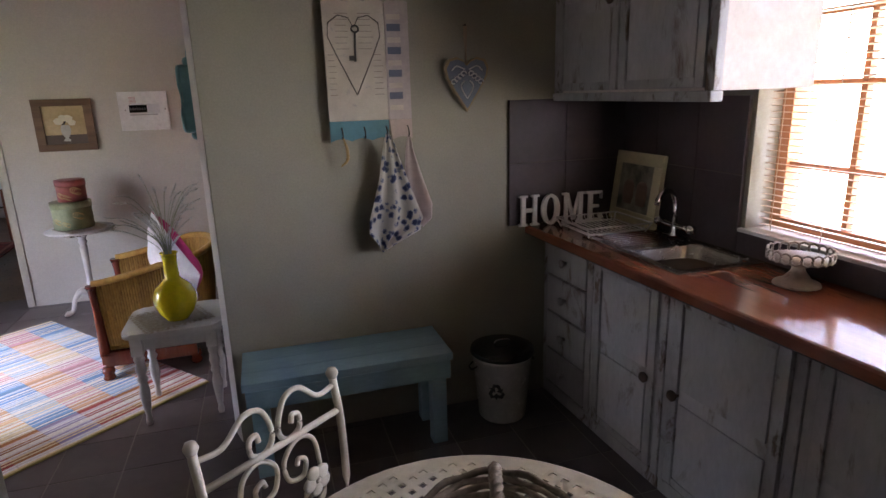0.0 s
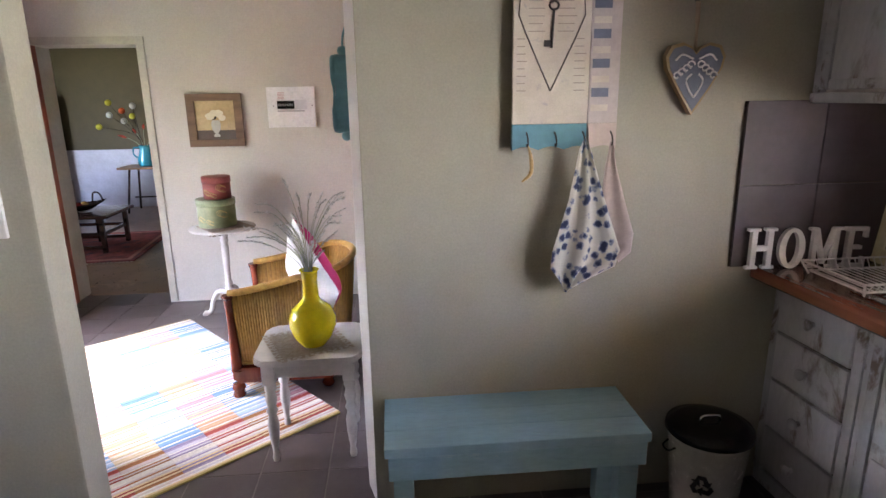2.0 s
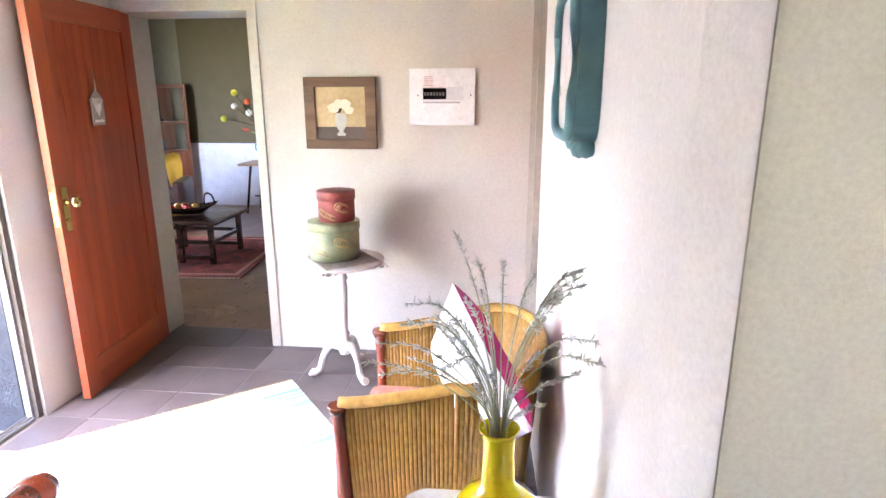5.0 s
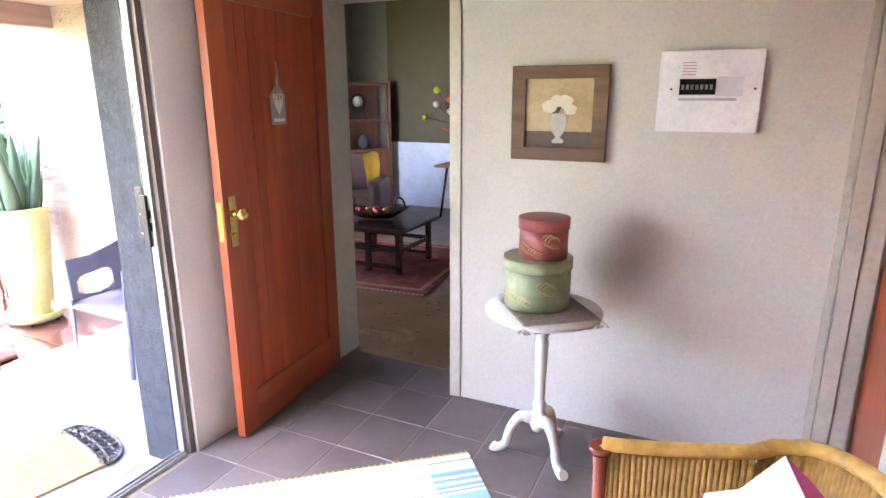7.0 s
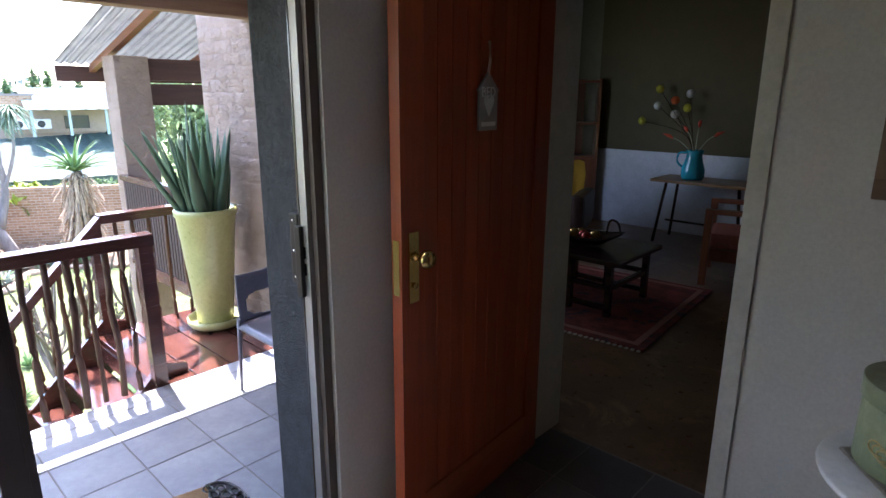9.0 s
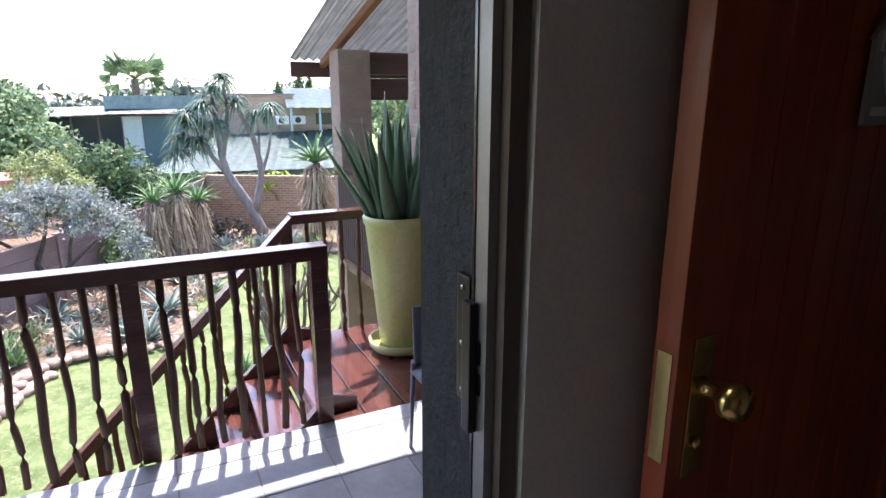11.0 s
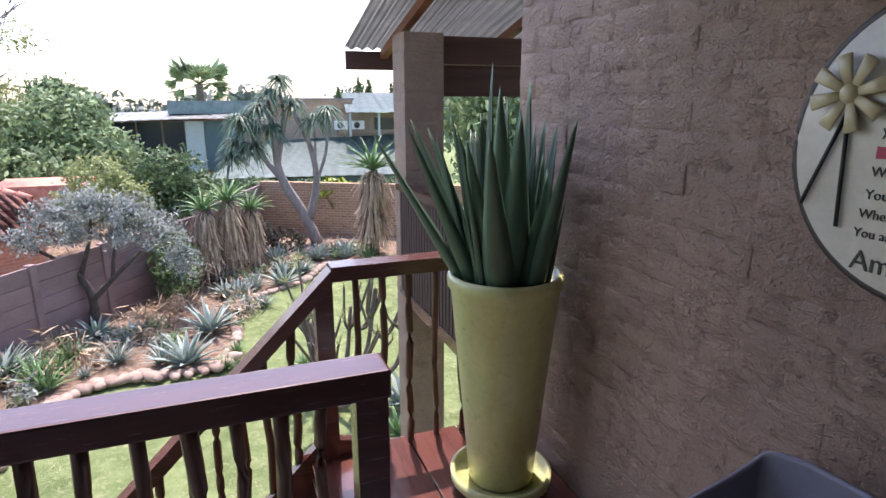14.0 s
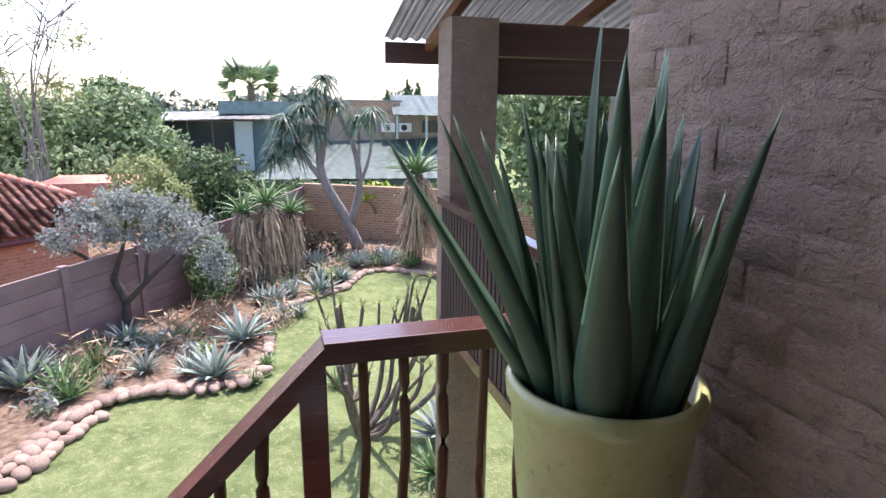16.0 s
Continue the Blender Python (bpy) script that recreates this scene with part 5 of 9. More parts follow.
# armchairs with rattan sides
def armchair(m, label):
    c = thing("rattan_armchair", m, label, "armchair", "rattan armchairs")
    # local: front towards -x, width along y, back at +x
    # swept wall of canes: arm, back and arm in one horseshoe
    def horseshoe(u):
        """u in 0..1 along arm, back, arm: plan place and top height"""
        k = abs(u - 0.5) * 2
        if k > 0.5:
            f = (k - 0.5) / 0.5
            return Vector((0.16 - f * 0.44, math.copysign(0.30, u - 0.5), 0)), 0.60 + 0.10 * (1 - f) ** 1.4
        return Vector((0.16 + 0.155 * math.cos(k * math.pi), math.copysign(0.30 * math.sin(k * math.pi), u - 0.5), 0)), 0.70 + 0.02 * math.cos(k * math.pi)
    N = 128
    for s in range(N):
        u = (s + 0.5) / N
        p, top = horseshoe(u)
        lean = 0.05 if abs(u - 0.5) < 0.3 else 0.02
        out = (p - Vector((0, 0, 0))).normalized()
        bm = B()
        tube(bm, [p + Vector((0, 0, 0.20)), p + out * lean * 0.5 + Vector((0, 0, top * 0.6)), p + out * lean + Vector((0, 0, top))], 0.0088, 6)
        part("cane", bm, RATTAN, c)
    for q in (0, 1):
        bm = B()
        pts = []
        for i in range(61):
            p, top = horseshoe(0.005 + 0.99 * i / 60)
            out = p.normalized()
            lean = 0.05 if abs(i / 60 - 0.5) < 0.3 else 0.02
            pts.append(p + out * lean + Vector((0, 0, top + 0.008)) if q else p + Vector((0, 0, 0.20)))
        tube(bm, pts, 0.02 if q else 0.014, 8)
        part("top_roll" if q else "base_rail", bm, RATTAN, c)
    for s in (-1, 1):
        y = s * 0.315
        bm = B()
        tube(bm, curve_pts([(-0.29, y, 0.60), (-0.29, y, 0.57), (-0.285, y, 0.45), (-0.28, y, 0.20), (-0.28, y, 0.16)], 4), [0.032, 0.032, 0.034, 0.030, 0.024, 0.023, 0.022, 0.022, 0.022, 0.024, 0.026, 0.028, 0.03, 0.03, 0.03, 0.032, 0.032][:17], 12)
        part("arm_post", bm, RED_WOOD, c)
        for x in (-0.28, 0.20):
            bm = B()
            lathe(bm, [(0, 0.001), (0.028, 0.001), (0.036, 0.02), (0.028, 0.045), (0.038, 0.06), (0.03, 0.085), (0, 0.085)], (x, y * (1 if x < 0 else 0.7), 0), 18)
            part("bun_foot", bm, RED_WOOD, c)
        bm = B()
        box(bm, -0.03, s * 0.30, 0.135, 0.52, 0.06, 0.095, None, 0.02)
        part("side_rail", bm, RED_WOOD, c)
    bm = B()
    box(bm, -0.285, 0, 0.135, 0.06, 0.60, 0.095, None, 0.02)
    part("front_rail", bm, RED_WOOD, c)
    bm = B()
    box(bm, -0.05, 0, 0.20, 0.50, 0.56, 0.03, None, 0.004)
    part("seat_base", bm, RED_WOOD, c)
    bm = B()
    box(bm, -0.06, 0, 0.30, 0.52, 0.54, 0.155, None, 0.05)
    part("seat_cushion", bm, surface("dusty_rose_dotted_cloth", (0.42, 0.19, 0.15), (0.52, 0.26, 0.21), 20.0, 0.9, wear=(0.6, 0.5, 0.42), wear_at=(0.64, 0.68), wear_scale=40.0), c, "dusty rose dotted seat cushion")
    return c


armchair(pose(-0.01, 4.99, 0, 0, 0, 0), "honey rattan armchair with red-brown wooden posts and rose cushion")
ps = thing("turned_wood_stand", pose(-0.90, 4.13, 0), "red-brown turned wooden stand with scrolled top beside wall", "stand")
bm = B()
lathe(bm, [(0, 0.09), (0.03, 0.09), (0.042, 0.14), (0.026, 0.19), (0.034, 0.23), (0.045, 0.32), (0.05, 0.42), (0.035, 0.50), (0.028, 0.55), (0.04, 0.58), (0, 0.58)], (0, 0, 0), 20)
part("column", bm, RED_WOOD, ps)
bm = B()
lathe(bm, [(0, 0.001), (0.07, 0.001), (0.08, 0.02), (0.065, 0.05), (0.05, 0.07), (0.055, 0.09), (0, 0.09)], (0, 0, 0), 20)
part("foot", bm, RED_WOOD, ps)
bm = B()
lathe(bm, [(0, -0.06), (0.035, -0.055), (0.05, -0.02), (0.05, 0.02), (0.035, 0.055), (0, 0.06)], (0, 0, 0.62), 20, Matrix.Rotation(radians(90), 3, "X"))
part("scroll_top", bm, RED_WOOD, ps)
cu = thing("cushion", pose(0.185, 4.86, 0.40, 0, -14, 30) @ Matrix.Scale(1.14, 4), "white cushion with a magenta back leaning in an armchair", "cushion")
for side, mat in ((-1, plain("white_cotton", (0.80, 0.78, 0.76), 0.9)), (1, plain("magenta_cotton", (0.55, 0.03, 0.17), 0.85))):
    bm = B()
    n = 14
    g = [[bm.verts.new((side * 0.075 * ((1 - (i / n * 2 - 1) ** 4) * (1 - (j / n * 2 - 1) ** 4)) ** 0.6, (i / n * 2 - 1) * 0.22 * (1 - 0.08 * (1 - abs(j / n * 2 - 1))), 0.22 + (j / n * 2 - 1) * 0.22 * (1 - 0.08 * (1 - abs(i / n * 2 - 1))))) for j in range(n + 1)] for i in range(n + 1)]
    for i in range(n):
        for j in range(n):
            bm.faces.new((g[i][j], g[i + 1][j], g[i + 1][j + 1], g[i][j + 1])).smooth = True
    bmesh.ops.rotate(bm, verts=bm.verts, cent=(0, 0, 0.22), matrix=Matrix.Rotation(radians(45), 3, "X"))
    part("front_cloth" if side < 0 else "back_cloth", bm, mat, cu, "white front" if side < 0 else "magenta back")

# woven rag rug
rug = thing("rag_rug", pose(0, 0, 0), "striped multicolour woven rag rug on the tiles", "rug")
RC = [Vector((-0.955, 5.93, 0)), Vector((0.275, 4.44, 0))]
along = (RC[1] - RC[0]).normalized()
across = Vector((along.y, -along.x, 0))
length = (RC[1] - RC[0]).length
WIDE = 1.78
TONES = [(0.24, 0.44, 0.70), (0.72, 0.42, 0.46), (0.46, 0.64, 0.80), (0.80, 0.68, 0.44), (0.76, 0.48, 0.30), (0.50, 0.12, 0.10), (0.46, 0.21, 0.09), (0.40, 0.34, 0.50)]


def rag_material(name, tint):
    """Thin weft stripes of cream, tint and shade on one block of the rug, with dark flecks."""
    m, nt, b = shader(name)
    vec = coords(nt, (1, 1, 1), shift=False)
    sep = nt.nodes.new("ShaderNodeSeparateXYZ")
    nt.links.new(vec, sep.inputs[0])
    wob = nt.nodes.new("ShaderNodeMath")
    wob.operation = "MULTIPLY_ADD"
    wob.inputs[1].default_value = 0.012
    nt.links.new(noise_fac(nt, vec, 6.0, 2), wob.inputs[0])
    nt.links.new(sep.outputs[1], wob.inputs[2])
    mul = nt.nodes.new("ShaderNodeMath")
    mul.operation = "MULTIPLY"
    mul.inputs[1].default_value = 82.0
    nt.links.new(wob.outputs[0], mul.inputs[0])
    fl = nt.nodes.new("ShaderNodeMath")
    fl.operation = "FLOOR"
    nt.links.new(mul.outputs[0], fl.inputs[0])
    wn2 = nt.nodes.new("ShaderNodeTexWhiteNoise")
    wn2.noise_dimensions = "1D"
    nt.links.new(fl.outputs[0], wn2.inputs["W"])
    pale = tuple(0.35 * c + 0.55 for c in tint)
    stripes = ramp(nt, wn2.outputs["Value"], [(0.0, (0.86, 0.83, 0.76)), (0.20, tint), (0.52, pale), (0.68, tuple(c * 0.78 for c in tint)), (0.86, (0.82, 0.66, 0.40)), (0.93, (0.86, 0.84, 0.80))])
    stripes.node.color_ramp.interpolation = "CONSTANT"
    mp = nt.nodes.new("ShaderNodeMapping")
    mp.inputs["Scale"].default_value = (22, 130, 1)
    nt.links.new(vec, mp.inputs["Vector"])
    fleck = ramp(nt, noise_fac(nt, mp.outputs[0], 1.0, 2), [(0.66, (1, 1, 1)), (0.72, (0.35, 0.33, 0.4))])
    col = mix(nt, stripes, fleck, 0.8, "MULTIPLY")
    fine = noise_fac(nt, vec, 160.0, 3)
    nt.links.new(mix(nt, col, ramp(nt, fine, [(0.3, (0.7, 0.7, 0.7)), (0.7, (1.1, 1.1, 1.1))]), 0.7, "MULTIPLY"), b.inputs["Base Color"])
    b.inputs["Roughness"].default_value, b.inputs["Specular IOR Level"].default_value = 0.95, 0.1
    bump(nt, b, fine, 0.8, 0.006)
    return m


random.seed(11)
rag = [rag_material("rag_weave", t) for t in TONES]
org = Matrix.Translation(RC[0] + Vector((0, 0, 0.002))) @ Matrix(((across.x, along.x, 0, 0), (across.y, along.y, 0, 0), (0, 0, 1, 0), (0, 0, 0, 1)))
rows_n, cols_n = 32, 9
BANDS = [0, 1, 2, 4, 0, 3, 2, 1, 4]
END_BANDS = [5, 6, 5, 7, 6, 5, 1, 6, 5]
for i in range(rows_n):
    for j in range(cols_n):
        w = WIDE / cols_n
        a, b2 = i * length / rows_n, (i + 1) * length / rows_n
        shift = (i // 5) * 2
        bm = B()
        span(bm, j * w, a + 0.0005, 0, (j + 1) * w - 0.0005, b2 - 0.0005, 0.009 + 0.001 * ((i + j) % 2), 0.001)
        part("weave_block", bm, rag[END_BANDS[j] if i >= rows_n - 5 else BANDS[(j + shift) % cols_n]], rug, at=org)
bm = B()
for e in (-0.012, length):
    span(bm, 0, e, 0, WIDE, e + 0.012, 0.008)
for e in range(70):
    tube(bm, [(e * WIDE / 70, -0.012, 0.004), (e * WIDE / 70 + 0.004, -0.03, 0.002)], 0.0022, 4)
part("bound_edge", bm, plain("mustard_binding", (0.50, 0.40, 0.14), 0.9), rug, at=org)

# lantern-like shadow box on the side wall
LY = 4.50
lan = thing("wall_shadow_box", pose(0.432, LY, 1.625, 0, 0, 2.6), "teal painted wooden wall box with pale inset and finials", "wall ornament")
TEAL = surface("teal_chalk_paint", (0.07, 0.21, 0.24), (0.13, 0.31, 0.35), 8.0, 0.55, relief=0.2)
bm = B()
slab(bm, [(math.copysign(0.15 * abs(math.cos(t)) ** 0.35, math.cos(t)), math.copysign(0.175 * abs(math.sin(t)) ** 0.35, math.sin(t))) for t in (2 * math.pi * (i + 0.5) / 32 for i in range(32))], 0.075, Matrix.Rotation(radians(-90), 4, "Y") @ Matrix.Rotation(radians(90), 4, "Z"))
part("case", bm, TEAL, lan)
bm = B()
pr = [(math.copysign(0.138 * abs(math.cos(t)) ** 0.35, math.cos(t)), math.copysign(0.16 * abs(math.sin(t)) ** 0.35, math.sin(t))) for t in (2 * math.pi * (i + 0.5) / 32 for i in range(33))]
tube(bm, [(-0.082, y, z) for y, z in pr], 0.014, 8)
part("front_moulding", bm, TEAL, lan)
bm = B()
slab(bm, [(y * 0.86, z * 0.92) for y, z in pr[:-1]], 0.003, Matrix.Translation((-0.0755, 0, 0)) @ Matrix.Rotation(radians(-90), 4, "Y") @ Matrix.Rotation(radians(90), 4, "Z"))
part("inset", bm, surface("crackled_white_paint", (0.55, 0.55, 0.56), (0.72, 0.72, 0.73), 12.0, 0.5, wear=(0.3, 0.3, 0.32), wear_at=(0.62, 0.66), wear_scale=8.0), lan)
for y in (-0.10, 0, 0.10):
    for zz in (-1, 1):
        bm = B()
        lathe(bm, [(0, -0.022), (0.016, -0.015), (0.022, 0), (0.016, 0.016), (0, 0.022)], (-0.04, y, zz * (0.186 if y else 0.196)), 14)
        part("finial", bm, TEAL, lan)
bm = B()
tube(bm, curve_pts([(-0.04, 0, 0.20), (-0.035, 0, 0.26), (-0.01, 0, 0.33)], 4), 0.006, 6)
part("hanger", bm, TEAL, lan)

# red door and frame at the far end of the side wall
d2 = thing("door_2", pose(0, 0, 0), "closed red hardwood door in the side wall", "door", kind="structure")
bm = B()
span(bm, 0.50, 5.47, 0.006, 0.54, 6.385, 2.04, 0.002)
part("leaf", bm, DOOR_WOOD, d2)
fr = thing("door_frame_2", pose(0, 0, 0), "stone-grey moulded frame of the side door", "door frame", kind="structure")
for xa, xb, d in ((0.335, 0.365, 0.014), (0.368, 0.425, 0.026), (0.428, 0.488, 0.018)):
    bm = B()
    span(bm, xa, Y_FAR - d, 0.002, xb, Y_FAR - 0.001, 2.10, 0.005)
    part("moulding", bm, FRAME_PAINT, fr)

# sliding door
ALU = plain("bronze_aluminium", (0.05, 0.045, 0.042), 0.35, 0.6)
SILVER = plain("dull_aluminium", (0.30, 0.285, 0.28), 0.45, 0.7)
sl = thing("sliding_door", pose(0, 0, 0), "aluminium sliding glass door standing open to the deck", "sliding door", kind="structure")
bm = B()
span(bm, -2.132, 5.405, 0.002, -2.098, 5.448, 2.098)
span(bm, -2.135, 3.902, 0.002, -2.075, 3.945, 2.098)
span(bm, -2.135, 3.946, 2.055, -2.075, 5.404, 2.098)
part("outer_frame", bm, SILVER, sl)
bm = B()
span(bm, -2.139, 5.403, 0.002, -2.1325, 5.414, 2.098)
part("rubber_seal", bm, BLACK, sl, "black rubber seal")
bm = B()
span(bm, -2.0975, 5.42, 0.002, -2.075, 5.448, 2.098)
part("wooden_packer", bm, DARK_GAP, sl, "bare wooden packing strip")
bm = B()
span(bm, -2.128, 5.402, 1.015, -2.112, 5.4045, 1.05)
span(bm, -2.128, 5.402, 1.065, -2.112, 5.4045, 1.10)
part("latch_slot", bm, BLACK, sl)
bm = B()
for x in (-2.128, -2.105, -2.082):
    span(bm, x - 0.003, 3.946, 0.002, x + 0.003, 5.404, 0.018)
part("floor_track", bm, SILVER, sl)
for ya, yb, x in ((3.95, 4.70, -2.118), (3.95, 4.68, -2.092)):
    bm = B()
    for a in ((ya, 0.02, ya + 0.05, 2.05), (yb - 0.05, 0.02, yb, 2.05), (ya + 0.05, 0.02, yb - 0.05, 0.10), (ya + 0.05, 1.98, yb - 0.05, 2.05)):
        span(bm, x - 0.011, a[0], a[1], x + 0.011, a[2], a[3], 0.002)
    leaf = part("leaf_frame", bm, ALU, sl, "dark aluminium leaf frame")
    bm = B()
    span(bm, x - 0.003, ya + 0.05, 0.10, x + 0.003, yb - 0.05, 1.98)
    g = part("pane", bm, GLASS, leaf)
    g.visible_shadow = False
bm = B()
span(bm, -2.19, 5.405, 0.98, -2.15, 5.428, 1.19, 0.004)
span(bm, -2.145, 5.39, 0.95, -2.12, 5.404, 1.16, 0.003)
lock = part("lock_keep", bm, plain("black_steel", (0.02, 0.018, 0.018), 0.35, 0.5), sl, "black steel lock keep")
bm = B()
for z in (1.0, 1.08, 1.17):
    lathe(bm, [(0, 0), (0.005, 0), (0.004, 0.003), (0, 0.003)], (-2.17, 5.4048, z), 8, Matrix.Rotation(radians(90), 3, "X"))
part("screw", bm, STEEL, lock)

# door mat outside
mat_ = thing("door_mat", pose(-2.72, 5.13, DECK + 0.001, 0, 0, -12), "coir doormat with black rubber scrollwork border", "doormat")
bm = B()
slab(bm, [(-0.23, -0.34), (0.23, -0.34), (0.23, 0.20), (-0.23, 0.20)], 0.010)
part("base", bm, surface("brown_coir", (0.30, 0.17, 0.07), (0.46, 0.28, 0.13), 30.0, 0.95, fine=200.0, relief=0.8), mat_)
for row, (yy, n_r) in enumerate(((0.225, 9), (0.265, 8), (0.30, 6))):
    for k in range(n_r):
        bm = B()
        cx = (k - (n_r - 1) / 2) * 0.051
        cy = yy - 0.6 * cx * cx
        tube(bm, [(cx + 0.023 * math.cos(t), cy + 0.019 * math.sin(t), 0.008) for t in (2 * math.pi * j / 12 for j in range(13))], 0.0052, 5)
        part("scroll", bm, BLACK, mat_)
bm = B()
tube(bm, [(-0.235, 0.20, 0.007), (0.235, 0.20, 0.007)], 0.006, 6)
tube(bm, [(0.235 * math.cos(t), 0.20 + 0.125 * math.sin(t) ** 0.7, 0.007) for t in (math.pi * j / 24 for j in range(25))], 0.006, 6)
part("border", bm, BLACK, mat_)

# ---- lounge beyond the doorway ----
DARKWOOD = wood("espresso_wood", (0.022, 0.010, 0.008), (0.05, 0.024, 0.018), "x", 0.2, 10.0, coat=0.4)
HUTCH = wood("cherry_wood", (0.16, 0.045, 0.02), (0.28, 0.09, 0.04), "z", 0.3, 9.0, coat=0.3)
rug2 = thing("patterned_rug", pose(-3.0, 8.45, 0, 0, 0, 4), "dark red kelim rug with pale fringe", "rug")
bm = B()
span(bm, -0.85, -0.75, 0.001, 0.85, 0.75, 0.012, 0.003)
part("field", bm, surface("kelim_red", (0.10, 0.02, 0.018), (0.30, 0.06, 0.05), 9.0, 0.95, wear=(0.05, 0.03, 0.04), wear_at=(0.55, 0.6), wear_scale=7.0), rug2)
bm = B()
for a in ((-0.80, -0.70, 0.80, -0.66), (-0.80, 0.66, 0.80, 0.70), (-0.80, -0.66, -0.76, 0.66), (0.76, -0.66, 0.80, 0.66)):
    span(bm, a[0], a[1], 0.0125, a[2], a[3], 0.0145)
part("border", bm, plain("rose_border", (0.36, 0.16, 0.13), 0.95), rug2)
bm = B()
for i in range(44):
    span(bm, -0.85 + i * 0.0388, -0.775, 0.001, -0.83 + i * 0.0388, -0.75, 0.006)
part("fringe", bm, LINEN, rug2, kind="stuff")
ct = thing("coffee_table", pose(-3.0, 8.42, 0.012), "dark espresso wooden coffee table on the rug", "coffee table")
bm = B()
span(bm, -0.55, -0.36, 0.385, 0.55, 0.36, 0.42, 0.012)
part("tabletop", bm, DARKWOOD, ct)
for sx in (-0.46, -0.15, 0.15, 0.46):
    for sy in (-0.29, 0.29):
        bm = B()
        span(bm, sx - 0.022, sy - 0.022, 0.001, sx + 0.022, sy + 0.022, 0.384, 0.003)
        part("leg", bm, DARKWOOD, ct)
for sy in (-0.29, 0.29):
    for z in (0.06, 0.21):
        bm = B()
        span(bm, -0.46, sy - 0.015, z - 0.018, 0.46, sy + 0.015, z + 0.018, 0.002)
        part("stretcher", bm, DARKWOOD, ct)
for sx in (-0.46, 0.46):
    bm = B()
    span(bm, sx - 0.015, -0.268, 0.19, sx + 0.015, 0.268, 0.226, 0.002)
    part("stretcher", bm, DARKWOOD, ct)
tray = thing("boat_tray", pose(-2.92, 8.38, 0.433, 0, 0, 10), "dark boat-shaped tray with looped handles on the table", "tray")
bm = B()
n = 20
rings = []
for r, z in ((0.0, 0.012), (0.16, 0.014), (0.30, 0.05), (0.34, 0.085), (0.31, 0.06), (0.15, 0.025), (0.0, 0.02)):
    rings.append([bm.verts.new((r * math.cos(2 * math.pi * i / n) * 1.0, r * 0.45 * math.sin(2 * math.pi * i / n), z + (0.05 * abs(math.cos(2 * math.pi * i / n)) ** 3 if r > 0.25 else 0))) for i in range(n)])
for a, b2 in zip(rings, rings[1:]):
    for i in range(n):
        bm.faces.new((a[i], a[(i + 1) % n], b2[(i + 1) % n], b2[i])).smooth = True
bmesh.ops.remove_doubles(bm, verts=bm.verts, dist=0.0005)
part("bowl", bm, DARKWOOD, tray)
for s in (-1, 1):
    bm = B()
    tube(bm, curve_pts([(s * 0.30, 0, 0.10), (s * 0.27, 0, 0.19), (s * 0.21, 0, 0.20), (s * 0.19, 0, 0.10)], 5), 0.009, 8)
    part("handle", bm, DARKWOOD, tray)
balls = [((-0.16, 0.0), (0.35, 0.03, 0.03)), ((-0.07, 0.03), (0.55, 0.36, 0.10)), ((0.02, -0.01), (0.33, 0.025, 0.03)), ((0.10, 0.02), (0.55, 0.36, 0.10)), ((-0.02, 0.06), (0.60, 0.40, 0.14)), ((-0.11, -0.05), (0.28, 0.02, 0.04)), ((0.06, -0.06), (0.35, 0.04, 0.03))]
for (bx, by), c in balls:
    bm = B()
    lathe(bm, [(0.042 * math.sin(math.pi * i / 10), -0.042 * math.cos(math.pi * i / 10)) for i in range(11)], (0, 0, 0), 16)
    o = tagged(part("ornament_ball", bm, plain("glossy_bauble", c, 0.1, 0.6)), "glossy red or gold ornament ball in the tray", "ornament", "balls in the tray")
    o.matrix_basis = tray.matrix_basis @ pose(bx, by, 0.025 + 0.045)
hu = thing("corner_cupboard", pose(-4.58, 10.85, 0, 0, 0, 38), "cherry wood corner cupboard with open shelves", "cupboard")
for a in ((-0.36, -0.02, 0.0, -0.33, 0.30, 1.72), (0.33, -0.02, 0.0, 0.36, 0.30, 1.72), (-0.33, 0.28, 0.0, 0.33, 0.30, 1.72)):
    bm = B()
    span(bm, *a)
    part("side", bm, HUTCH, hu)
for z in (0.02, 0.80, 1.20, 1.69):
    bm = B()
    span(bm, -0.33, -0.02, z - 0.014, 0.33, 0.28, z + 0.014, 0.002)
    part("shelf", bm, HUTCH, hu)
bm = B()
span(bm, -0.33, -0.02, 0.035, 0.33, 0.0, 0.785, 0.004)
part("door", bm, HUTCH, hu)
ck = thing("mantel_clock", hu.matrix_basis @ pose(-0.08, 0.10, 1.215), "dark wooden arched mantel clock with a pale dial", "clock")
bm = B()
slab(bm, [(-0.13, 0), (0.13, 0), (0.13, 0.03), (0.10, 0.04), (0.10, 0.25)] + [(0.10 * math.cos(t), 0.25 + 0.10 * math.sin(t)) for t in (math.pi * i / 12 for i in range(1, 12))] + [(-0.10, 0.25), (-0.10, 0.04), (-0.13, 0.03)], 0.10, Matrix.Translation((0, 0.05, 0)) @ Matrix.Rotation(radians(90), 4, "X"))
part("case", bm, DARKWOOD, ck)
bm = B()
lathe(bm, [(0, 0), (0.07, 0), (0.07, 0.004), (0, 0.006)], (0, -0.05, 0.24), 24, Matrix.Rotation(radians(90), 3, "X"))
part("dial", bm, plain("ivory_dial", (0.6, 0.55, 0.5), 0.4), ck)
jar = thing("ginger_jar", hu.matrix_basis @ pose(-0.02, 0.10, 0.815), "blue-grey glazed jar on the shelf", "jar")
bm = B()
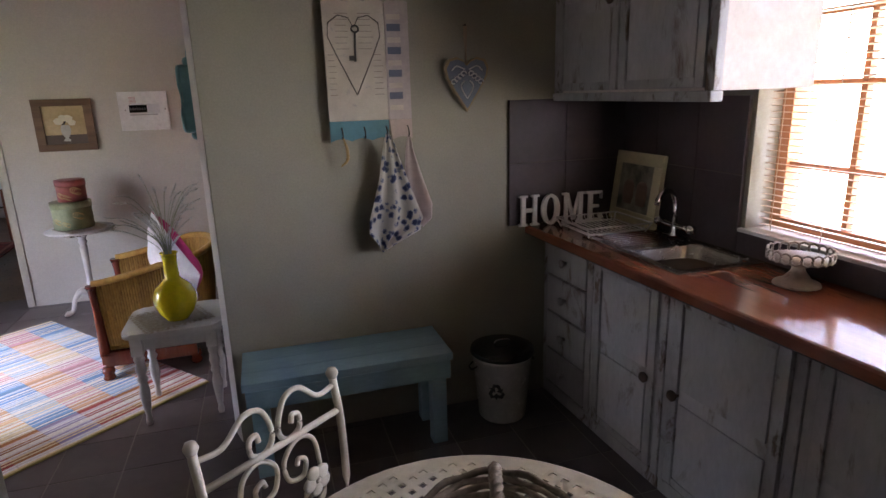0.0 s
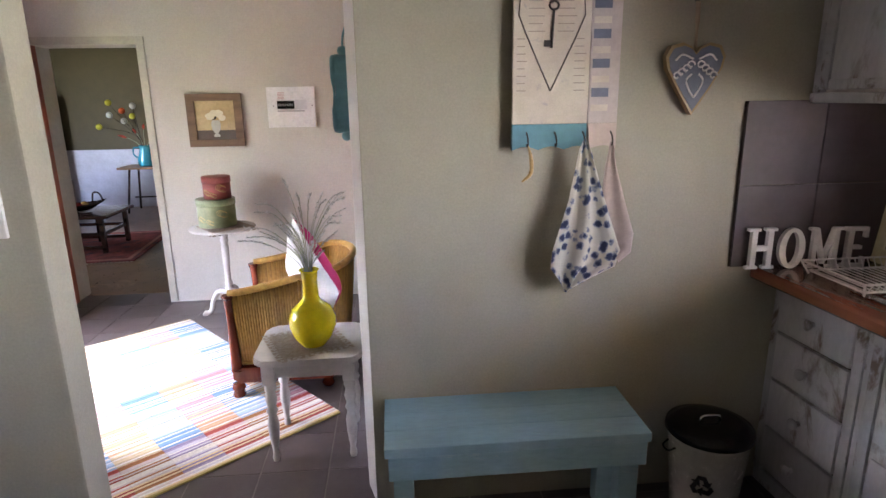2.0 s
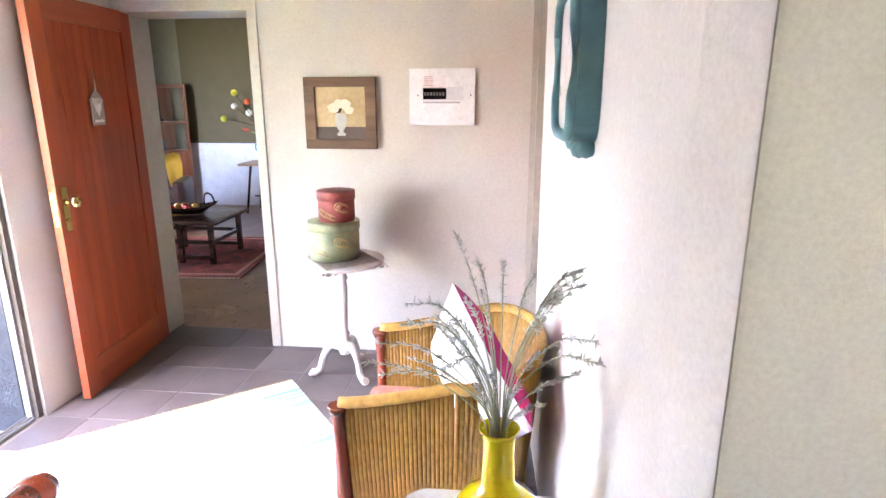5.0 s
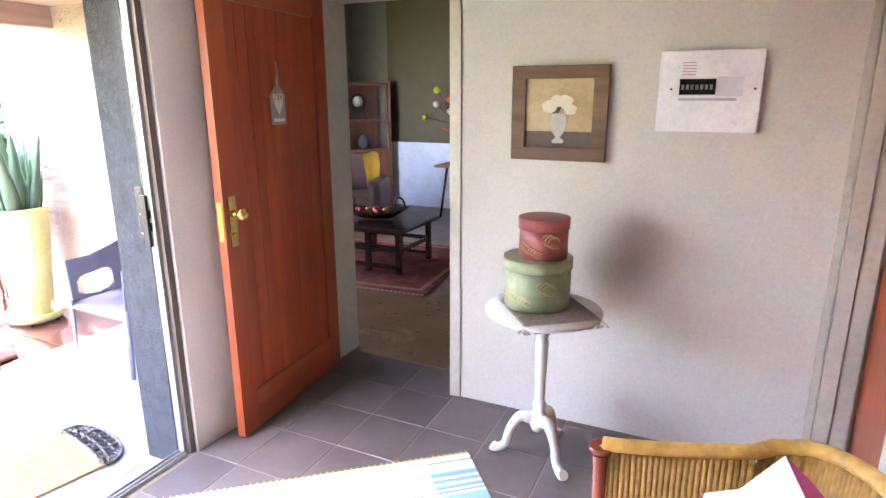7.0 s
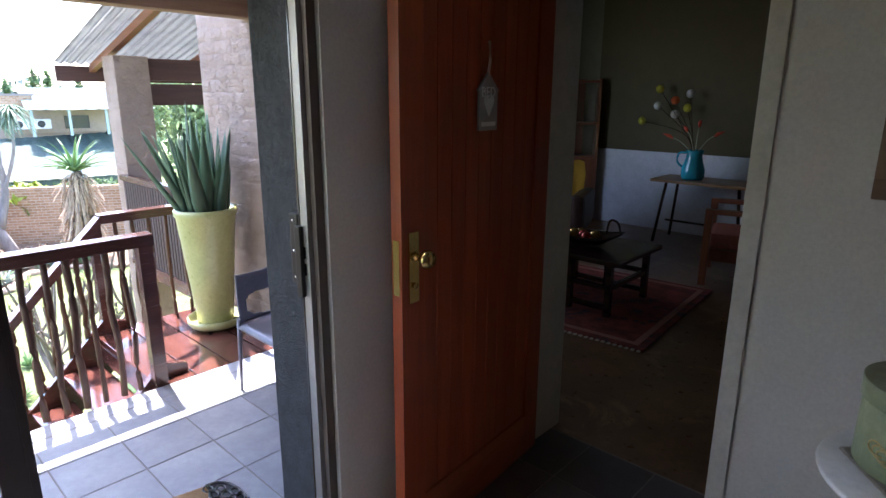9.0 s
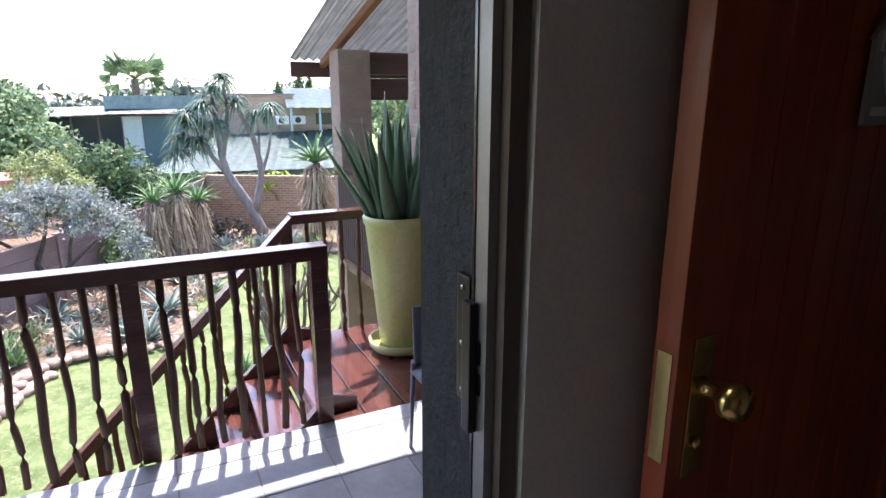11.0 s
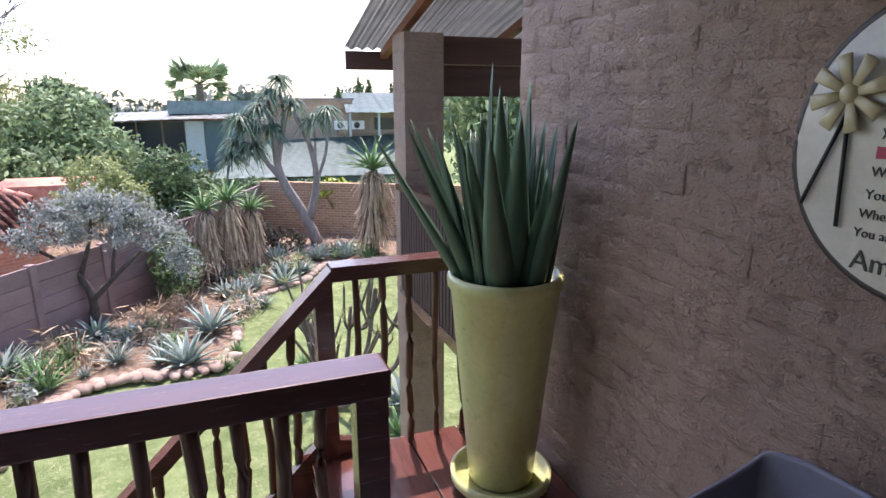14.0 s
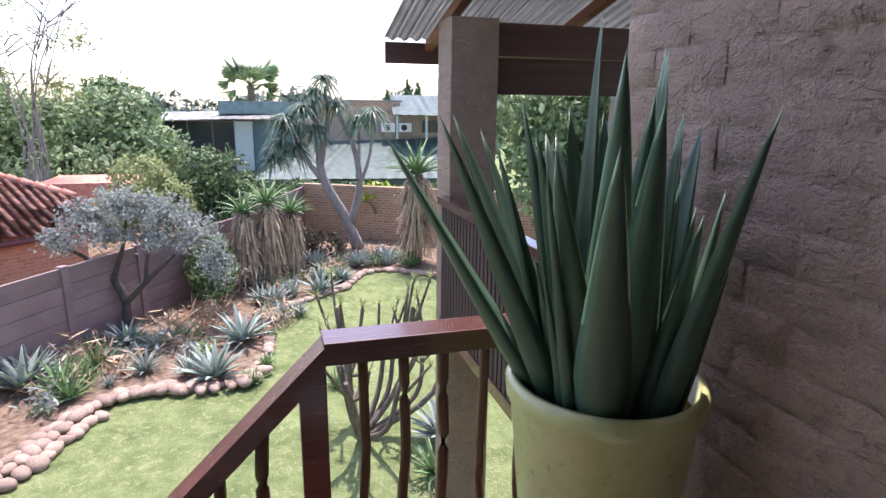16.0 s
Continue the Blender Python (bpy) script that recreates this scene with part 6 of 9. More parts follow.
lathe(bm, [(0, 0), (0.05, 0), (0.075, 0.08), (0.07, 0.13), (0.04, 0.16), (0.045, 0.18), (0, 0.185)], (0, 0, 0), 20)
part("body", bm, plain("blue_grey_glaze", (0.14, 0.18, 0.26), 0.2), jar)
sc = thing("lounge_chair", pose(-4.0, 9.6, 0, 0, 0, 20), "dark upholstered armchair with a yellow throw", "armchair")
bm = B()
box(bm, 0, 0, 0.30, 0.70, 0.70, 0.26, None, 0.06)
part("seat", bm, plain("brown_leather", (0.05, 0.025, 0.02), 0.4), sc)
bm = B()
box(bm, -0.05, 0.30, 0.62, 0.66, 0.18, 0.50, None, 0.07)
part("backrest", bm, plain("brown_leather_back", (0.05, 0.025, 0.02), 0.4), sc)
for sx in (-0.34, 0.34):
    bm = B()
    box(bm, sx, -0.02, 0.42, 0.14, 0.68, 0.36, None, 0.06)
    part("arm", bm, plain("brown_leather_arm", (0.05, 0.025, 0.02), 0.4), sc)
for sx in (-0.28, 0.28):
    for sy in (-0.28, 0.30):
        bm = B()
        lathe(bm, [(0, 0.001), (0.025, 0.001), (0.035, 0.17), (0, 0.17)], (sx, sy, 0), 10)
        part("foot", bm, DARKWOOD, sc)
bm = B()
cloth(bm, None, [(0.88, 0.10, 0.30), (0.75, 0.12, 0.32), (0.60, 0.14, 0.31), (0.48, 0.16, 0.30)], 8, 0.19, 0.02)
bmesh.ops.solidify(bm, geom=bm.faces[:], thickness=0.004)
part("throw", bm, plain("mustard_wool", (0.55, 0.32, 0.03), 0.9), sc, "mustard yellow throw")
jt = thing("side_table", pose(-2.85, 10.75, 0), "small wooden side table with splayed legs", "side table")
bm = B()
span(bm, -0.50, -0.25, 0.655, 0.50, 0.25, 0.685, 0.004)
part("tabletop", bm, wood("oak_top", (0.22, 0.11, 0.045), (0.34, 0.19, 0.09), "x", 0.4), jt)
for sx in (-1, 1):
    for sy in (-1, 1):
        bm = B()
        tube(bm, [(sx * 0.36, sy * 0.16, 0.654), (sx * 0.43, sy * 0.22, 0.012)], 0.016, 8)
        part("leg", bm, DARKWOOD, jt)
bm = B()
tube(bm, [(-0.40, 0, 0.22), (0.40, 0, 0.22)], 0.012, 8)
part("stretcher", bm, DARKWOOD, jt)
jug = thing("enamel_jug", pose(-3.0, 10.72, 0.686), "turquoise enamel jug on the side table", "jug")
bm = B()
lathe(bm, [(0, 0), (0.10, 0), (0.115, 0.03), (0.115, 0.10), (0.085, 0.20), (0.075, 0.26), (0.09, 0.30), (0.082, 0.30), (0.068, 0.25), (0, 0.24)], (0, 0, 0), 28)
part("body", bm, plain("turquoise_enamel", (0.02, 0.30, 0.42), 0.15), jug)
bm = B()
tube(bm, curve_pts([(-0.08, 0, 0.27), (-0.16, 0, 0.26), (-0.17, 0, 0.17), (-0.10, 0, 0.11)], 5), 0.011, 8)
part("handle", bm, plain("turquoise_enamel_handle", (0.02, 0.30, 0.42), 0.15), jug)
fl = thing("red_flower_stems", pose(-3.0, 10.72, 0.92), "orange-red heliconia stems in a jug", "flowers")
for dx, dz in ((-0.30, 0.20), (-0.12, 0.28), (0.02, 0.34), (0.22, 0.24)):
    bm = B()
    tube(bm, curve_pts([(0, 0, 0), (dx * 0.5, 0, dz * 0.7), (dx, 0, dz)], 4), 0.004, 5)
    stem = part("stem", bm, STEM, fl)
    bm = B()
    tube(bm, [(dx * 0.8, 0, dz * 0.88), (dx * 0.95, 0, dz), (dx * 1.2, 0.01, dz * 1.1)], [0.008, 0.02, 0.003], 6)
    part("bloom", bm, plain("heliconia_red", (0.55, 0.06, 0.02), 0.5), stem)
pom = thing("pompom_branches", pose(-3.45, 11.05, 0.0), "bare branches with yellow and white pompoms in a jug", "decoration")
for dx, z, c in ((-0.30, 1.25, 0), (-0.12, 1.60, 0), (-0.13, 1.42, 1), (0.06, 1.48, 2), (0.22, 1.55, 1), (0.20, 1.40, 0), (0.07, 1.33, 1)):
    bm = B()
    tube(bm, curve_pts([(0.45, -0.33, 0.93), (0.32 + dx * 0.2, -0.22, 1.15), (dx, 0, z)], 5), 0.003, 5)
    br = part("twig", bm, DARKWOOD, pom)
    bm = B()
    lathe(bm, [(0.045 * math.sin(math.pi * i / 8), -0.045 * math.cos(math.pi * i / 8)) for i in range(9)], (dx, 0, z), 12)
    part("pompom", bm, plain("pompom_felt", ((0.5, 0.48, 0.05), (0.6, 0.6, 0.58), (0.55, 0.1, 0.02))[c], 0.9), br)
rc = thing("red_armchair", pose(-2.15, 9.75, 0, 0, 0, -75), "red-brown wooden armchair with a rose cushion", "armchair")
for sx in (-0.30, 0.30):
    for sy in (-0.28, 0.28):
        bm = B()
        span(bm, sx - 0.03, sy - 0.03, 0.001, sx + 0.03, sy + 0.03, 0.62 if sy < 0 else 0.85, 0.006)
        part("post", bm, HUTCH, rc)
    bm = B()
    span(bm, sx - 0.035, -0.31, 0.60, sx + 0.035, 0.25, 0.64, 0.01)
    part("arm", bm, HUTCH, rc)
bm = B()
span(bm, -0.27, -0.27, 0.20, 0.27, 0.25, 0.30, 0.01)
part("seat_frame", bm, HUTCH, rc)
bm = B()
box(bm, 0, -0.02, 0.37, 0.52, 0.50, 0.13, None, 0.04)
part("seat_cushion", bm, plain("faded_rose_cloth", (0.36, 0.12, 0.08), 0.9), rc)
bm = B()
box(bm, 0, 0.22, 0.62, 0.52, 0.10, 0.42, Matrix.Rotation(radians(-8), 3, "X"), 0.04)
part("back_cushion", bm, plain("faded_rose_back", (0.36, 0.12, 0.08), 0.9), rc)
bm = B()
tube(bm, [(-4.8, 9.2, 2.35), (-2.4, 9.3, 3.55)], 0.08, 4)
tagged(part("roof_beam", bm, DARKWOOD), "dark sloping wooden roof beam", "beam", kind="structure")

# end of a second rattan seat, in the corner beside the passage
rs = thing("rattan_side_seat", pose(-0.835, 4.02, 0), "rattan seat end with carved red-brown wooden scroll post", "armchair")
CARVED = wood("carved_red_brown_wood", (0.10, 0.02, 0.012), (0.20, 0.05, 0.025), "z", 0.25, 12.0, coat=0.5)
bm = B()
tube(bm, curve_pts([(-0.02, 0, 0.14), (0.03, 0, 0.20), (0.035, 0, 0.26), (0.005, 0, 0.33), (0.02, 0, 0.40), (0.01, 0, 0.50), (-0.025, 0, 0.60), (-0.03, 0, 0.66)], 5), [0.038 + 0.008 * math.sin(i * 0.9) for i in range(36)], 10)
part("carved_post", bm, CARVED, rs)
bm = B()
tube(bm, [(-0.02, -0.06, 0.665), (-0.02, 0.06, 0.665)], 0.036, 14)
part("scroll", bm, CARVED, rs)
bm = B()
lathe(bm, [(0, 0.0), (0.028, 0.0), (0.032, 0.02), (0.020, 0.045), (0.034, 0.07), (0.036, 0.10), (0.025, 0.14), (0, 0.145)], (-0.02, 0, 0.0), 16)
part("foot", bm, CARVED, rs)
bm = B()
span(bm, -0.50, -0.03, 0.10, -0.05, 0.03, 0.17, 0.006)
part("side_rail", bm, CARVED, rs)
bm = B()
span(bm, -0.53, -0.03, 0.0, -0.47, 0.03, 0.62, 0.006)
part("back_post", bm, CARVED, rs)
bm = B()
tube(bm, [(-0.50, 0, 0.63), (-0.03, 0, 0.65)], 0.026, 10)
part("arm", bm, CARVED, rs)
for i in range(22):
    bm = B()
    tube(bm, [(-0.46 + i * 0.0195, 0, 0.172), (-0.46 + i * 0.0195, 0.004 * (i % 2), 0.40), (-0.46 + i * 0.0195, 0, 0.628)], 0.009, 6)
    part("rattan_cane", bm, surface("honey_cane", (0.42, 0.22, 0.06), (0.58, 0.34, 0.11), 20.0, 0.5, relief=0.2) if i == 0 else bpy.data.materials["honey_cane"], rs)


# ---- deck, stair and outside wall ----
YG = plain("pale_yellow_green_glaze", (0.46, 0.46, 0.20), 0.3, coat=0.15)
ALOE = surface("aloe_blue_green", (0.030, 0.070, 0.045), (0.065, 0.12, 0.075), 8.0, 0.45, (1, 1, 0.3), relief=0.15, vary=0.2)


def baluster(x, y, z0, z1, parent):
    """A slightly crooked varnished pole."""
    bm = B()
    r = random.uniform(0.013, 0.019)
    pts = [(x + random.uniform(-0.007, 0.007) * (0 < k < 5), y + random.uniform(-0.009, 0.009) * (0 < k < 5), z0 + (z1 - z0) * k / 5) for k in range(6)]
    tube(bm, curve_pts(pts, 3), r, 7)
    return part("baluster", bm, STICK_WOOD, parent)


random.seed(21)
ra = thing("deck_railing", pose(0, 0, 0), "dark varnished railing with crooked poles beside the deck", "railing")
bm = B()
span(bm, -4.045, 2.1, 0.735, -3.945, 5.665, 0.80, 0.006)
part("handrail", bm, RAIL_WOOD, ra)
for y in (5.625, 4.86, 3.6, 2.4):
    bm = B()
    span(bm, -4.03, y - 0.036, DECK - 0.002, -3.96, y + 0.036, 0.734, 0.004)
    part("post", bm, RAIL_WOOD, ra)
y = 5.52
while y > 2.2:
    if min(abs(y - q) for q in (5.625, 4.86, 3.6, 2.4)) > 0.06:
        baluster(-3.995, y, DECK - 0.002, 0.736, ra)
    y -= random.uniform(0.085, 0.105)

landing = thing("landing", pose(0, 0, 0), "glossy oxblood plank landing at the head of stairs", "landing", kind="structure")
edges = [5.60, 5.815, 6.03, 6.265, 6.512]
PLANK = wood("oxblood_plank_varnish", (0.065, 0.022, 0.017), (0.125, 0.045, 0.034), "x", 0.2, 10.0, 0.06, 0.6)
for a, b in zip(edges, edges[1:]):
    bm = B()
    span(bm, -5.06, a + 0.004, -0.125, -3.952, b - 0.004, DECK, 0.004)
    part("plank", bm, PLANK, landing)
bm = B()
span(bm, -5.06, 5.60, -0.24, -5.02, 6.51, -0.126)
span(bm, -3.99, 5.60, -0.24, -3.952, 6.51, -0.126)
span(bm, -5.02, 5.60, -0.24, -3.99, 5.64, -0.126)
part("bearer", bm, RAIL_WOOD, landing)

stairs = thing("stairs", pose(0, 0, 0), "steep varnished wooden stairs down to the garden", "stairs", kind="structure")
for i in range(14):
    bm = B()
    z, y1 = DECK - 0.2 * (i + 1), 5.60 - 0.2 * i
    span(bm, -4.98, y1 - 0.235, z - 0.035, -4.09, y1, z, 0.004)
    part("tread", bm, PLANK, stairs)
for x in (-5.02, -4.05):
    bm = B()
    slab(bm, [(5.80, -0.02), (5.66, 0.02), (2.60, -3.0), (2.98, -3.0), (5.80, -0.24)], 0.045, Matrix.Translation((x - 0.022, 0, 0)) @ Matrix(((0, 0, 1, 0), (1, 0, 0, 0), (0, 1, 0, 0), (0, 0, 0, 1))))
    part("stringer", bm, RAIL_WOOD, stairs)

rb = thing("stair_railing", pose(0, 0, 0), "dark varnished stair railing with a sloping handrail", "railing")
bm = B()
span(bm, -5.08, 5.72, 0.685, -4.98, 6.50, 0.745, 0.005)
part("handrail", bm, RAIL_WOOD, rb)
bm = B()
slab(bm, [(5.735, 0.745), (5.72, 0.66), (2.7, -2.36), (2.7, -2.27)], 0.09, Matrix.Translation((-5.075, 0, 0)) @ Matrix(((0, 0, 1, 0), (1, 0, 0, 0), (0, 1, 0, 0), (0, 0, 0, 1))))
part("sloping_handrail", bm, RAIL_WOOD, rb)
for y in (5.69, 4.55, 3.2):
    bm = B()
    top = 0.66 if y > 5.6 else 0.70 - (5.735 - y)
    span(bm, -5.065, y - 0.035, (-0.10 if y > 5.6 else y - 5.85 - 0.1), -4.995, y + 0.035, top, 0.004)
    part("post", bm, RAIL_WOOD, rb)
for y in (5.82, 5.93, 6.04, 6.16, 6.28, 6.40):
    baluster(-5.03, y, -0.10, 0.69, rb)
y = 5.56
while y > 2.9:
    if min(abs(y - q) for q in (4.55, 3.2)) > 0.06:
        baluster(-5.03, y, y - 5.68, 0.68 - (5.735 - y), rb)
    y -= random.uniform(0.09, 0.12)

# potted aloe
pot = thing("plant_pot", pose(-4.60, 6.265, DECK), "tall tapered pale yellow-green glazed pot on a saucer", "plant pot")
bm = B()
lathe(bm, [(0, 0.02), (0.17, 0.02), (0.19, 0.045), (0.192, 0.08), (0.178, 0.08), (0.172, 0.05), (0, 0.045)], (0, 0, 0), 40)
part("saucer", bm, YG, pot)
bm = B()
lathe(bm, [(0, 0.048), (0.116, 0.048), (0.122, 0.06), (0.158, 0.45), (0.192, 0.80), (0.203, 0.812), (0.206, 0.845), (0.198, 0.86), (0.186, 0.858), (0.180, 0.80), (0, 0.79)], (0, 0, 0), 48)
part("body", bm, YG, pot)
bm = B()
tube(bm, [(0.118 * -0.55, 0.118 * -0.84, 0.06), (0.160 * -0.55, 0.160 * -0.84, 0.45), (0.194 * -0.55, 0.194 * -0.84, 0.80)], 0.003, 5)
part("glaze_seam", bm, YG, pot)
bm = B()
lathe(bm, [(0, 0.802), (0.178, 0.802), (0.10, 0.815), (0, 0.82)], (0, 0, 0), 24)
part("soil", bm, SOIL, pot)
for a in range(4):
    bm = B()
    t = radians(45 + 90 * a)
    lathe(bm, [(0, 0.0), (0.014, 0.002), (0.016, 0.010), (0.014, 0.018), (0, 0.0195)], (0.13 * math.cos(t), 0.13 * math.sin(t), 0), 10)
    part("caster", bm, BLACK, pot)


def fleshy_leaf(bm, base, way, length, width, bend, segs=9, tip=0.35, thick=0.28):
    """One channelled succulent leaf: a crescent section that narrows to a long point."""
    way = Vector(way).normalized()
    side = way.cross(Vector((0, 0, 1)))
    side = side.normalized() if side.length > 0.05 else Vector((1, 0, 0))
    out = side.cross(way).normalized()
    rows = []
    p = Vector(base)
    d = way.copy()
    for i in range(segs + 1):
        t = i / segs
        w = width * (0.75 + 0.5 * t if t < 0.25 else 0.875 * (1 - (t - 0.25) / 0.75) ** (1.0 - tip * 0.5)) * (1 if t < 1 else 0.02)
        o = side.cross(d).normalized()
        rows.append([bm.verts.new(p + side * (w * 0.5 * c) + o * (w * k)) for c, k in ((-1, 0.20), (-0.55, -0.04), (0, -thick * 0.5), (0.55, -0.04), (1, 0.20), (0.5, 0.12), (0, 0.05), (-0.5, 0.12))])
        p = p + d * (length / segs)
        d = (d + Vector(bend) * (1 / segs)).normalized()
    for a, b in zip(rows, rows[1:]):
        for k in range(8):
            bm.faces.new((a[k], a[(k + 1) % 8], b[(k + 1) % 8], b[k])).smooth = True
    bm.faces.new(rows[0][::-1])
    bm.faces.new(rows[-1])


aloe = thing("potted_aloe", pose(-4.60, 6.265, DECK + 0.80), "tall blue-green aloe with upright pointed leaves in pot", "aloe")
random.seed(8)
for i in range(31):
    a = i * 2.39996 + random.uniform(-0.2, 0.2)
    ring = 0.02 + 0.125 * math.sqrt((i + 0.5) / 31)
    lean = 0.06 + 0.50 * (i / 31) + random.uniform(-0.10, 0.10)
    L = random.uniform(0.46, 0.70) if i > 6 else random.uniform(0.60, 0.80)
    if math.sin(a) > 0.3:
        lean, L = lean * 0.4, L * 0.9
    bm = B()
    fleshy_leaf(bm, (ring * math.cos(a), ring * math.sin(a), 0.0), (lean * math.cos(a), lean * math.sin(a), 1), L, random.uniform(0.095, 0.135), (0.10 * math.cos(a) * random.uniform(-1, 1), 0.10 * math.sin(a) * random.uniform(-0.4, 1) if math.sin(a) < 0.3 else -0.05, 0.05))
    part("leaf", bm, ALOE, aloe)
for i in range(12):
    a = random.uniform(0, 6.28)
    bm = B()
    rr = random.uniform(0.09, 0.165)
    up = Vector((0.28 * math.cos(a), 0.28 * math.sin(a) if math.sin(a) < 0 else 0.05, 1))
    fleshy_leaf(bm, (rr * math.cos(a), min(rr * math.sin(a), 0.13), 0.0), up, random.uniform(0.28, 0.55), random.uniform(0.025, 0.045), (0, 0, 0.1))
    part("offset_leaf", bm, ALOE, aloe)

# moulded plastic armchair
SHELL = plain("lilac_grey_plastic", (0.17, 0.165, 0.205), 0.34)
pc = thing("plastic_armchair", pose(-3.33, 6.12, DECK), "moulded lilac-grey plastic armchair against the brick wall", "chair")
NU, NV = 120, 36


def shell(u, v):
    """u 0..1 round from one arm's front over the back to the other; v 0 seat level .. 1 rim"""
    k = abs(u - 0.5) * 2
    sg = -1 if u < 0.5 else 1
    if k > 0.45:
        f = (k - 0.45) / 0.55
        x, y, top = sg * 0.25, 0.20 - f * 0.40, 0.74 - 0.075 * min(1, f * 1.6) ** 0.7
    else:
        f = k / 0.45
        x, y, top = sg * 0.25 * math.sin(f * math.pi / 2) ** 0.8, 0.20 + 0.05 * math.cos(f * math.pi / 2), 0.765 - 0.03 * f ** 3
    z = 0.40 + (top - 0.40) * v
    flare = 1 + 0.06 * (v - 0.6)
    return Vector((x * flare, y * (1 + 0.05 * v) if y > 0 else y, z))


bm = B()
g = [[bm.verts.new(shell(i / NU, j / NV)) for j in range(NV + 1)] for i in range(NU + 1)]
for i in range(NU):
    for j in range(NV):
        k = abs((i + 0.5) / NU - 0.5) * 2
        if abs((k - 0.775) / 0.165) ** 2.6 + abs((j / NV - 0.33) / 0.25) ** 2.6 < 1:
            continue
        bm.faces.new((g[i][j], g[i + 1][j], g[i + 1][j + 1], g[i][j + 1])).smooth = True
bmesh.ops.recalc_face_normals(bm, faces=bm.faces)
bmesh.ops.solidify(bm, geom=bm.faces[:], thickness=0.009)
part("shell", bm, SHELL, pc)
bm = B()
n = 12
g = [[bm.verts.new(((i / n - 0.5) * 0.485, -0.22 + 0.45 * j / n, 0.41 - 0.02 * math.sin(math.pi * j / n) * math.sin(math.pi * i / n) - (0.03 * (1 - j / 2) ** 2 if j < 2 else 0))) for j in range(n + 1)] for i in range(n + 1)]
for i in range(n):
    for j in range(n):
        bm.faces.new((g[i][j], g[i + 1][j], g[i + 1][j + 1], g[i][j + 1])).smooth = True
bmesh.ops.recalc_face_normals(bm, faces=bm.faces)
bmesh.ops.solidify(bm, geom=bm.faces[:], thickness=0.012)
part("seat", bm, SHELL, pc)
for sx in (-1, 1):
    for sy, top in ((-0.20, 0.42), (0.20, 0.42)):
        bm = B()
        tube(bm, [(sx * 0.243, sy, top), (sx * 0.25, sy * 1.08, 0.001)], [0.022, 0.014], 8, 0.6)
        part("leg", bm, SHELL, pc)

# round painted board on the brick wall
SX, SZ, SR = -3.445, 1.275, 0.268
sign = thing("round_sign", pose(SX, 6.497, SZ), "round cream wall board with hand-lettered prayer and windmill flower", "sign")
bm = B()
lathe(bm, [(0, 0), (SR, 0), (SR, 0.02), (SR - 0.004, 0.022), (0, 0.022)], (0, 0, 0), 72, Matrix.Rotation(radians(90), 3, "X"))
part("disc", bm, plain("cream_board_paint", (0.50, 0.47, 0.40), 0.35), sign)
bm = B()
tube(bm, [(SR * math.cos(t), -0.011, SR * math.sin(t)) for t in (2 * math.pi * i / 72 for i in range(73))], 0.012, 6)
part("rim", bm, plain("black_iron", (0.03, 0.025, 0.022), 0.5), sign)
FACE = Matrix.Translation((0, -0.0235, 0)) @ Matrix.Rotation(radians(90), 4, "X")
PINK = plain("crimson_brush_paint", (0.36, 0.03, 0.06), 0.6)
bars = [(-0.095, 0.105, 0.265, 0.050), (0.045, 0.058, 0.11, 0.030), (-0.105, -0.022, 0.10, 0.026), (-0.06, -0.058, 0.145, 0.028), (-0.01, -0.100, 0.125, 0.028), (-0.03, -0.136, 0.10, 0.028), (-0.035, -0.172, 0.105, 0.028)]
for x, z, w, h in bars:
    bm = B()
    outline = [(x + w * i / 10, z + random.uniform(0, 0.003)) for i in range(11)] + [(x + w * (1 - i / 10) + (0.006 if i == 0 else 0), z + h - random.uniform(0, 0.004)) for i in range(11)]
    slab(bm, outline, 0.001, Matrix.Translation((0, -0.0222, 0)) @ Matrix.Rotation(radians(90), 4, "X"))
    part("brush_stroke", bm, PINK, sign)
for text, x, z, size, mat in (("Heavenly Father", -0.085, 0.118, 0.029, plain("pink_white_chalk", (0.75, 0.6, 0.68), 0.6)), ("when I am", -0.085, 0.066, 0.024, INK), ("you give me the", -0.10, 0.022, 0.024, INK),
                              ("to go on.", 0.008, -0.018, 0.022, INK), ("When", -0.108, -0.052, 0.022, INK), ("You give me", -0.112, -0.094, 0.022, INK), ("When I am", -0.118, -0.130, 0.021, INK), ("You are my", -0.122, -0.166, 0.021, INK), ("Amen", -0.12, -0.228, 0.046, INK)):
    lettering(sign, text, size * 1.17, Matrix.Translation((x, 0, z)) @ FACE, mat)
hub = (-0.165, -0.034, 0.095)
for k in range(8):
    bm = B()
    t = 2 * math.pi * k / 8 + 0.25
    c, s = math.cos(t), math.sin(t)
    tube(bm, [(hub[0] + c * 0.018, hub[1], hub[2] + s * 0.018), (hub[0] + c * 0.072, hub[1] - 0.004, hub[2] + s * 0.072)], [0.009, 0.016], 8, 0.35, (0, 1, 0))
    part("windmill_petal", bm, plain("cream_tin", (0.48, 0.42, 0.26), 0.4), sign)
bm = B()
lathe(bm, [(0, -0.012), (0.016, -0.012), (0.02, 0.0), (0.012, 0.010), (0, 0.012)], hub, 16, Matrix.Rotation(radians(90), 3, "X"))
part("windmill_hub", bm, plain("cream_tin_hub", (0.48, 0.42, 0.26), 0.4), sign)
for x1, z1 in ((-0.235, -0.12), (-0.155, -0.155)):
    bm = B()
    tube(bm, [(hub[0], -0.028, hub[2] - 0.03), (x1, -0.028, z1)], 0.004, 6)
    part("windmill_stem", bm, INK, sign)

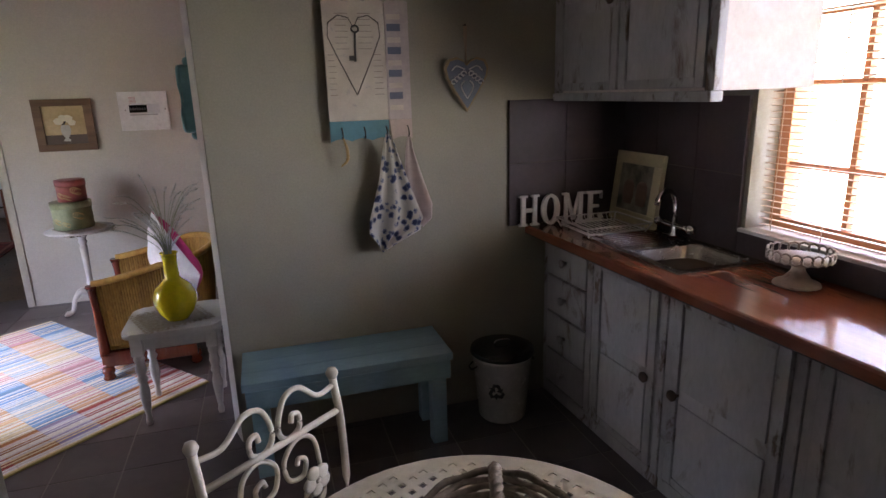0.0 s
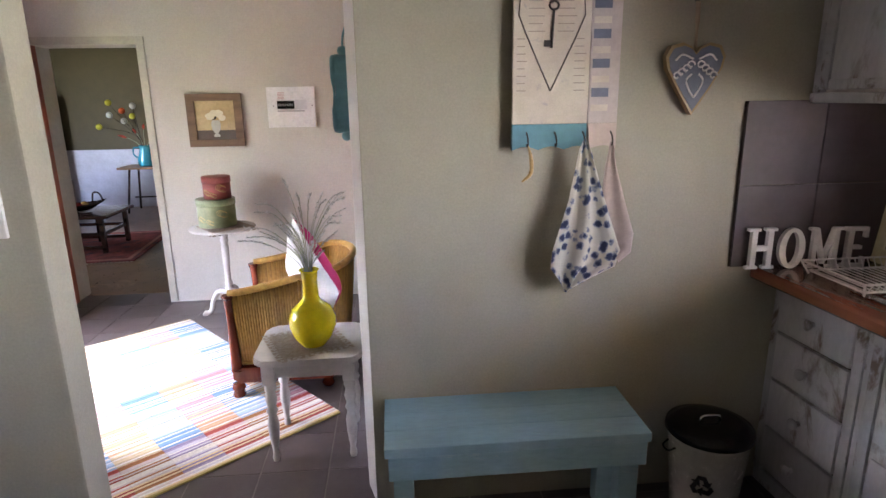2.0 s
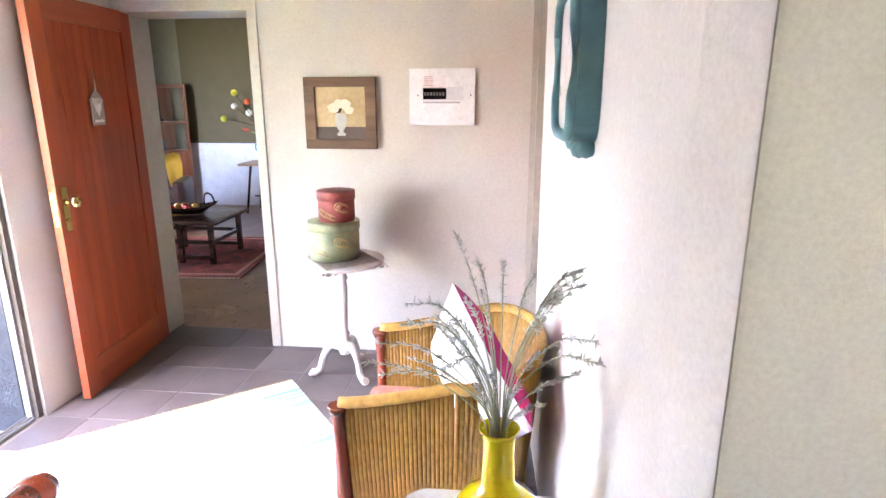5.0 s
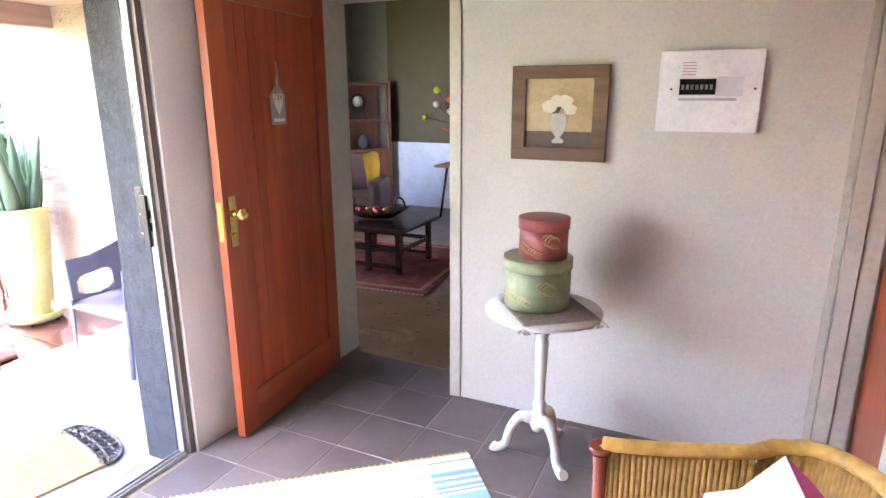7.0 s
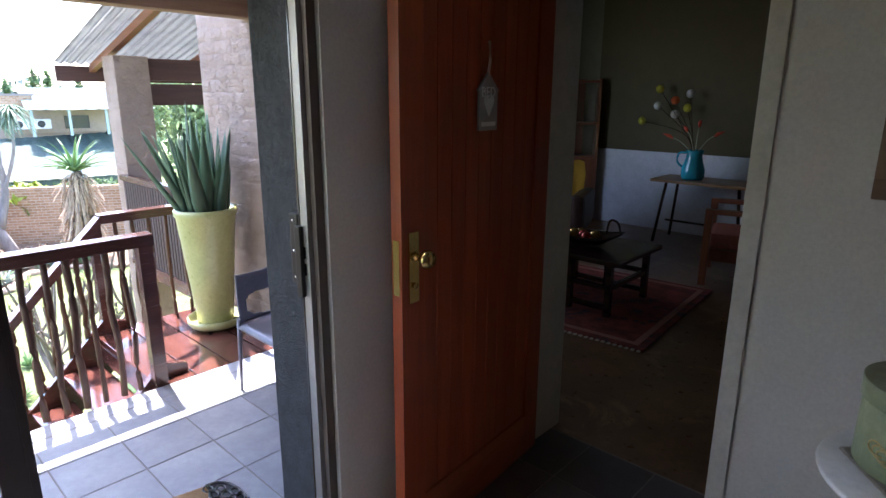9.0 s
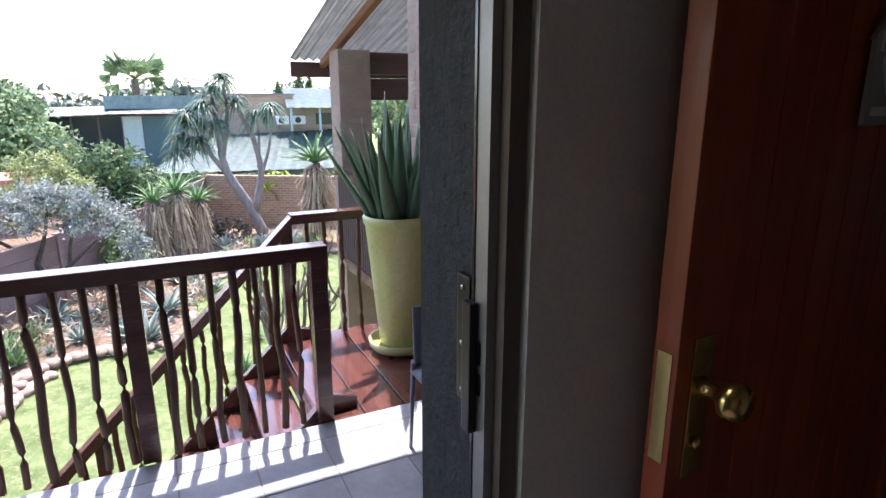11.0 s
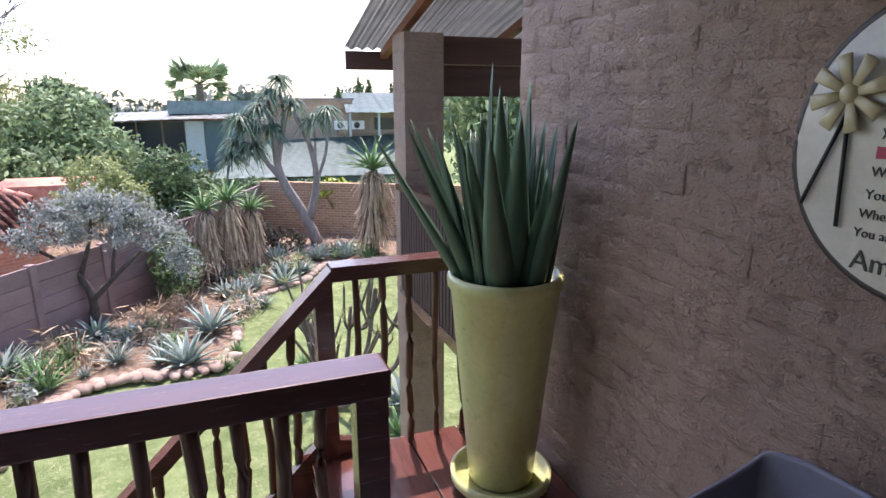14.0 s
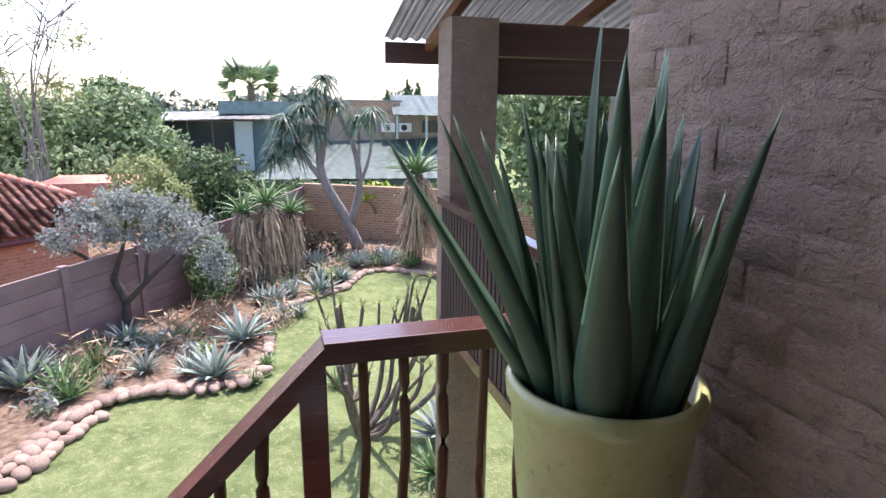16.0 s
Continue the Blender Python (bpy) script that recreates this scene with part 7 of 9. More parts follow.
# roof over the deck's edge, beam
bm = B()
span(bm, -4.36, 1.4, 1.98, -4.24, 6.51, 2.12, 0.006)
tagged(part("roof_beam", bm, wood("weathered_pink_beam", (0.26, 0.16, 0.12), (0.36, 0.24, 0.18), "y", 0.7)), "weathered pinkish timber roof beam above the railing", "beam", kind="structure")

# neighbouring balcony: column, corrugated roof, beams and slatted railing
bm = B()
span(bm, -8.18, 6.90, -3.0, -7.83, 7.26, 1.93, 0.006)
column = structure("column", bm, PINK_BRICK, "salmon painted brick column of the next balcony", "column")
TIN = surface("galvanised_corrugated_sheet", (0.34, 0.35, 0.34), (0.48, 0.49, 0.47), 3.0, 0.45, relief=0.05, metal=0.3)
bm = B()
n = 132
a, b = [], []
for i in range(n + 1):
    y = 6.62 + 3.6 * i / n
    w = 0.016 * math.sin(i * 2 * math.pi / 4)
    a.append(bm.verts.new((-8.98, y, 1.875 + w)))
    b.append(bm.verts.new((-5.02, y, 2.86 + w)))
for i in range(n):
    bm.faces.new((a[i], a[i + 1], b[i + 1], b[i])).smooth = True
bmesh.ops.solidify(bm, geom=bm.faces[:], thickness=0.003)
tagged(part("corrugated_roof", bm, TIN), "grey corrugated iron roof sheet of the next balcony", "roof", kind="structure")
BEAM = wood("dark_red_beam_paint", (0.055, 0.022, 0.02), (0.10, 0.045, 0.038), "y", 0.5)
ORANGE_BEAM = wood("red_brown_rafter_paint", (0.16, 0.055, 0.03), (0.26, 0.10, 0.055), "x", 0.5)
bm = B()
span(bm, -8.97, 6.63, 1.67, -8.93, 10.1, 1.85, 0.004)
tagged(part("fascia_board", bm, BEAM), "dark red fascia board under the roof edge", "beam", kind="structure")
bm = B()
span(bm, -8.04, 7.265, 1.40, -7.98, 10.1, 1.64, 0.004)
tagged(part("cross_beam", bm, BEAM), "dark stained lower cross beam beside the column", "beam", kind="structure")
bm = B()
span(bm, -8.10, 7.265, 1.68, -7.96, 10.1, 1.92, 0.004)
tagged(part("cross_beam", bm, BEAM), "dark stained upper cross beam beside the column", "beam", kind="structure")
for y in (7.02, 8.1, 9.2):
    bm = B()
    slab(bm, [(-8.92, 1.78), (-5.03, 2.75), (-5.03, 2.84), (-8.92, 1.86)], 0.07, Matrix.Translation((0, y + 0.035, 0)) @ Matrix.Rotation(radians(90), 4, "X"))
    tagged(part("rafter", bm, ORANGE_BEAM), "sloping red-brown roof rafter", "rafter", "balcony rafters", kind="structure")
rcg = thing("slatted_railing", pose(0, 0, 0), "dark red slatted balcony railing beside the column", "railing")
bm = B()
span(bm, -7.82, 6.80, 0.60, -5.06, 6.88, 0.66, 0.004)
part("top_rail", bm, RAIL_WOOD, rcg)
bm = B()
span(bm, -7.82, 6.82, -0.36, -5.06, 6.86, -0.30, 0.004)
part("bottom_rail", bm, RAIL_WOOD, rcg)
bm = B()
span(bm, -0.024, -0.010, -0.30, 0.024, 0.010, 0.60)
# slat wood darkened: the balcony roof's shade is put into its colour
sm = mesh_of("slat", bm, wood("slat_wood_in_roof_shade", (0.028, 0.012, 0.010), (0.055, 0.024, 0.019), "z", 0.65))
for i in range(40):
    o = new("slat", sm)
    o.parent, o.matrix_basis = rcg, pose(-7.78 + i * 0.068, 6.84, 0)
bm = B()
span(bm, -7.80, 6.90, -0.50, -5.01, 9.8, -0.37)
tagged(part("balcony_floor", bm, DECK_WOOD), "dark plank floor of the next balcony", "floor", kind="structure")


# ---- garden ----
G = -3.0
GREYLEAF = surface("silver_grey_foliage", (0.11, 0.13, 0.11), (0.44, 0.47, 0.44), 6.0, 0.6, relief=0, vary=0.45, spec=0.3)
GREENLEAF = surface("fresh_green_foliage", (0.085, 0.14, 0.06), (0.33, 0.43, 0.22), 5.0, 0.55, relief=0, vary=0.45, spec=0.3)
DEEPLEAF = surface("deep_green_foliage", (0.035, 0.07, 0.028), (0.17, 0.25, 0.11), 5.0, 0.5, relief=0, vary=0.45, spec=0.3)
OLIVELEAF = surface("yellow_olive_foliage", (0.20, 0.24, 0.09), (0.36, 0.40, 0.18), 5.0, 0.6, relief=0, vary=0.4, spec=0.3)
STRAP = surface("strap_leaf_green", (0.08, 0.13, 0.085), (0.18, 0.26, 0.18), 5.0, 0.5, relief=0, vary=0.35)
AGAVE_BLUE = surface("blue_agave_skin", (0.16, 0.205, 0.175), (0.29, 0.35, 0.30), 6.0, 0.55, relief=0.1, vary=0.25)
AGAVE_GREEN = surface("green_agave_skin", (0.085, 0.17, 0.0595), (0.187, 0.306, 0.119), 6.0, 0.5, relief=0.1, vary=0.25)
BARK = surface("grey_brown_bark", (0.09, 0.07, 0.055), (0.19, 0.155, 0.125), 12.0, 0.9, (1, 1, 0.3), 40.0, 0.8, 0.02)
DARKBARK = surface("dark_tree_bark", (0.045, 0.036, 0.03), (0.10, 0.08, 0.065), 12.0, 0.9, (1, 1, 0.3), 40.0, 0.8, 0.02)
PALEBARK = surface("pale_smooth_bark", (0.20, 0.175, 0.16), (0.33, 0.29, 0.27), 9.0, 0.85, (1, 1, 0.3), 40.0, 0.5, 0.02)
STRAW = surface("dry_straw_leaf", (0.30, 0.20, 0.125), (0.52, 0.39, 0.27), 8.0, 0.9, relief=0, vary=0.4)
STONE = surface("river_stone", (0.22, 0.14, 0.10), (0.42, 0.31, 0.25), 7.0, 0.8, fine=30.0, relief=0.3, depth=0.02, vary=0.3)



def leafy(m, share=0.35):
    """Lets light through thin leaves."""
    nt = m.node_tree
    b = nt.nodes["Principled BSDF"]
    tr = nt.nodes.new("ShaderNodeBsdfTranslucent")
    nt.links.new(b.inputs["Base Color"].links[0].from_socket, tr.inputs["Color"])
    mx = nt.nodes.new("ShaderNodeMixShader")
    mx.inputs[0].default_value = share
    nt.links.new(b.outputs[0], mx.inputs[1])
    nt.links.new(tr.outputs[0], mx.inputs[2])
    nt.links.new(mx.outputs[0], nt.nodes["Material Output"].inputs["Surface"])


for m in (GREYLEAF, GREENLEAF, DEEPLEAF, OLIVELEAF, STRAP):
    leafy(m)

bm = B()
BED = [(-9.3, 1.2), (-11.0, 2.25), (-11.9, 2.6), (-12.55, 3.0), (-12.8, 3.7), (-12.6, 4.5), (-12.8, 5.0), (-13.8, 5.35), (-15.2, 5.35), (-16.0, 5.6), (-16.8, 6.6), (-17.3, 7.2), (-18.3, 7.75), (-18.4, 8.6), (-17.7, 9.5), (-16.8, 11.0), (-16.0, 13.0)]
edge_line = curve_pts([(x, y, 0) for x, y in BED], 8)
slab(bm, [(p.x, p.y) for p in edge_line] + [(-30, 14), (-30, -8), (-9.3, -8)], 0.012, Matrix.Translation((0, 0, G + 0.001)))
tagged(part("flower_bed", bm, SOIL), "dry reddish soil bed along the garden wall", "ground", kind="structure")

edging = thing("stone_edging", pose(0, 0, G), "row of rounded river stones edging the flower bed", "stone edging")
random.seed(3)
stones = []
for k in range(6):
    bm = B()
    bmesh.ops.create_icosphere(bm, subdivisions=2, radius=1)
    for v in bm.verts:
        v.co *= 1 + 0.22 * noise.noise(v.co * 1.3 + Vector((k * 7, 0, 0)))
    for f in bm.faces:
        f.smooth = True
    stones.append(mesh_of("stone", bm, STONE))
dist = 0.0
for p, q in zip(edge_line, edge_line[1:]):
    dist += (q - p).length
    while dist > 0.17:
        dist -= 0.17
        for row in range(3 if p.x > -12.4 and p.y < 3.0 else (2 if p.x > -13 else 1)):
            nrm = Vector((-(q - p).y, (q - p).x, 0)).normalized()
            o = new("stone", random.choice(stones))
            s = random.uniform(0.075, 0.125)
            o.parent = edging
            o.matrix_basis = Matrix.Translation(p - nrm * (row * 0.19 + random.uniform(-0.03, 0.03)) + Vector((0, 0, s * 0.45 + (0.05 if row == 1 else 0)))) @ Euler((0, 0, random.uniform(0, 6.3))).to_matrix().to_4x4() @ Matrix.Diagonal((s * 1.35, s, s * 0.75, 1))


def scatter(name, blobs, count, size, material, parent, aspect=2.2, shell=0.55, droop=0.0, gap=0.32):
    """A crown: many small separate leaves spread through blobs (x, y, z, rx, ry, rz), thinned by noise so that the outline is uneven."""
    rng = np.random.RandomState(int(abs(sum(b[0] * 13 + b[1] * 7 for b in blobs)) * 10) % 9973)
    vol = np.array([b[3] * b[4] * b[5] for b in blobs]) ** 0.75
    vol /= vol.sum()
    V, F = [], []
    for b, share in zip(blobs, vol):
        n = int(count * share)
        d = rng.normal(size=(n, 3))
        d /= np.linalg.norm(d, axis=1)[:, None]
        r = (shell + (1 - shell) * rng.rand(n)) * (1 + 0.12 * rng.normal(size=n))
        c = np.array(b[:3]) + d * r[:, None] * np.array(b[3:6])
        for i in range(n):
            if noise.noise(Vector(c[i]) * (1.6 / max(b[3:6]) + 0.5)) < -gap + 0.25 * rng.rand():
                continue
            a = rng.normal(size=3)
            a[2] -= droop
            a /= np.linalg.norm(a)
            w = np.cross(a, d[i] + 0.4 * rng.normal(size=3))
            w /= np.linalg.norm(w) + 1e-6
            s = size * (0.6 + 0.8 * rng.rand())
            k = len(V)
            V += [tuple(c[i] - a * s), tuple(c[i] + w * s / aspect), tuple(c[i] + a * s), tuple(c[i] - w * s / aspect)]
            F.append((k, k + 1, k + 2, k + 3))
    me = bpy.data.meshes.new(name)
    me.from_pydata(V, [], F)
    me.materials.append(material)
    o = new(name, me)
    o.parent = parent
    return tagged(o, kind="stuff")


def limbs(parent, lines, material, segs=8):
    """Trunk and branches: lines of (points, base radius, tip radius)."""
    for k, (pts, r0, r1) in enumerate(lines):
        bm = B()
        c = curve_pts(pts, 5)
        tube(bm, c, [r0 + (r1 - r0) * i / (len(c) - 1) for i in range(len(c))], segs)
        part("trunk" if k == 0 else "branch", bm, material, parent)


def rosette(name, label, n, material, upright, width, group):
    r = thing(name, pose(0, 0, -50), label, "succulent", group)
    for i in range(n):
        a = i * 2.39996
        f = i / n
        lean = upright + (1.5 - upright) * f
        bm = B()
        fleshy_leaf(bm, (0.03 * math.cos(a), 0.03 * math.sin(a), 0.03), (math.cos(a) * lean, math.sin(a) * lean, 1.15 - 0.55 * f), random.uniform(0.42, 0.55), width, (0.25 * math.cos(a), 0.25 * math.sin(a), -0.25), 6)
        part("leaf", bm, material, r)
    return r


def place(proto, spots, sink=0.0):
    """Copies of a plant at (x, y, width)."""
    for i, (x, y, w) in enumerate(spots):
        m = pose(x, y, G - sink, random.uniform(-6, 6), random.uniform(-6, 6), random.uniform(0, 360)) @ Matrix.Scale(w, 4)
        if i == 0:
            proto.matrix_basis = m
        else:
            copy_thing(proto, pose(x, y, G - sink, 0, 0, random.uniform(0, 360)) @ Matrix.Scale(w / proto.scale[0], 4))


def bed_spots(n, w0, w1):
    """Free spots strewn over the bed between the stones and the wall."""
    out = []
    while len(out) < n:
        p = random.choice(edge_line)
        if p.y > 9.5 or p.x > -11.2:
            continue
        f = random.uniform(0.25, 0.85)
        out.append((p.x - 2.6 * f, p.y - 0.9 * f if p.y < 5 else p.y + 0.3 * f, random.uniform(w0, w1)))
    return out


random.seed(17)
place(rosette("agave", "broad blue-green agave rosette in the flower bed", 26, AGAVE_BLUE, 0.35, 0.11, "agaves in the bed"),
      [(-13.3, 1.75, 1.35), (-12.95, 4.55, 1.35), (-14.4, 4.9, 1.35), (-17.0, 6.55, 1.15), (-16.6, 5.25, 0.9), (-19.1, 7.7, 1.1), (-10.9, 1.9, 0.9), (-10.3, 7.6, 1.2), (-19.2, 6.6, 1.3), (-18.0, 5.0, 1.3)] + bed_spots(9, 0.7, 1.2))
place(rosette("blue_succulent", "spiky blue-grey succulent clump in the bed", 34, AGAVE_BLUE, 0.15, 0.055, "blue succulents"),
      [(-13.5, 3.45, 0.95), (-13.2, 4.15, 0.9), (-13.1, 3.0, 0.45), (-15.6, 6.0, 0.8), (-16.9, 5.9, 0.9), (-19.0, 8.5, 0.9), (-19.6, 7.2, 0.9)] + bed_spots(10, 0.5, 0.9))
place(rosette("green_aloe", "fresh green aloe clump in the flower bed", 28, AGAVE_GREEN, 0.2, 0.075, "green aloes"),
      [(-13.05, 2.35, 1.15), (-12.75, 2.55, 0.9), (-12.6, 5.15, 0.6), (-13.2, 5.35, 0.6), (-18.7, 9.1, 0.9), (-9.6, 7.3, 0.9), (-10.9, 6.0, 0.7), (-12.2, 6.4, 0.6), (-10.2, 1.2, 1.0)] + bed_spots(8, 0.5, 0.9))

# dry wispy undergrowth
dry = thing("dry_undergrowth", pose(0, 0, 0), "tangle of dry straw-coloured stems in the bed", "undergrowth", kind="stuff")
scatter("dry_stems", [(-15.2, 3.6, G + 0.25, 0.7, 0.6, 0.3), (-15.5, 4.3, G + 0.3, 0.6, 0.6, 0.35), (-14.0, 2.4, G + 0.3, 0.5, 0.4, 0.4), (-17.6, 4.6, G + 0.4, 0.8, 0.7, 0.5), (-18.6, 5.4, G + 0.4, 0.9, 0.7, 0.5)] + [(x, y, G + 0.15, 0.4 * w, 0.4 * w, 0.25 * w) for x, y, w in bed_spots(22, 0.6, 1.3)], 3200, 0.14, STRAW, dry, 9.0, 0.2)

low = thing("ground_cover", pose(0, 0, 0), "low green and grey leafy clumps between the succulents", "ground cover", kind="stuff")
scatter("low_leaves", [(x, y, G + 0.12, 0.3 * w, 0.3 * w, 0.24 * w) for x, y, w in bed_spots(26, 0.6, 1.4)], 3000, 0.06, GREENLEAF, low, 3.0, 0.2)
scatter("low_leaves", [(x, y, G + 0.12, 0.3 * w, 0.3 * w, 0.24 * w) for x, y, w in bed_spots(22, 0.6, 1.4)], 2600, 0.06, GREYLEAF, low, 3.0, 0.2)

# silver-leaved tree
T = Vector((-15.5, 2.75, G))
tree = thing("tree", pose(0, 0, 0), "small silver-leaved tree with forked dark trunk", "tree")
limbs(tree, [([T, T + Vector((0.05, 0.05, 0.7)), T + Vector((-0.1, -0.25, 1.3))], 0.10, 0.06), ([T + Vector((0.05, 0.05, 0.6)), T + Vector((0.1, 0.5, 1.05)), T + Vector((0, 1.0, 1.5))], 0.07, 0.03),
             ([T + Vector((-0.1, -0.2, 1.2)), T + Vector((-0.1, -0.7, 1.6)), T + Vector((0, -1.1, 1.8))], 0.05, 0.02), ([T + Vector((-0.05, -0.1, 1.1)), T + Vector((-0.1, 0.1, 1.7)), T + Vector((-0.1, 0.2, 2.2))], 0.05, 0.02),
             ([T + Vector((0.08, 0.45, 1.0)), T + Vector((0.2, 0.55, 1.5)), T + Vector((0.3, 0.7, 1.9))], 0.04, 0.02)], DARKBARK)
scatter("crown", [(-15.6, 1.85, -1.15, 0.6, 0.45, 0.30), (-15.7, 2.3, -0.75, 0.7, 0.55, 0.38), (-15.5, 2.95, -0.52, 0.75, 0.6, 0.42), (-15.4, 3.6, -0.7, 0.75, 0.6, 0.42), (-15.4, 4.15, -1.1, 0.65, 0.5, 0.45), (-15.5, 4.5, -1.75, 0.5, 0.4, 0.55), (-15.3, 2.6, -1.05, 0.6, 0.5, 0.25), (-15.2, 3.4, -1.1, 0.6, 0.5, 0.28)], 17000, 0.042, GREYLEAF, tree, 2.6, 0.2, gap=0.16)

# dragon tree with tufts of strap leaves
D = Vector((-21.2, 7.75, G))
dt = thing("dragon_tree", pose(0, 0, 0), "tall pale-barked dragon tree with drooping leaf tufts", "tree")
tops = [D + Vector(o) for o in ((-0.2, -0.9, 4.6), (-0.1, -0.55, 5.0), (0.1, -0.25, 4.3), (0.0, -1.5, 3.7), (-0.3, -1.9, 3.2), (0.2, 0.35, 3.9), (0.1, -1.2, 4.2), (0.1, -0.9, 3.6), (0.3, 0.75, 4.1), (0.2, -1.75, 3.9), (0.1, -1.45, 3.1), (-0.3, -2.05, 2.75))]
limbs(dt, [([D + Vector((0, 0.3, 0)), D + Vector((0, -0.1, 1.0)), D + Vector((0, -0.7, 2.2)), D + Vector((-0.1, -0.8, 3.4)), tops[0] - Vector((0, 0, 0.2))], 0.19, 0.06),
           ([D + Vector((0, 0.1, 0.8)), D + Vector((0.1, 0.35, 2.0)), D + Vector((0.1, 0.2, 3.1)), tops[2] - Vector((0, 0, 0.2))], 0.13, 0.05), ([D + Vector((0, -0.7, 2.1)), D + Vector((0, -1.2, 2.8)), tops[3] - Vector((0, 0, 0.2))], 0.09, 0.04),
           ([D + Vector((0, -0.75, 2.6)), D + Vector((-0.1, -0.5, 3.8)), tops[1] - Vector((0, 0, 0.2))], 0.09, 0.04), ([D + Vector((0, -1.1, 2.7)), D + Vector((-0.1, -1.6, 2.9)), tops[4] - Vector((0, 0, 0.2))], 0.06, 0.03), ([D + Vector((0.1, 0.3, 2.2)), tops[5] - Vector((0, 0, 0.9)), tops[5] - Vector((0, 0, 0.2))], 0.06, 0.03),
           ([D + Vector((0.1, 0.3, 1.8)), tops[8] - Vector((0, 0.1, 1.2)), tops[8] - Vector((0, 0, 0.2))], 0.06, 0.03)], PALEBARK)


def tuft(name, parent, c, n, length, material, droop, up=0.5):
    bm = B()
    for i in range(n):
        a, e = random.uniform(0, 6.28), random.uniform(-0.2, 1.0) * up
        d = Vector((math.cos(a), math.sin(a), e * 1.6)).normalized()
        L = length * random.uniform(0.7, 1.1)
        s = d.cross(Vector((0, 0, 1))).normalized() * 0.022 * (length / 0.6)
        pts = [c + d * L * t - Vector((0, 0, droop * L * t * t)) for t in (0, 0.4, 0.75, 1.0)]
        rows = [(bm.verts.new(p - s * w), bm.verts.new(p + s * w)) for p, w in zip(pts, (0.8, 1.0, 0.7, 0.05))]
        for (a1, a2), (b1, b2) in zip(rows, rows[1:]):
            bm.faces.new((a1, a2, b2, b1))
    return part(name, bm, material, parent, kind="stuff")


for t in tops:
    tuft("leaf_tuft", dt, t, 105, 0.75, STRAP, 0.85, 1.0)


# tree aloes with dry skirts
def tree_aloe(x, y, h, w, label):
    t = thing("tree_aloe", pose(0, 0, 0), label, "aloe", "tree aloes")
    b = Vector((x, y, G))
    limbs(t, [([b, b + Vector((0.05, 0.03, h * 0.5)), b + Vector((0, 0.06, h))], 0.13, 0.10)], BARK)
    bm = B()
    for i in range(520):
        a, z = random.uniform(0, 6.28), random.uniform(0.30, 1.0) * h
        p = b + Vector((0.11 * math.cos(a), 0.11 * math.sin(a), z))
        L = random.uniform(0.3, 0.75)
        o = Vector((math.cos(a), math.sin(a), 0))
        s = o.cross(Vector((0, 0, 1))) * 0.014
        pts = [p, p + o * 0.13 * w - Vector((0, 0, 0.1)), p + o * random.uniform(0.08, 0.30) * w - Vector((0, 0, L))]
        rows = [(bm.verts.new(q - s), bm.verts.new(q + s)) for q in pts]
        for (a1, a2), (b1, b2) in zip(rows, rows[1:]):
            bm.faces.new((a1, a2, b2, b1))
    part("dry_skirt", bm, STRAW, t, "hanging dry straw-coloured leaves", kind="stuff")
    for i in range(34):
        a = i * 2.39996
        f = i / 34
        bm = B()
        fleshy_leaf(bm, b + Vector((0.04 * math.cos(a), 0.04 * math.sin(a), h)), (math.cos(a) * (0.25 + 1.3 * f), math.sin(a) * (0.25 + 1.3 * f), 1.0 - 0.5 * f), 0.62 * w, 0.068 * w, (0.35 * math.cos(a), 0.35 * math.sin(a), -0.7), 6)
        part("leaf", bm, AGAVE_GREEN, t)
    return t


tree_aloe(-19.0, 9.35, 2.5, 1.85, "tall single-stemmed aloe with dry leaf skirt")
tree_aloe(-18.3, 5.45, 1.95, 1.3, "tree aloe with a shaggy skirt of dead leaves")
tree_aloe(-18.0, 4.9, 1.8, 1.15, "slim tree aloe with spreading green leaves")
tree_aloe(-18.9, 6.0, 1.6, 1.1, "short tree aloe with a dense dry skirt")

# branching candelabra shrub under the stair
cs = thing("candelabra_shrub", pose(0, 0, 0), "branching succulent shrub with leaf tufts beside the stairs", "shrub")
random.seed(29)
base = Vector((-10.6, 6.55, G))
for k in range(11):
    a = random.uniform(0, 6.28)
    far_out = random.uniform(0.4, 1.1)
    e = base + Vector((far_out * math.cos(a), far_out * math.sin(a), random.uniform(0.9, 1.8)))
    m1 = base + Vector(((e - base).x * 0.8, (e - base).y * 0.8, (e - base).z * 0.4)) + Vector((random.uniform(-0.15, 0.15), random.uniform(-0.15, 0.15), 0))
    limbs(cs, [([base, m1, e], 0.045, 0.028)], BARK, 6)
    for q in range(3):
        f = e + Vector((random.uniform(-0.35, 0.35), random.uniform(-0.35, 0.35), random.uniform(0.15, 0.45)))
        limbs(cs, [([m1 + (e - m1) * 0.6, (m1 + f) / 2 + Vector((0, 0, 0.1)), f], 0.026, 0.017)], BARK, 5)
        tuft("leaf_tuft", cs, f, 22, 0.15, OLIVELEAF, 0.1, 1.6)

# shrubs behind the wall and far trees
def shrub(name, label, blobs, count, size, material, trunk=None, aspect=2.2, **more):
    s = thing(name, pose(0, 0, 0), label, "tree" if "tree" in name else "shrub")
    if trunk:
        limbs(s, trunk, BARK, 7)
    scatter("crown", blobs, count, size, material, s, aspect, **more)
    return s


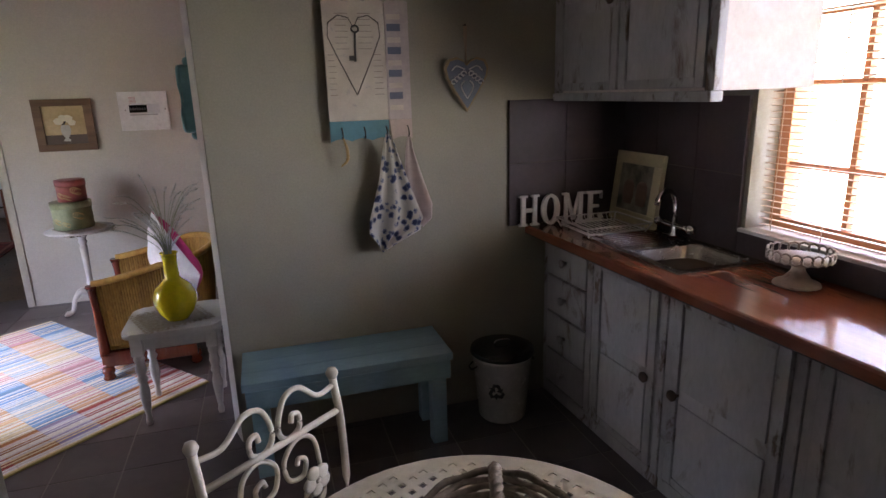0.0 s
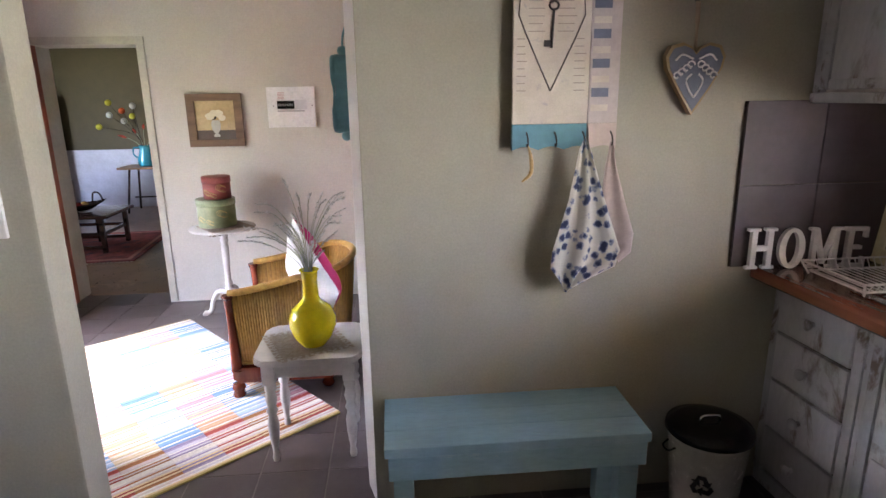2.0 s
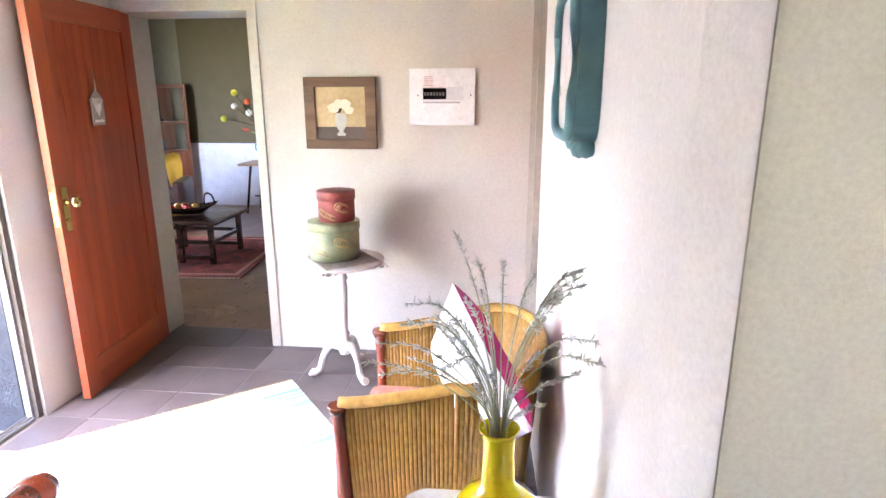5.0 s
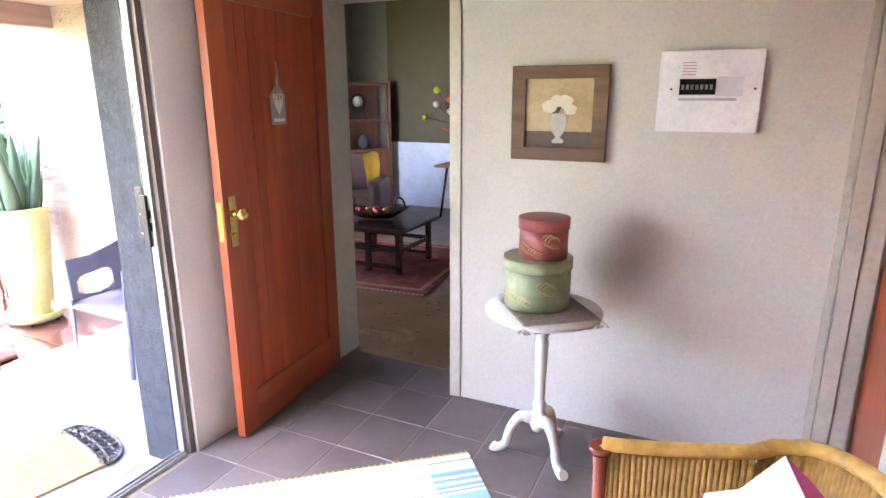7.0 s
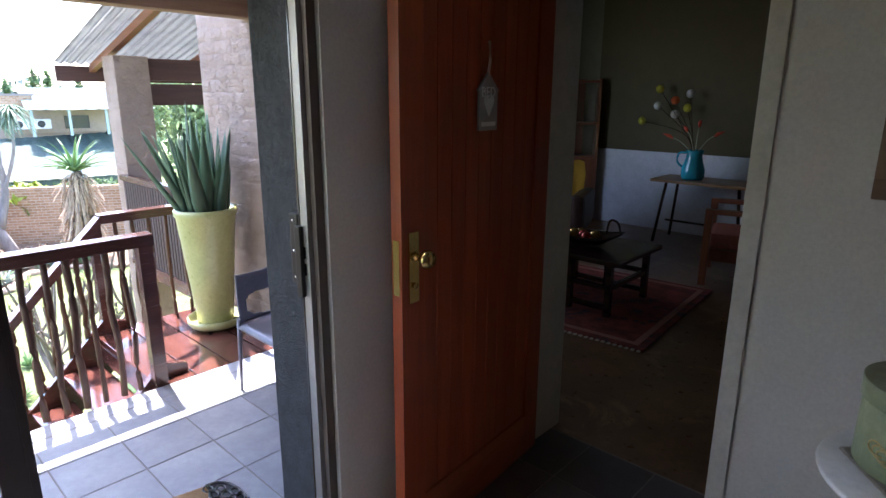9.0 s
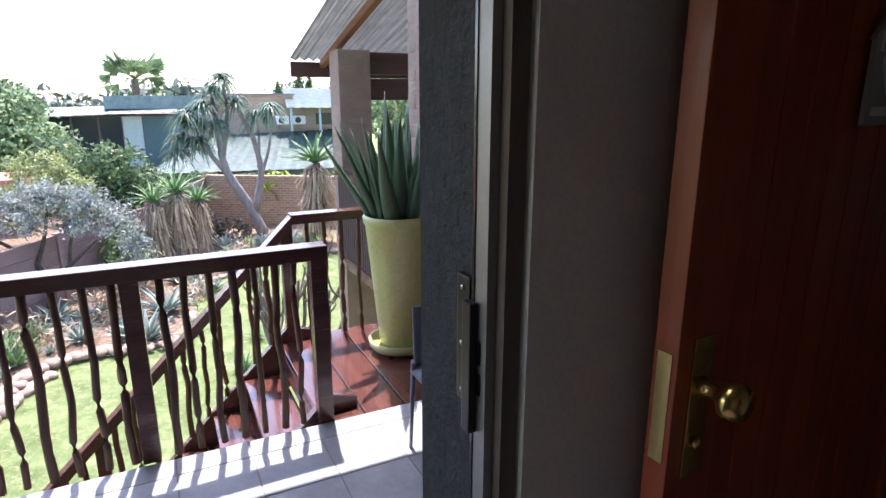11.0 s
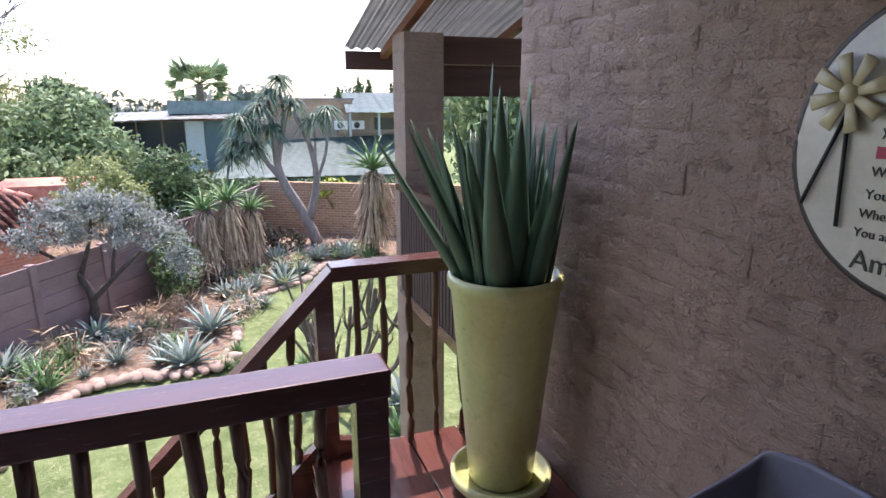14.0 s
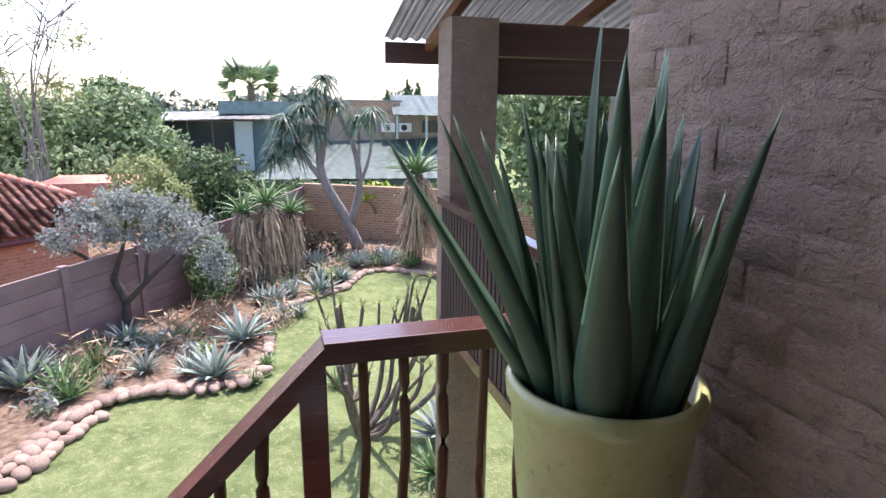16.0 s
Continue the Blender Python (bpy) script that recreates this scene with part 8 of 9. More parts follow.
shrub("shrub", "dense dark green shrub beyond the wall", [(-23.6, 3.8, -0.9, 1.2, 1.1, 0.9), (-23.4, 3.2, -1.6, 1.3, 1.1, 0.8), (-23.5, 4.6, -1.6, 1.0, 0.9, 0.8), (-23.0, 4.0, -2.4, 1.2, 1.4, 0.8)], 13000, 0.085, DEEPLEAF)
shrub("shrub", "pale yellow-green shrub beyond the wall", [(-22.4, 2.0, -0.9, 1.0, 0.9, 0.8), (-22.0, 2.6, -1.5, 1.0, 0.9, 0.8), (-22.2, 1.5, -1.7, 1.2, 0.9, 0.7), (-23.0, 5.2, -1.9, 0.9, 0.7, 0.6)], 12000, 0.07, OLIVELEAF)
shrub("shrub", "dark creeper hedge along the far house", [(-28.5, 7.0, -2.3, 0.8, 1.6, 0.55), (-28.5, 9.5, -2.4, 0.8, 1.8, 0.55), (-28.5, 12.3, -2.5, 0.8, 1.8, 0.55)], 8000, 0.10, DEEPLEAF)
shrub("shrub", "bright lime-green broadleaf shrub", [(-22.9, 8.9, -1.7, 0.7, 0.9, 0.5)], 500, 0.22, surface("lime_leaf", (0.16, 0.22, 0.02), (0.32, 0.38, 0.05), 3.0, 0.5, relief=0, vary=0.3))
shrub("shrub", "low red-tinged shrubs in the bed", [(-20.2, 6.3, -2.4, 0.7, 0.6, 0.5), (-20.6, 5.2, -2.3, 0.8, 0.8, 0.6), (-20.0, 7.0, -2.6, 0.7, 0.6, 0.4)], 2200, 0.08, surface("reddish_leaf", (0.08, 0.05, 0.03), (0.14, 0.11, 0.05), 4.0, 0.6, relief=0, vary=0.4))
shrub("shrub", "low green shrub by the wall", [(-16.6, 4.3, -2.3, 0.7, 0.5, 0.6), (-17.4, 4.1, -2.1, 0.6, 0.6, 0.7)], 2400, 0.08, DEEPLEAF)
shrub("tree", "broad bright green tree beyond the roofs", [(-31.0, -3.0, 0.0, 2.4, 2.2, 1.7), (-32.0, -0.6, 0.3, 2.2, 1.9, 1.8), (-30.5, -5.5, 0.6, 2.6, 2.4, 1.9), (-31.0, 0.8, -0.8, 1.9, 1.6, 1.3), (-29.5, -2.0, -1.3, 2.2, 2.8, 1.3)], 26000, 0.13, GREENLEAF, [([(-31, -2.5, G), (-31, -2.4, -1.2), (-31.2, -2.2, 0.2)], 0.25, 0.1)])
shrub("tree", "darker rounded tree beside the far house", [(-33.5, -1.2, 1.4, 1.2, 1.1, 1.0), (-33.5, 0.0, 0.7, 1.4, 0.9, 0.9), (-33.0, 0.3, -0.6, 1.3, 0.9, 1.0)], 8000, 0.13, DEEPLEAF, [([(-33.4, -0.6, G), (-33.4, -0.6, -1.0), (-33.4, -0.7, 0.6)], 0.2, 0.08)])
ac = thing("feathery_tree", pose(0, 0, 0), "tall sparse feathery thorn tree against the sky", "tree")
random.seed(41)
root = Vector((-27.0, -2.2, G))
for k in range(8):
    a = random.uniform(-1.6, 1.2)
    e = root + Vector((random.uniform(-1.2, 1.2), 2.3 * math.sin(a), random.uniform(6.5, 9.5)))
    mid = root + Vector((0, 0.5 * math.sin(a), 3.5 + 0.3 * k))
    limbs(ac, [([root, root + Vector((0, 0.1 * k - 0.3, 2.0)), mid, e], 0.07 if k == 0 else 0.045, 0.012)], PALEBARK, 6)
    for q in range(5):
        st = mid + (e - mid) * random.uniform(0.2, 0.9)
        en = st + Vector((random.uniform(-1, 1), random.uniform(-1.4, 1.4), random.uniform(0.2, 0.9)))
        limbs(ac, [([st, (st + en) / 2 + Vector((0, 0, 0.12)), en], 0.03, 0.008)], PALEBARK, 5)
scatter("crown", [(-27, -3.2, 4.4, 1.3, 1.6, 1.3), (-27, -1.6, 5.6, 1.3, 1.6, 1.2), (-27, -0.6, 3.4, 1.2, 1.2, 0.8), (-27, -3.5, 2.2, 1.2, 1.5, 1.0), (-27, -1.2, 1.8, 1.0, 1.2, 0.7)], 3600, 0.10, OLIVELEAF, ac, 4.0, 0.1)
palm = thing("palm_tree", pose(0, 0, 0), "fan palm rising behind the far house", "tree")
pc0 = Vector((-48.6, 4.5, 2.5))
limbs(palm, [([(-48.6, 4.5, G), (-48.6, 4.5, -0.5), pc0], 0.3, 0.25)], BARK)
for i in range(22):
    a, e = i * 2.39996, random.uniform(-0.5, 1.0)
    d = Vector((math.cos(a) * 0.5, math.sin(a), e)).normalized()
    c = pc0 + d * random.uniform(1.0, 1.6)
    bm = B()
    side = d.cross(Vector((0.3, 0, 1))).normalized()
    prev = None
    for k in range(27):
        t = (k / 26 - 0.5) * 2.6
        tip = c + (d * math.cos(t) + side * math.sin(t)) * (1.35 if k % 2 else 0.35) - Vector((0, 0, 0.3 * abs(t)))
        v = bm.verts.new(tip)
        if prev:
            bm.faces.new((bm.verts.new(c), prev, v))
        prev = v
    tube(bm, [pc0, c], 0.03, 5)
    part("frond", bm, GREENLEAF, palm)
far = []
for i in range(26):
    y = -70 + i * 6.0 + random.uniform(-2, 2)
    far.append((-92 + random.uniform(-8, 8), y, random.uniform(-1.5, 0.6), 5, 4.5, random.uniform(2.2, 3.6)))
shrub("tree_belt", "distant belt of hazy grey-green trees", far, 12000, 0.6, surface("hazy_far_foliage", (0.10, 0.13, 0.10), (0.17, 0.20, 0.16), 1.0, 0.8, relief=0, vary=0.3), shell=0.4)
for x, y, h in ((-82, 23.4, 4.6), (-83, 25.0, 4.2), (-80, 27.3, 3.6), (-84, 21.0, 3.3)):
    t = thing("conifer", pose(0, 0, 0), "distant dark conifer on the skyline", "tree", "skyline conifers")
    limbs(t, [([(x, y, G), (x, y, 0), (x, y, h)], 0.3, 0.05)], BARK, 6)
    scatter("crown", [(x, y, h - 0.4, 0.25, 0.25, 0.6), (x, y, h - 1.4, 0.55, 0.55, 0.8), (x, y, h - 2.8, 0.9, 0.9, 1.1)], 700, 0.3, DEEPLEAF, t, 3.0, 0.2)
shrub("tree", "leafy trees behind the next balcony", [(-16.5, 13.5, 0.2, 2.0, 1.8, 1.6), (-14.5, 15.0, 1.0, 2.2, 2.0, 1.8), (-18.5, 14.5, -1.0, 2.0, 1.8, 1.6), (-13, 13.2, -0.8, 1.6, 1.6, 1.4)], 9000, 0.14, GREENLEAF, [([(-13.2, 11.6, G), (-13.2, 11.7, -0.5), (-13.4, 11.9, 2.2)], 0.3, 0.2)])

shrub("tree", "leafy tree close behind the next balcony", [(-16.0, 12.0, 1.1, 1.3, 1.2, 1.0), (-16.6, 11.0, 1.2, 1.1, 1.0, 0.9), (-15.3, 13.2, 1.3, 1.3, 1.2, 1.0), (-16.0, 12.2, -0.6, 1.3, 1.4, 1.0), (-15.4, 12.4, 2.2, 1.2, 1.2, 0.8), (-15.8, 11.4, 0.2, 1.0, 1.0, 0.8)], 9000, 0.11, GREENLEAF, [([(-14.6, 11.5, G), (-14.7, 11.6, -0.8), (-15.2, 11.9, 0.9)], 0.16, 0.08)])

# walls of the garden
PRECAST = surface("mauve_grey_precast", (0.19, 0.125, 0.12), (0.26, 0.18, 0.17), 3.0, 0.8, (0.4, 0.4, 1), 30.0, 0.3, 0.01, vary=0.08)


def panel_wall(x0, y0, x1, y1, top, n, label):
    """A precast wall: posts with slotted panels between."""
    w = thing("garden_wall", pose(0, 0, 0), label, "wall", kind="structure")
    a, b = Vector((x0, y0, 0)), Vector((x1, y1, 0))
    d = (b - a) / n
    turn = math.degrees(math.atan2(d.y, d.x))
    bm = B()
    box(bm, 0, 0, (top - G) / 2, 0.14, 0.14, top - G + 0.06, None, 0.01)
    post = mesh_of("post", bm, PRECAST)
    bm = B()
    box(bm, d.length / 2, 0, 0.145, d.length - 0.14, 0.06, 0.283, None, 0.012)
    pan = mesh_of("panel", bm, PRECAST)
    rows = round((top - G) / 0.29)
    ph = (top - G) / rows
    for i in range(n + 1):
        p = a + d * i
        o = new("post", post)
        o.parent, o.matrix_basis = w, pose(p.x, p.y, G, 0, 0, turn)
        if i < n:
            for r in range(rows):
                o = new("panel", pan)
                o.parent, o.matrix_basis = w, pose(p.x, p.y, G + r * ph, 0, 0, turn) @ Matrix.Diagonal((1, 1, ph / 0.29, 1))
    return w


panel_wall(-10.4, -0.6, -19.0, 4.75, -1.45, 6, "mauve-grey precast concrete panel wall")
panel_wall(-19.0, 4.75, -23.6, 6.6, -1.35, 3, "red-brown precast concrete panel wall")


def brick_material(name, c1, c2, mortar, scale=1.0):
    m, nt, b = shader(name)
    tc = nt.nodes.new("ShaderNodeTexCoord")
    br = nt.nodes.new("ShaderNodeTexBrick")
    br.inputs["Color1"].default_value, br.inputs["Color2"].default_value, br.inputs["Mortar"].default_value = (*c1, 1), (*c2, 1), (*mortar, 1)
    br.inputs["Scale"].default_value, br.inputs["Brick Width"].default_value, br.inputs["Row Height"].default_value, br.inputs["Mortar Size"].default_value = scale, 0.235, 0.085, 0.008
    nt.links.new(tc.outputs["Object"], br.inputs["Vector"])
    n = noise_fac(nt, tc.outputs["Object"], 6.0, 5)
    nt.links.new(mix(nt, br.outputs["Color"], ramp(nt, n, [(0.3, (0.8, 0.8, 0.8)), (0.7, (1.15, 1.15, 1.15))]), 0.6, "MULTIPLY"), b.inputs["Base Color"])
    b.inputs["Roughness"].default_value = 0.85
    bump(nt, b, br.outputs["Fac"], -0.4, 0.01)
    return m


TAN_BRICK = brick_material("tan_face_brick", (0.29, 0.17, 0.09), (0.40, 0.25, 0.15), (0.46, 0.40, 0.33))
RED_BRICK = brick_material("orange_red_face_brick", (0.46, 0.17, 0.09), (0.56, 0.24, 0.13), (0.42, 0.32, 0.26))


def brick_panel(name, p, q, z0, z1, thick, material, parent=None):
    """A wall along the line p-q, built in its own upright plane so that courses run level."""
    d = Vector((q[0] - p[0], q[1] - p[1], 0))
    bm = B()
    span(bm, 0, 0, -thick / 2, d.length, z1 - z0, thick / 2)
    o = part(name, bm, material, parent)
    o.matrix_basis = Matrix.Translation((p[0], p[1], z0)) @ Matrix.Rotation(math.atan2(d.y, d.x), 4, "Z") @ Matrix.Rotation(radians(90), 4, "X")
    return o


tagged(brick_panel("garden_wall_brick", (-23.6, 6.6), (-19.6, 13.5), G, -1.25, 0.22, TAN_BRICK), "tan face-brick garden wall behind the aloes", "wall", kind="structure")

# neighbour's house with red tiled roof
nb = thing("house", pose(0, 0, 0), "orange-brick house with a red clay tile roof", "house")
brick_panel("wall", (-19.9, 0.95), (-16.3, -3.2), G, -1.72, 0.22, RED_BRICK, nb)
brick_panel("wall", (-19.9, 0.95), (-25.0, -3.0), G, -1.72, 0.22, RED_BRICK, nb)
ROOF_RED = surface("red_clay_tile", (0.34, 0.12, 0.08), (0.52, 0.24, 0.17), 5.0, 0.75, relief=0.2, vary=0.22)
E0, E1 = Vector((-19.65, 1.35, -1.70)), Vector((-15.7, -3.2, -1.70))
up = Vector((-2.15, -1.75, 1.18))
bm = B()
hip_lo, hip_hi = E0 + up * 0.47 - (E1 - E0) * 0.037, E0 + up * 1.37 + (E1 - E0) * 0.36
vs = [bm.verts.new(E0), bm.verts.new(E1), bm.verts.new(E1 + up * 1.37), bm.verts.new(hip_hi), bm.verts.new(hip_lo)]
bm.faces.new(vs)
bmesh.ops.solidify(bm, geom=bm.faces[:], thickness=0.06)
rf = part("roof", bm, ROOF_RED, nb)
along_e = (E1 - E0).normalized()
upn = up.normalized()
nrm_r = along_e.cross(upn).normalized()
nrm_r = nrm_r if nrm_r.z > 0 else -nrm_r
bm = B()
for k in range(7):
    t0 = math.pi * k / 6
    for zz in (0, 0.36):
        bm.verts.new((0.10 * math.cos(t0), zz, 0.05 * math.sin(t0) + (0.02 if zz == 0 else 0.0)))
bm.verts.ensure_lookup_table()
for k in range(6):
    bm.faces.new((bm.verts[2 * k], bm.verts[2 * k + 2], bm.verts[2 * k + 3], bm.verts[2 * k + 1])).smooth = True
bmesh.ops.solidify(bm, geom=bm.faces[:], thickness=0.012)
tile_me = mesh_of("roof_tile", bm, ROOF_RED)
basis = Matrix((( along_e.x, upn.x, nrm_r.x, 0), (along_e.y, upn.y, nrm_r.y, 0), (along_e.z, upn.z, nrm_r.z, 0), (0, 0, 0, 1)))
for r in range(12):
    for c in range(23):
        s = 0.1 + c * 0.21 - 0.21
        if s < 6.03 * (-0.037 + max(0.0, (r * 0.335 + 0.2) / 3.015 - 0.47) * 0.44):
            continue
        o = new("roof_tile", tile_me)
        o.parent, o.matrix_basis = nb, Matrix.Translation(E0 + along_e * s + upn * (r * 0.335) + nrm_r * 0.035) @ basis
ridge = [hip_lo + (hip_hi - hip_lo) * (i / 11) for i in range(12)]
for p, q in zip(ridge, ridge[1:]):
    bm = B()
    tube(bm, [p + Vector((0, 0, 0.05)), q + Vector((0, 0, 0.07))], [0.10, 0.12], 8)
    part("ridge_tile", bm, ROOF_RED, nb)
bm = B()
tube(bm, [E0 - nrm_r * 0.08, E1 - nrm_r * 0.08], 0.07, 6)
part("gutter", bm, plain("maroon_fascia", (0.12, 0.03, 0.03), 0.5), nb)
bm = B()
span(bm, -27, -1.5, -1.9, -24.5, 1.2, -1.2)
tagged(part("low_roof", bm, ROOF_RED), "low terracotta roof among the trees", "roof")

# far house with green sheet roofs
fh = thing("house", pose(0, 0, 0), "far house with green sheet-iron roofs and verandah", "house")
DARKGLASS = plain("dark_window_glass", (0.03, 0.035, 0.045), 0.08)
GREENTIN = surface("green_roof_sheet", (0.10, 0.16, 0.15), (0.20, 0.27, 0.25), 3.0, 0.45, relief=0.03)
TEALWALL = plain("teal_shade_cloth", (0.085, 0.14, 0.15), 0.8)
FX = -38.3
bm = B()
span(bm, FX - 6, 0.0, G, FX - 0.4, 16.5, 0.35)
part("wall", bm, plain("tan_render", (0.28, 0.22, 0.17), 0.8), fh)
for ya, yb, mat_k in ((-0.05, 1.3, DARKGLASS), (1.4, 2.55, DARKGLASS), (2.65, 3.7, DARKGLASS), (4.75, 6.8, TEALWALL)):
    bm = B()
    span(bm, FX - 0.38, ya, -2.4, FX - 0.30, yb, 0.32)
    part("window", bm, mat_k, fh)
bm = B()
span(bm, FX - 0.38, 3.75, -2.4, FX - 0.28, 4.7, 0.32)
part("wall", bm, plain("pale_blue_wall", (0.45, 0.52, 0.52), 0.8), fh)


def sheet_roof(name, pts, material, parent, pitch=0.25):
    """Corrugated sheet between two edges: pts = a, b (low edge), c, d (high edge)."""
    a, b, c, d = [Vector(p) for p in pts]
    n = int((b - a).length / pitch)
    bm = B()
    lo, hi = [], []
    for i in range(n + 1):
        w = Vector((0, 0, 0.03 * (i % 2)))
        lo.append(bm.verts.new(a + (b - a) * (i / n) + w))
        hi.append(bm.verts.new(d + (c - d) * (i / n) + w))
    for i in range(n):
        bm.faces.new((lo[i], lo[i + 1], hi[i + 1], hi[i]))
    bmesh.ops.solidify(bm, geom=bm.faces[:], thickness=0.06)
    return part(name, bm, material, parent)


sheet_roof("roof", [(FX + 0.6, -0.6, 0.36), (FX + 0.6, 6.6, 0.55), (FX - 5, 6.6, 0.9), (FX - 5, -0.6, 0.72)], TIN, fh)
bm = B()
span(bm, FX - 4.5, 2.9, 0.7, FX - 1.5, 8.3, 1.42)
part("upper_wall", bm, GREENTIN, fh)
brick_panel("upper_wall", (FX - 1.0, 8.3), (FX - 1.0, 13.2), -1.2, 1.45, 0.3, TAN_BRICK, fh)
bm = B()
span(bm, FX - 5, 8.2, 1.45, FX - 0.8, 13.3, 1.56)
part("parapet", bm, plain("grey_coping", (0.25, 0.22, 0.2), 0.8), fh)
sheet_roof("roof", [(FX + 5.2, 4.6, -2.25), (FX + 5.2, 17.0, -2.45), (FX - 0.8, 17.0, -0.45), (FX - 0.8, 8.2, -0.75)], GREENTIN, fh, 0.3)
bm = B()
span(bm, FX + 5.0, 4.6, -2.75, FX + 5.15, 17.0, -2.40)
part("fascia", bm, plain("dark_green_fascia", (0.03, 0.05, 0.045), 0.6), fh)
bm = B()
span(bm, FX + 4.4, 5.0, G, FX + 4.6, 17.0, -2.5)
part("lower_wall", bm, plain("dark_creeper_wall", (0.02, 0.035, 0.02), 0.9), fh)
sheet_roof("roof", [(FX + 1.5, 12.3, 0.75), (FX + 1.5, 19.0, 0.75), (FX - 4, 19.0, 1.9), (FX - 4, 13.2, 1.9)], GREENTIN, fh, 0.3)
for y in (12.5, 14.2, 16.0):
    bm = B()
    span(bm, FX + 1.3, y, -0.6, FX + 1.42, y + 0.12, 0.74)
    part("post", bm, plain("pale_green_post", (0.35, 0.42, 0.38), 0.7), fh)
bm = B()
span(bm, FX - 0.4, 12.2, -0.5, FX - 0.2, 18.0, 0.7)
part("wall", bm, plain("tan_render_upper", (0.33, 0.26, 0.2), 0.8), fh)
for y in (11.9, 12.9):
    ac1 = part("air_conditioner", span(B(), FX - 0.15, y, -0.25, FX + 0.25, y + 0.75, 0.25, 0.02), plain("white_ac_case", (0.7, 0.7, 0.68), 0.5), fh)
    bm = B()
    lathe(bm, [(0, 0), (0.18, 0), (0.18, 0.02), (0, 0.02)], (FX + 0.252, y + 0.3, 0.0), 16, Matrix.Rotation(radians(90), 3, "Y"))
    part("fan_grille", bm, plain("dark_grille", (0.05, 0.05, 0.05), 0.6), ac1)
bm = B()
span(bm, FX - 0.18, 14.4, -0.3, FX - 0.1, 15.6, 0.4)
part("window", bm, DARKGLASS, fh)



# ---- tiles and bricks ----
tile_cache = {}


def tile_mesh(name, w, d, material):
    """A square tile with a small chamfer, centred on its top face."""
    key = (name, round(w, 3), round(d, 3))
    if key not in tile_cache:
        c, V = 0.002, []
        for inset, z in ((0, -0.013), (0, -c * 0.7), (c, 0)):
            V += [(sx * (w / 2 - inset), sy * (d / 2 - inset), z) for sx, sy in ((-1, -1), (1, -1), (1, 1), (-1, 1))]
        F = [(8, 9, 10, 11)] + [(r + i, r + (i + 1) % 4, r + 4 + (i + 1) % 4, r + 4 + i) for r in (0, 4) for i in range(4)]
        me = bpy.data.meshes.new(name)
        me.from_pydata(V, [], F)
        me.materials.append(material)
        tile_cache[key] = me
    return tile_cache[key]


def cells(a, b, start, step):
    """Stretches of one tile each between a and b, with joints at start + k * step."""
    k = math.floor((a - start) / step)
    out = []
    while start + k * step < b:
        lo, hi = max(a, start + k * step), min(b, start + (k + 1) * step)
        if hi - lo > 0.03:
            out.append((lo, hi))
        k += 1
    return out


random.seed(61)


def lay(name, parent, xs, ys, z, gap, material, keep):
    """Lays tiles over xs by ys; those outside keep(x, y) are joined into one mesh."""
    V, F = [], []
    for x0, x1 in xs:
        for y0, y1 in ys:
            me = tile_mesh(name, x1 - x0 - gap, y1 - y0 - gap, material)
            at = Vector(((x0 + x1) / 2, (y0 + y1) / 2, z + random.uniform(-0.0008, 0)))
            if keep(at.x, at.y):
                o = new(name, me)
                o.parent = parent
                o.matrix_basis = Matrix.Translation(at) @ Euler((random.uniform(-0.002, 0.002), random.uniform(-0.002, 0.002), 0)).to_matrix().to_4x4()
            else:
                n = len(V)
                V += [tuple(at + v.co) for v in me.vertices]
                F += [tuple(n + i for i in p.vertices) for p in me.polygons]
    if V:
        me = bpy.data.meshes.new(name + "s")
        me.from_pydata(V, [], F)
        me.materials.append(material)
        o = new(name + "s", me)
        o.parent = parent
        tagged(o, kind="stuff")


lay("floor_tile", floor, cells(X_SLIDE, X_WIN, -1.83, 0.30), cells(-1.2, 6.65, 5.45, 0.30), 0.0, 0.005, TILE_IN, lambda x, y: y > 1.1)
lay("deck_tile", deck, cells(-3.95, -2.14, -3.52, 0.30), cells(2.0, 6.515, 5.255, 0.305), DECK, 0.006, TILE_OUT, lambda x, y: True)


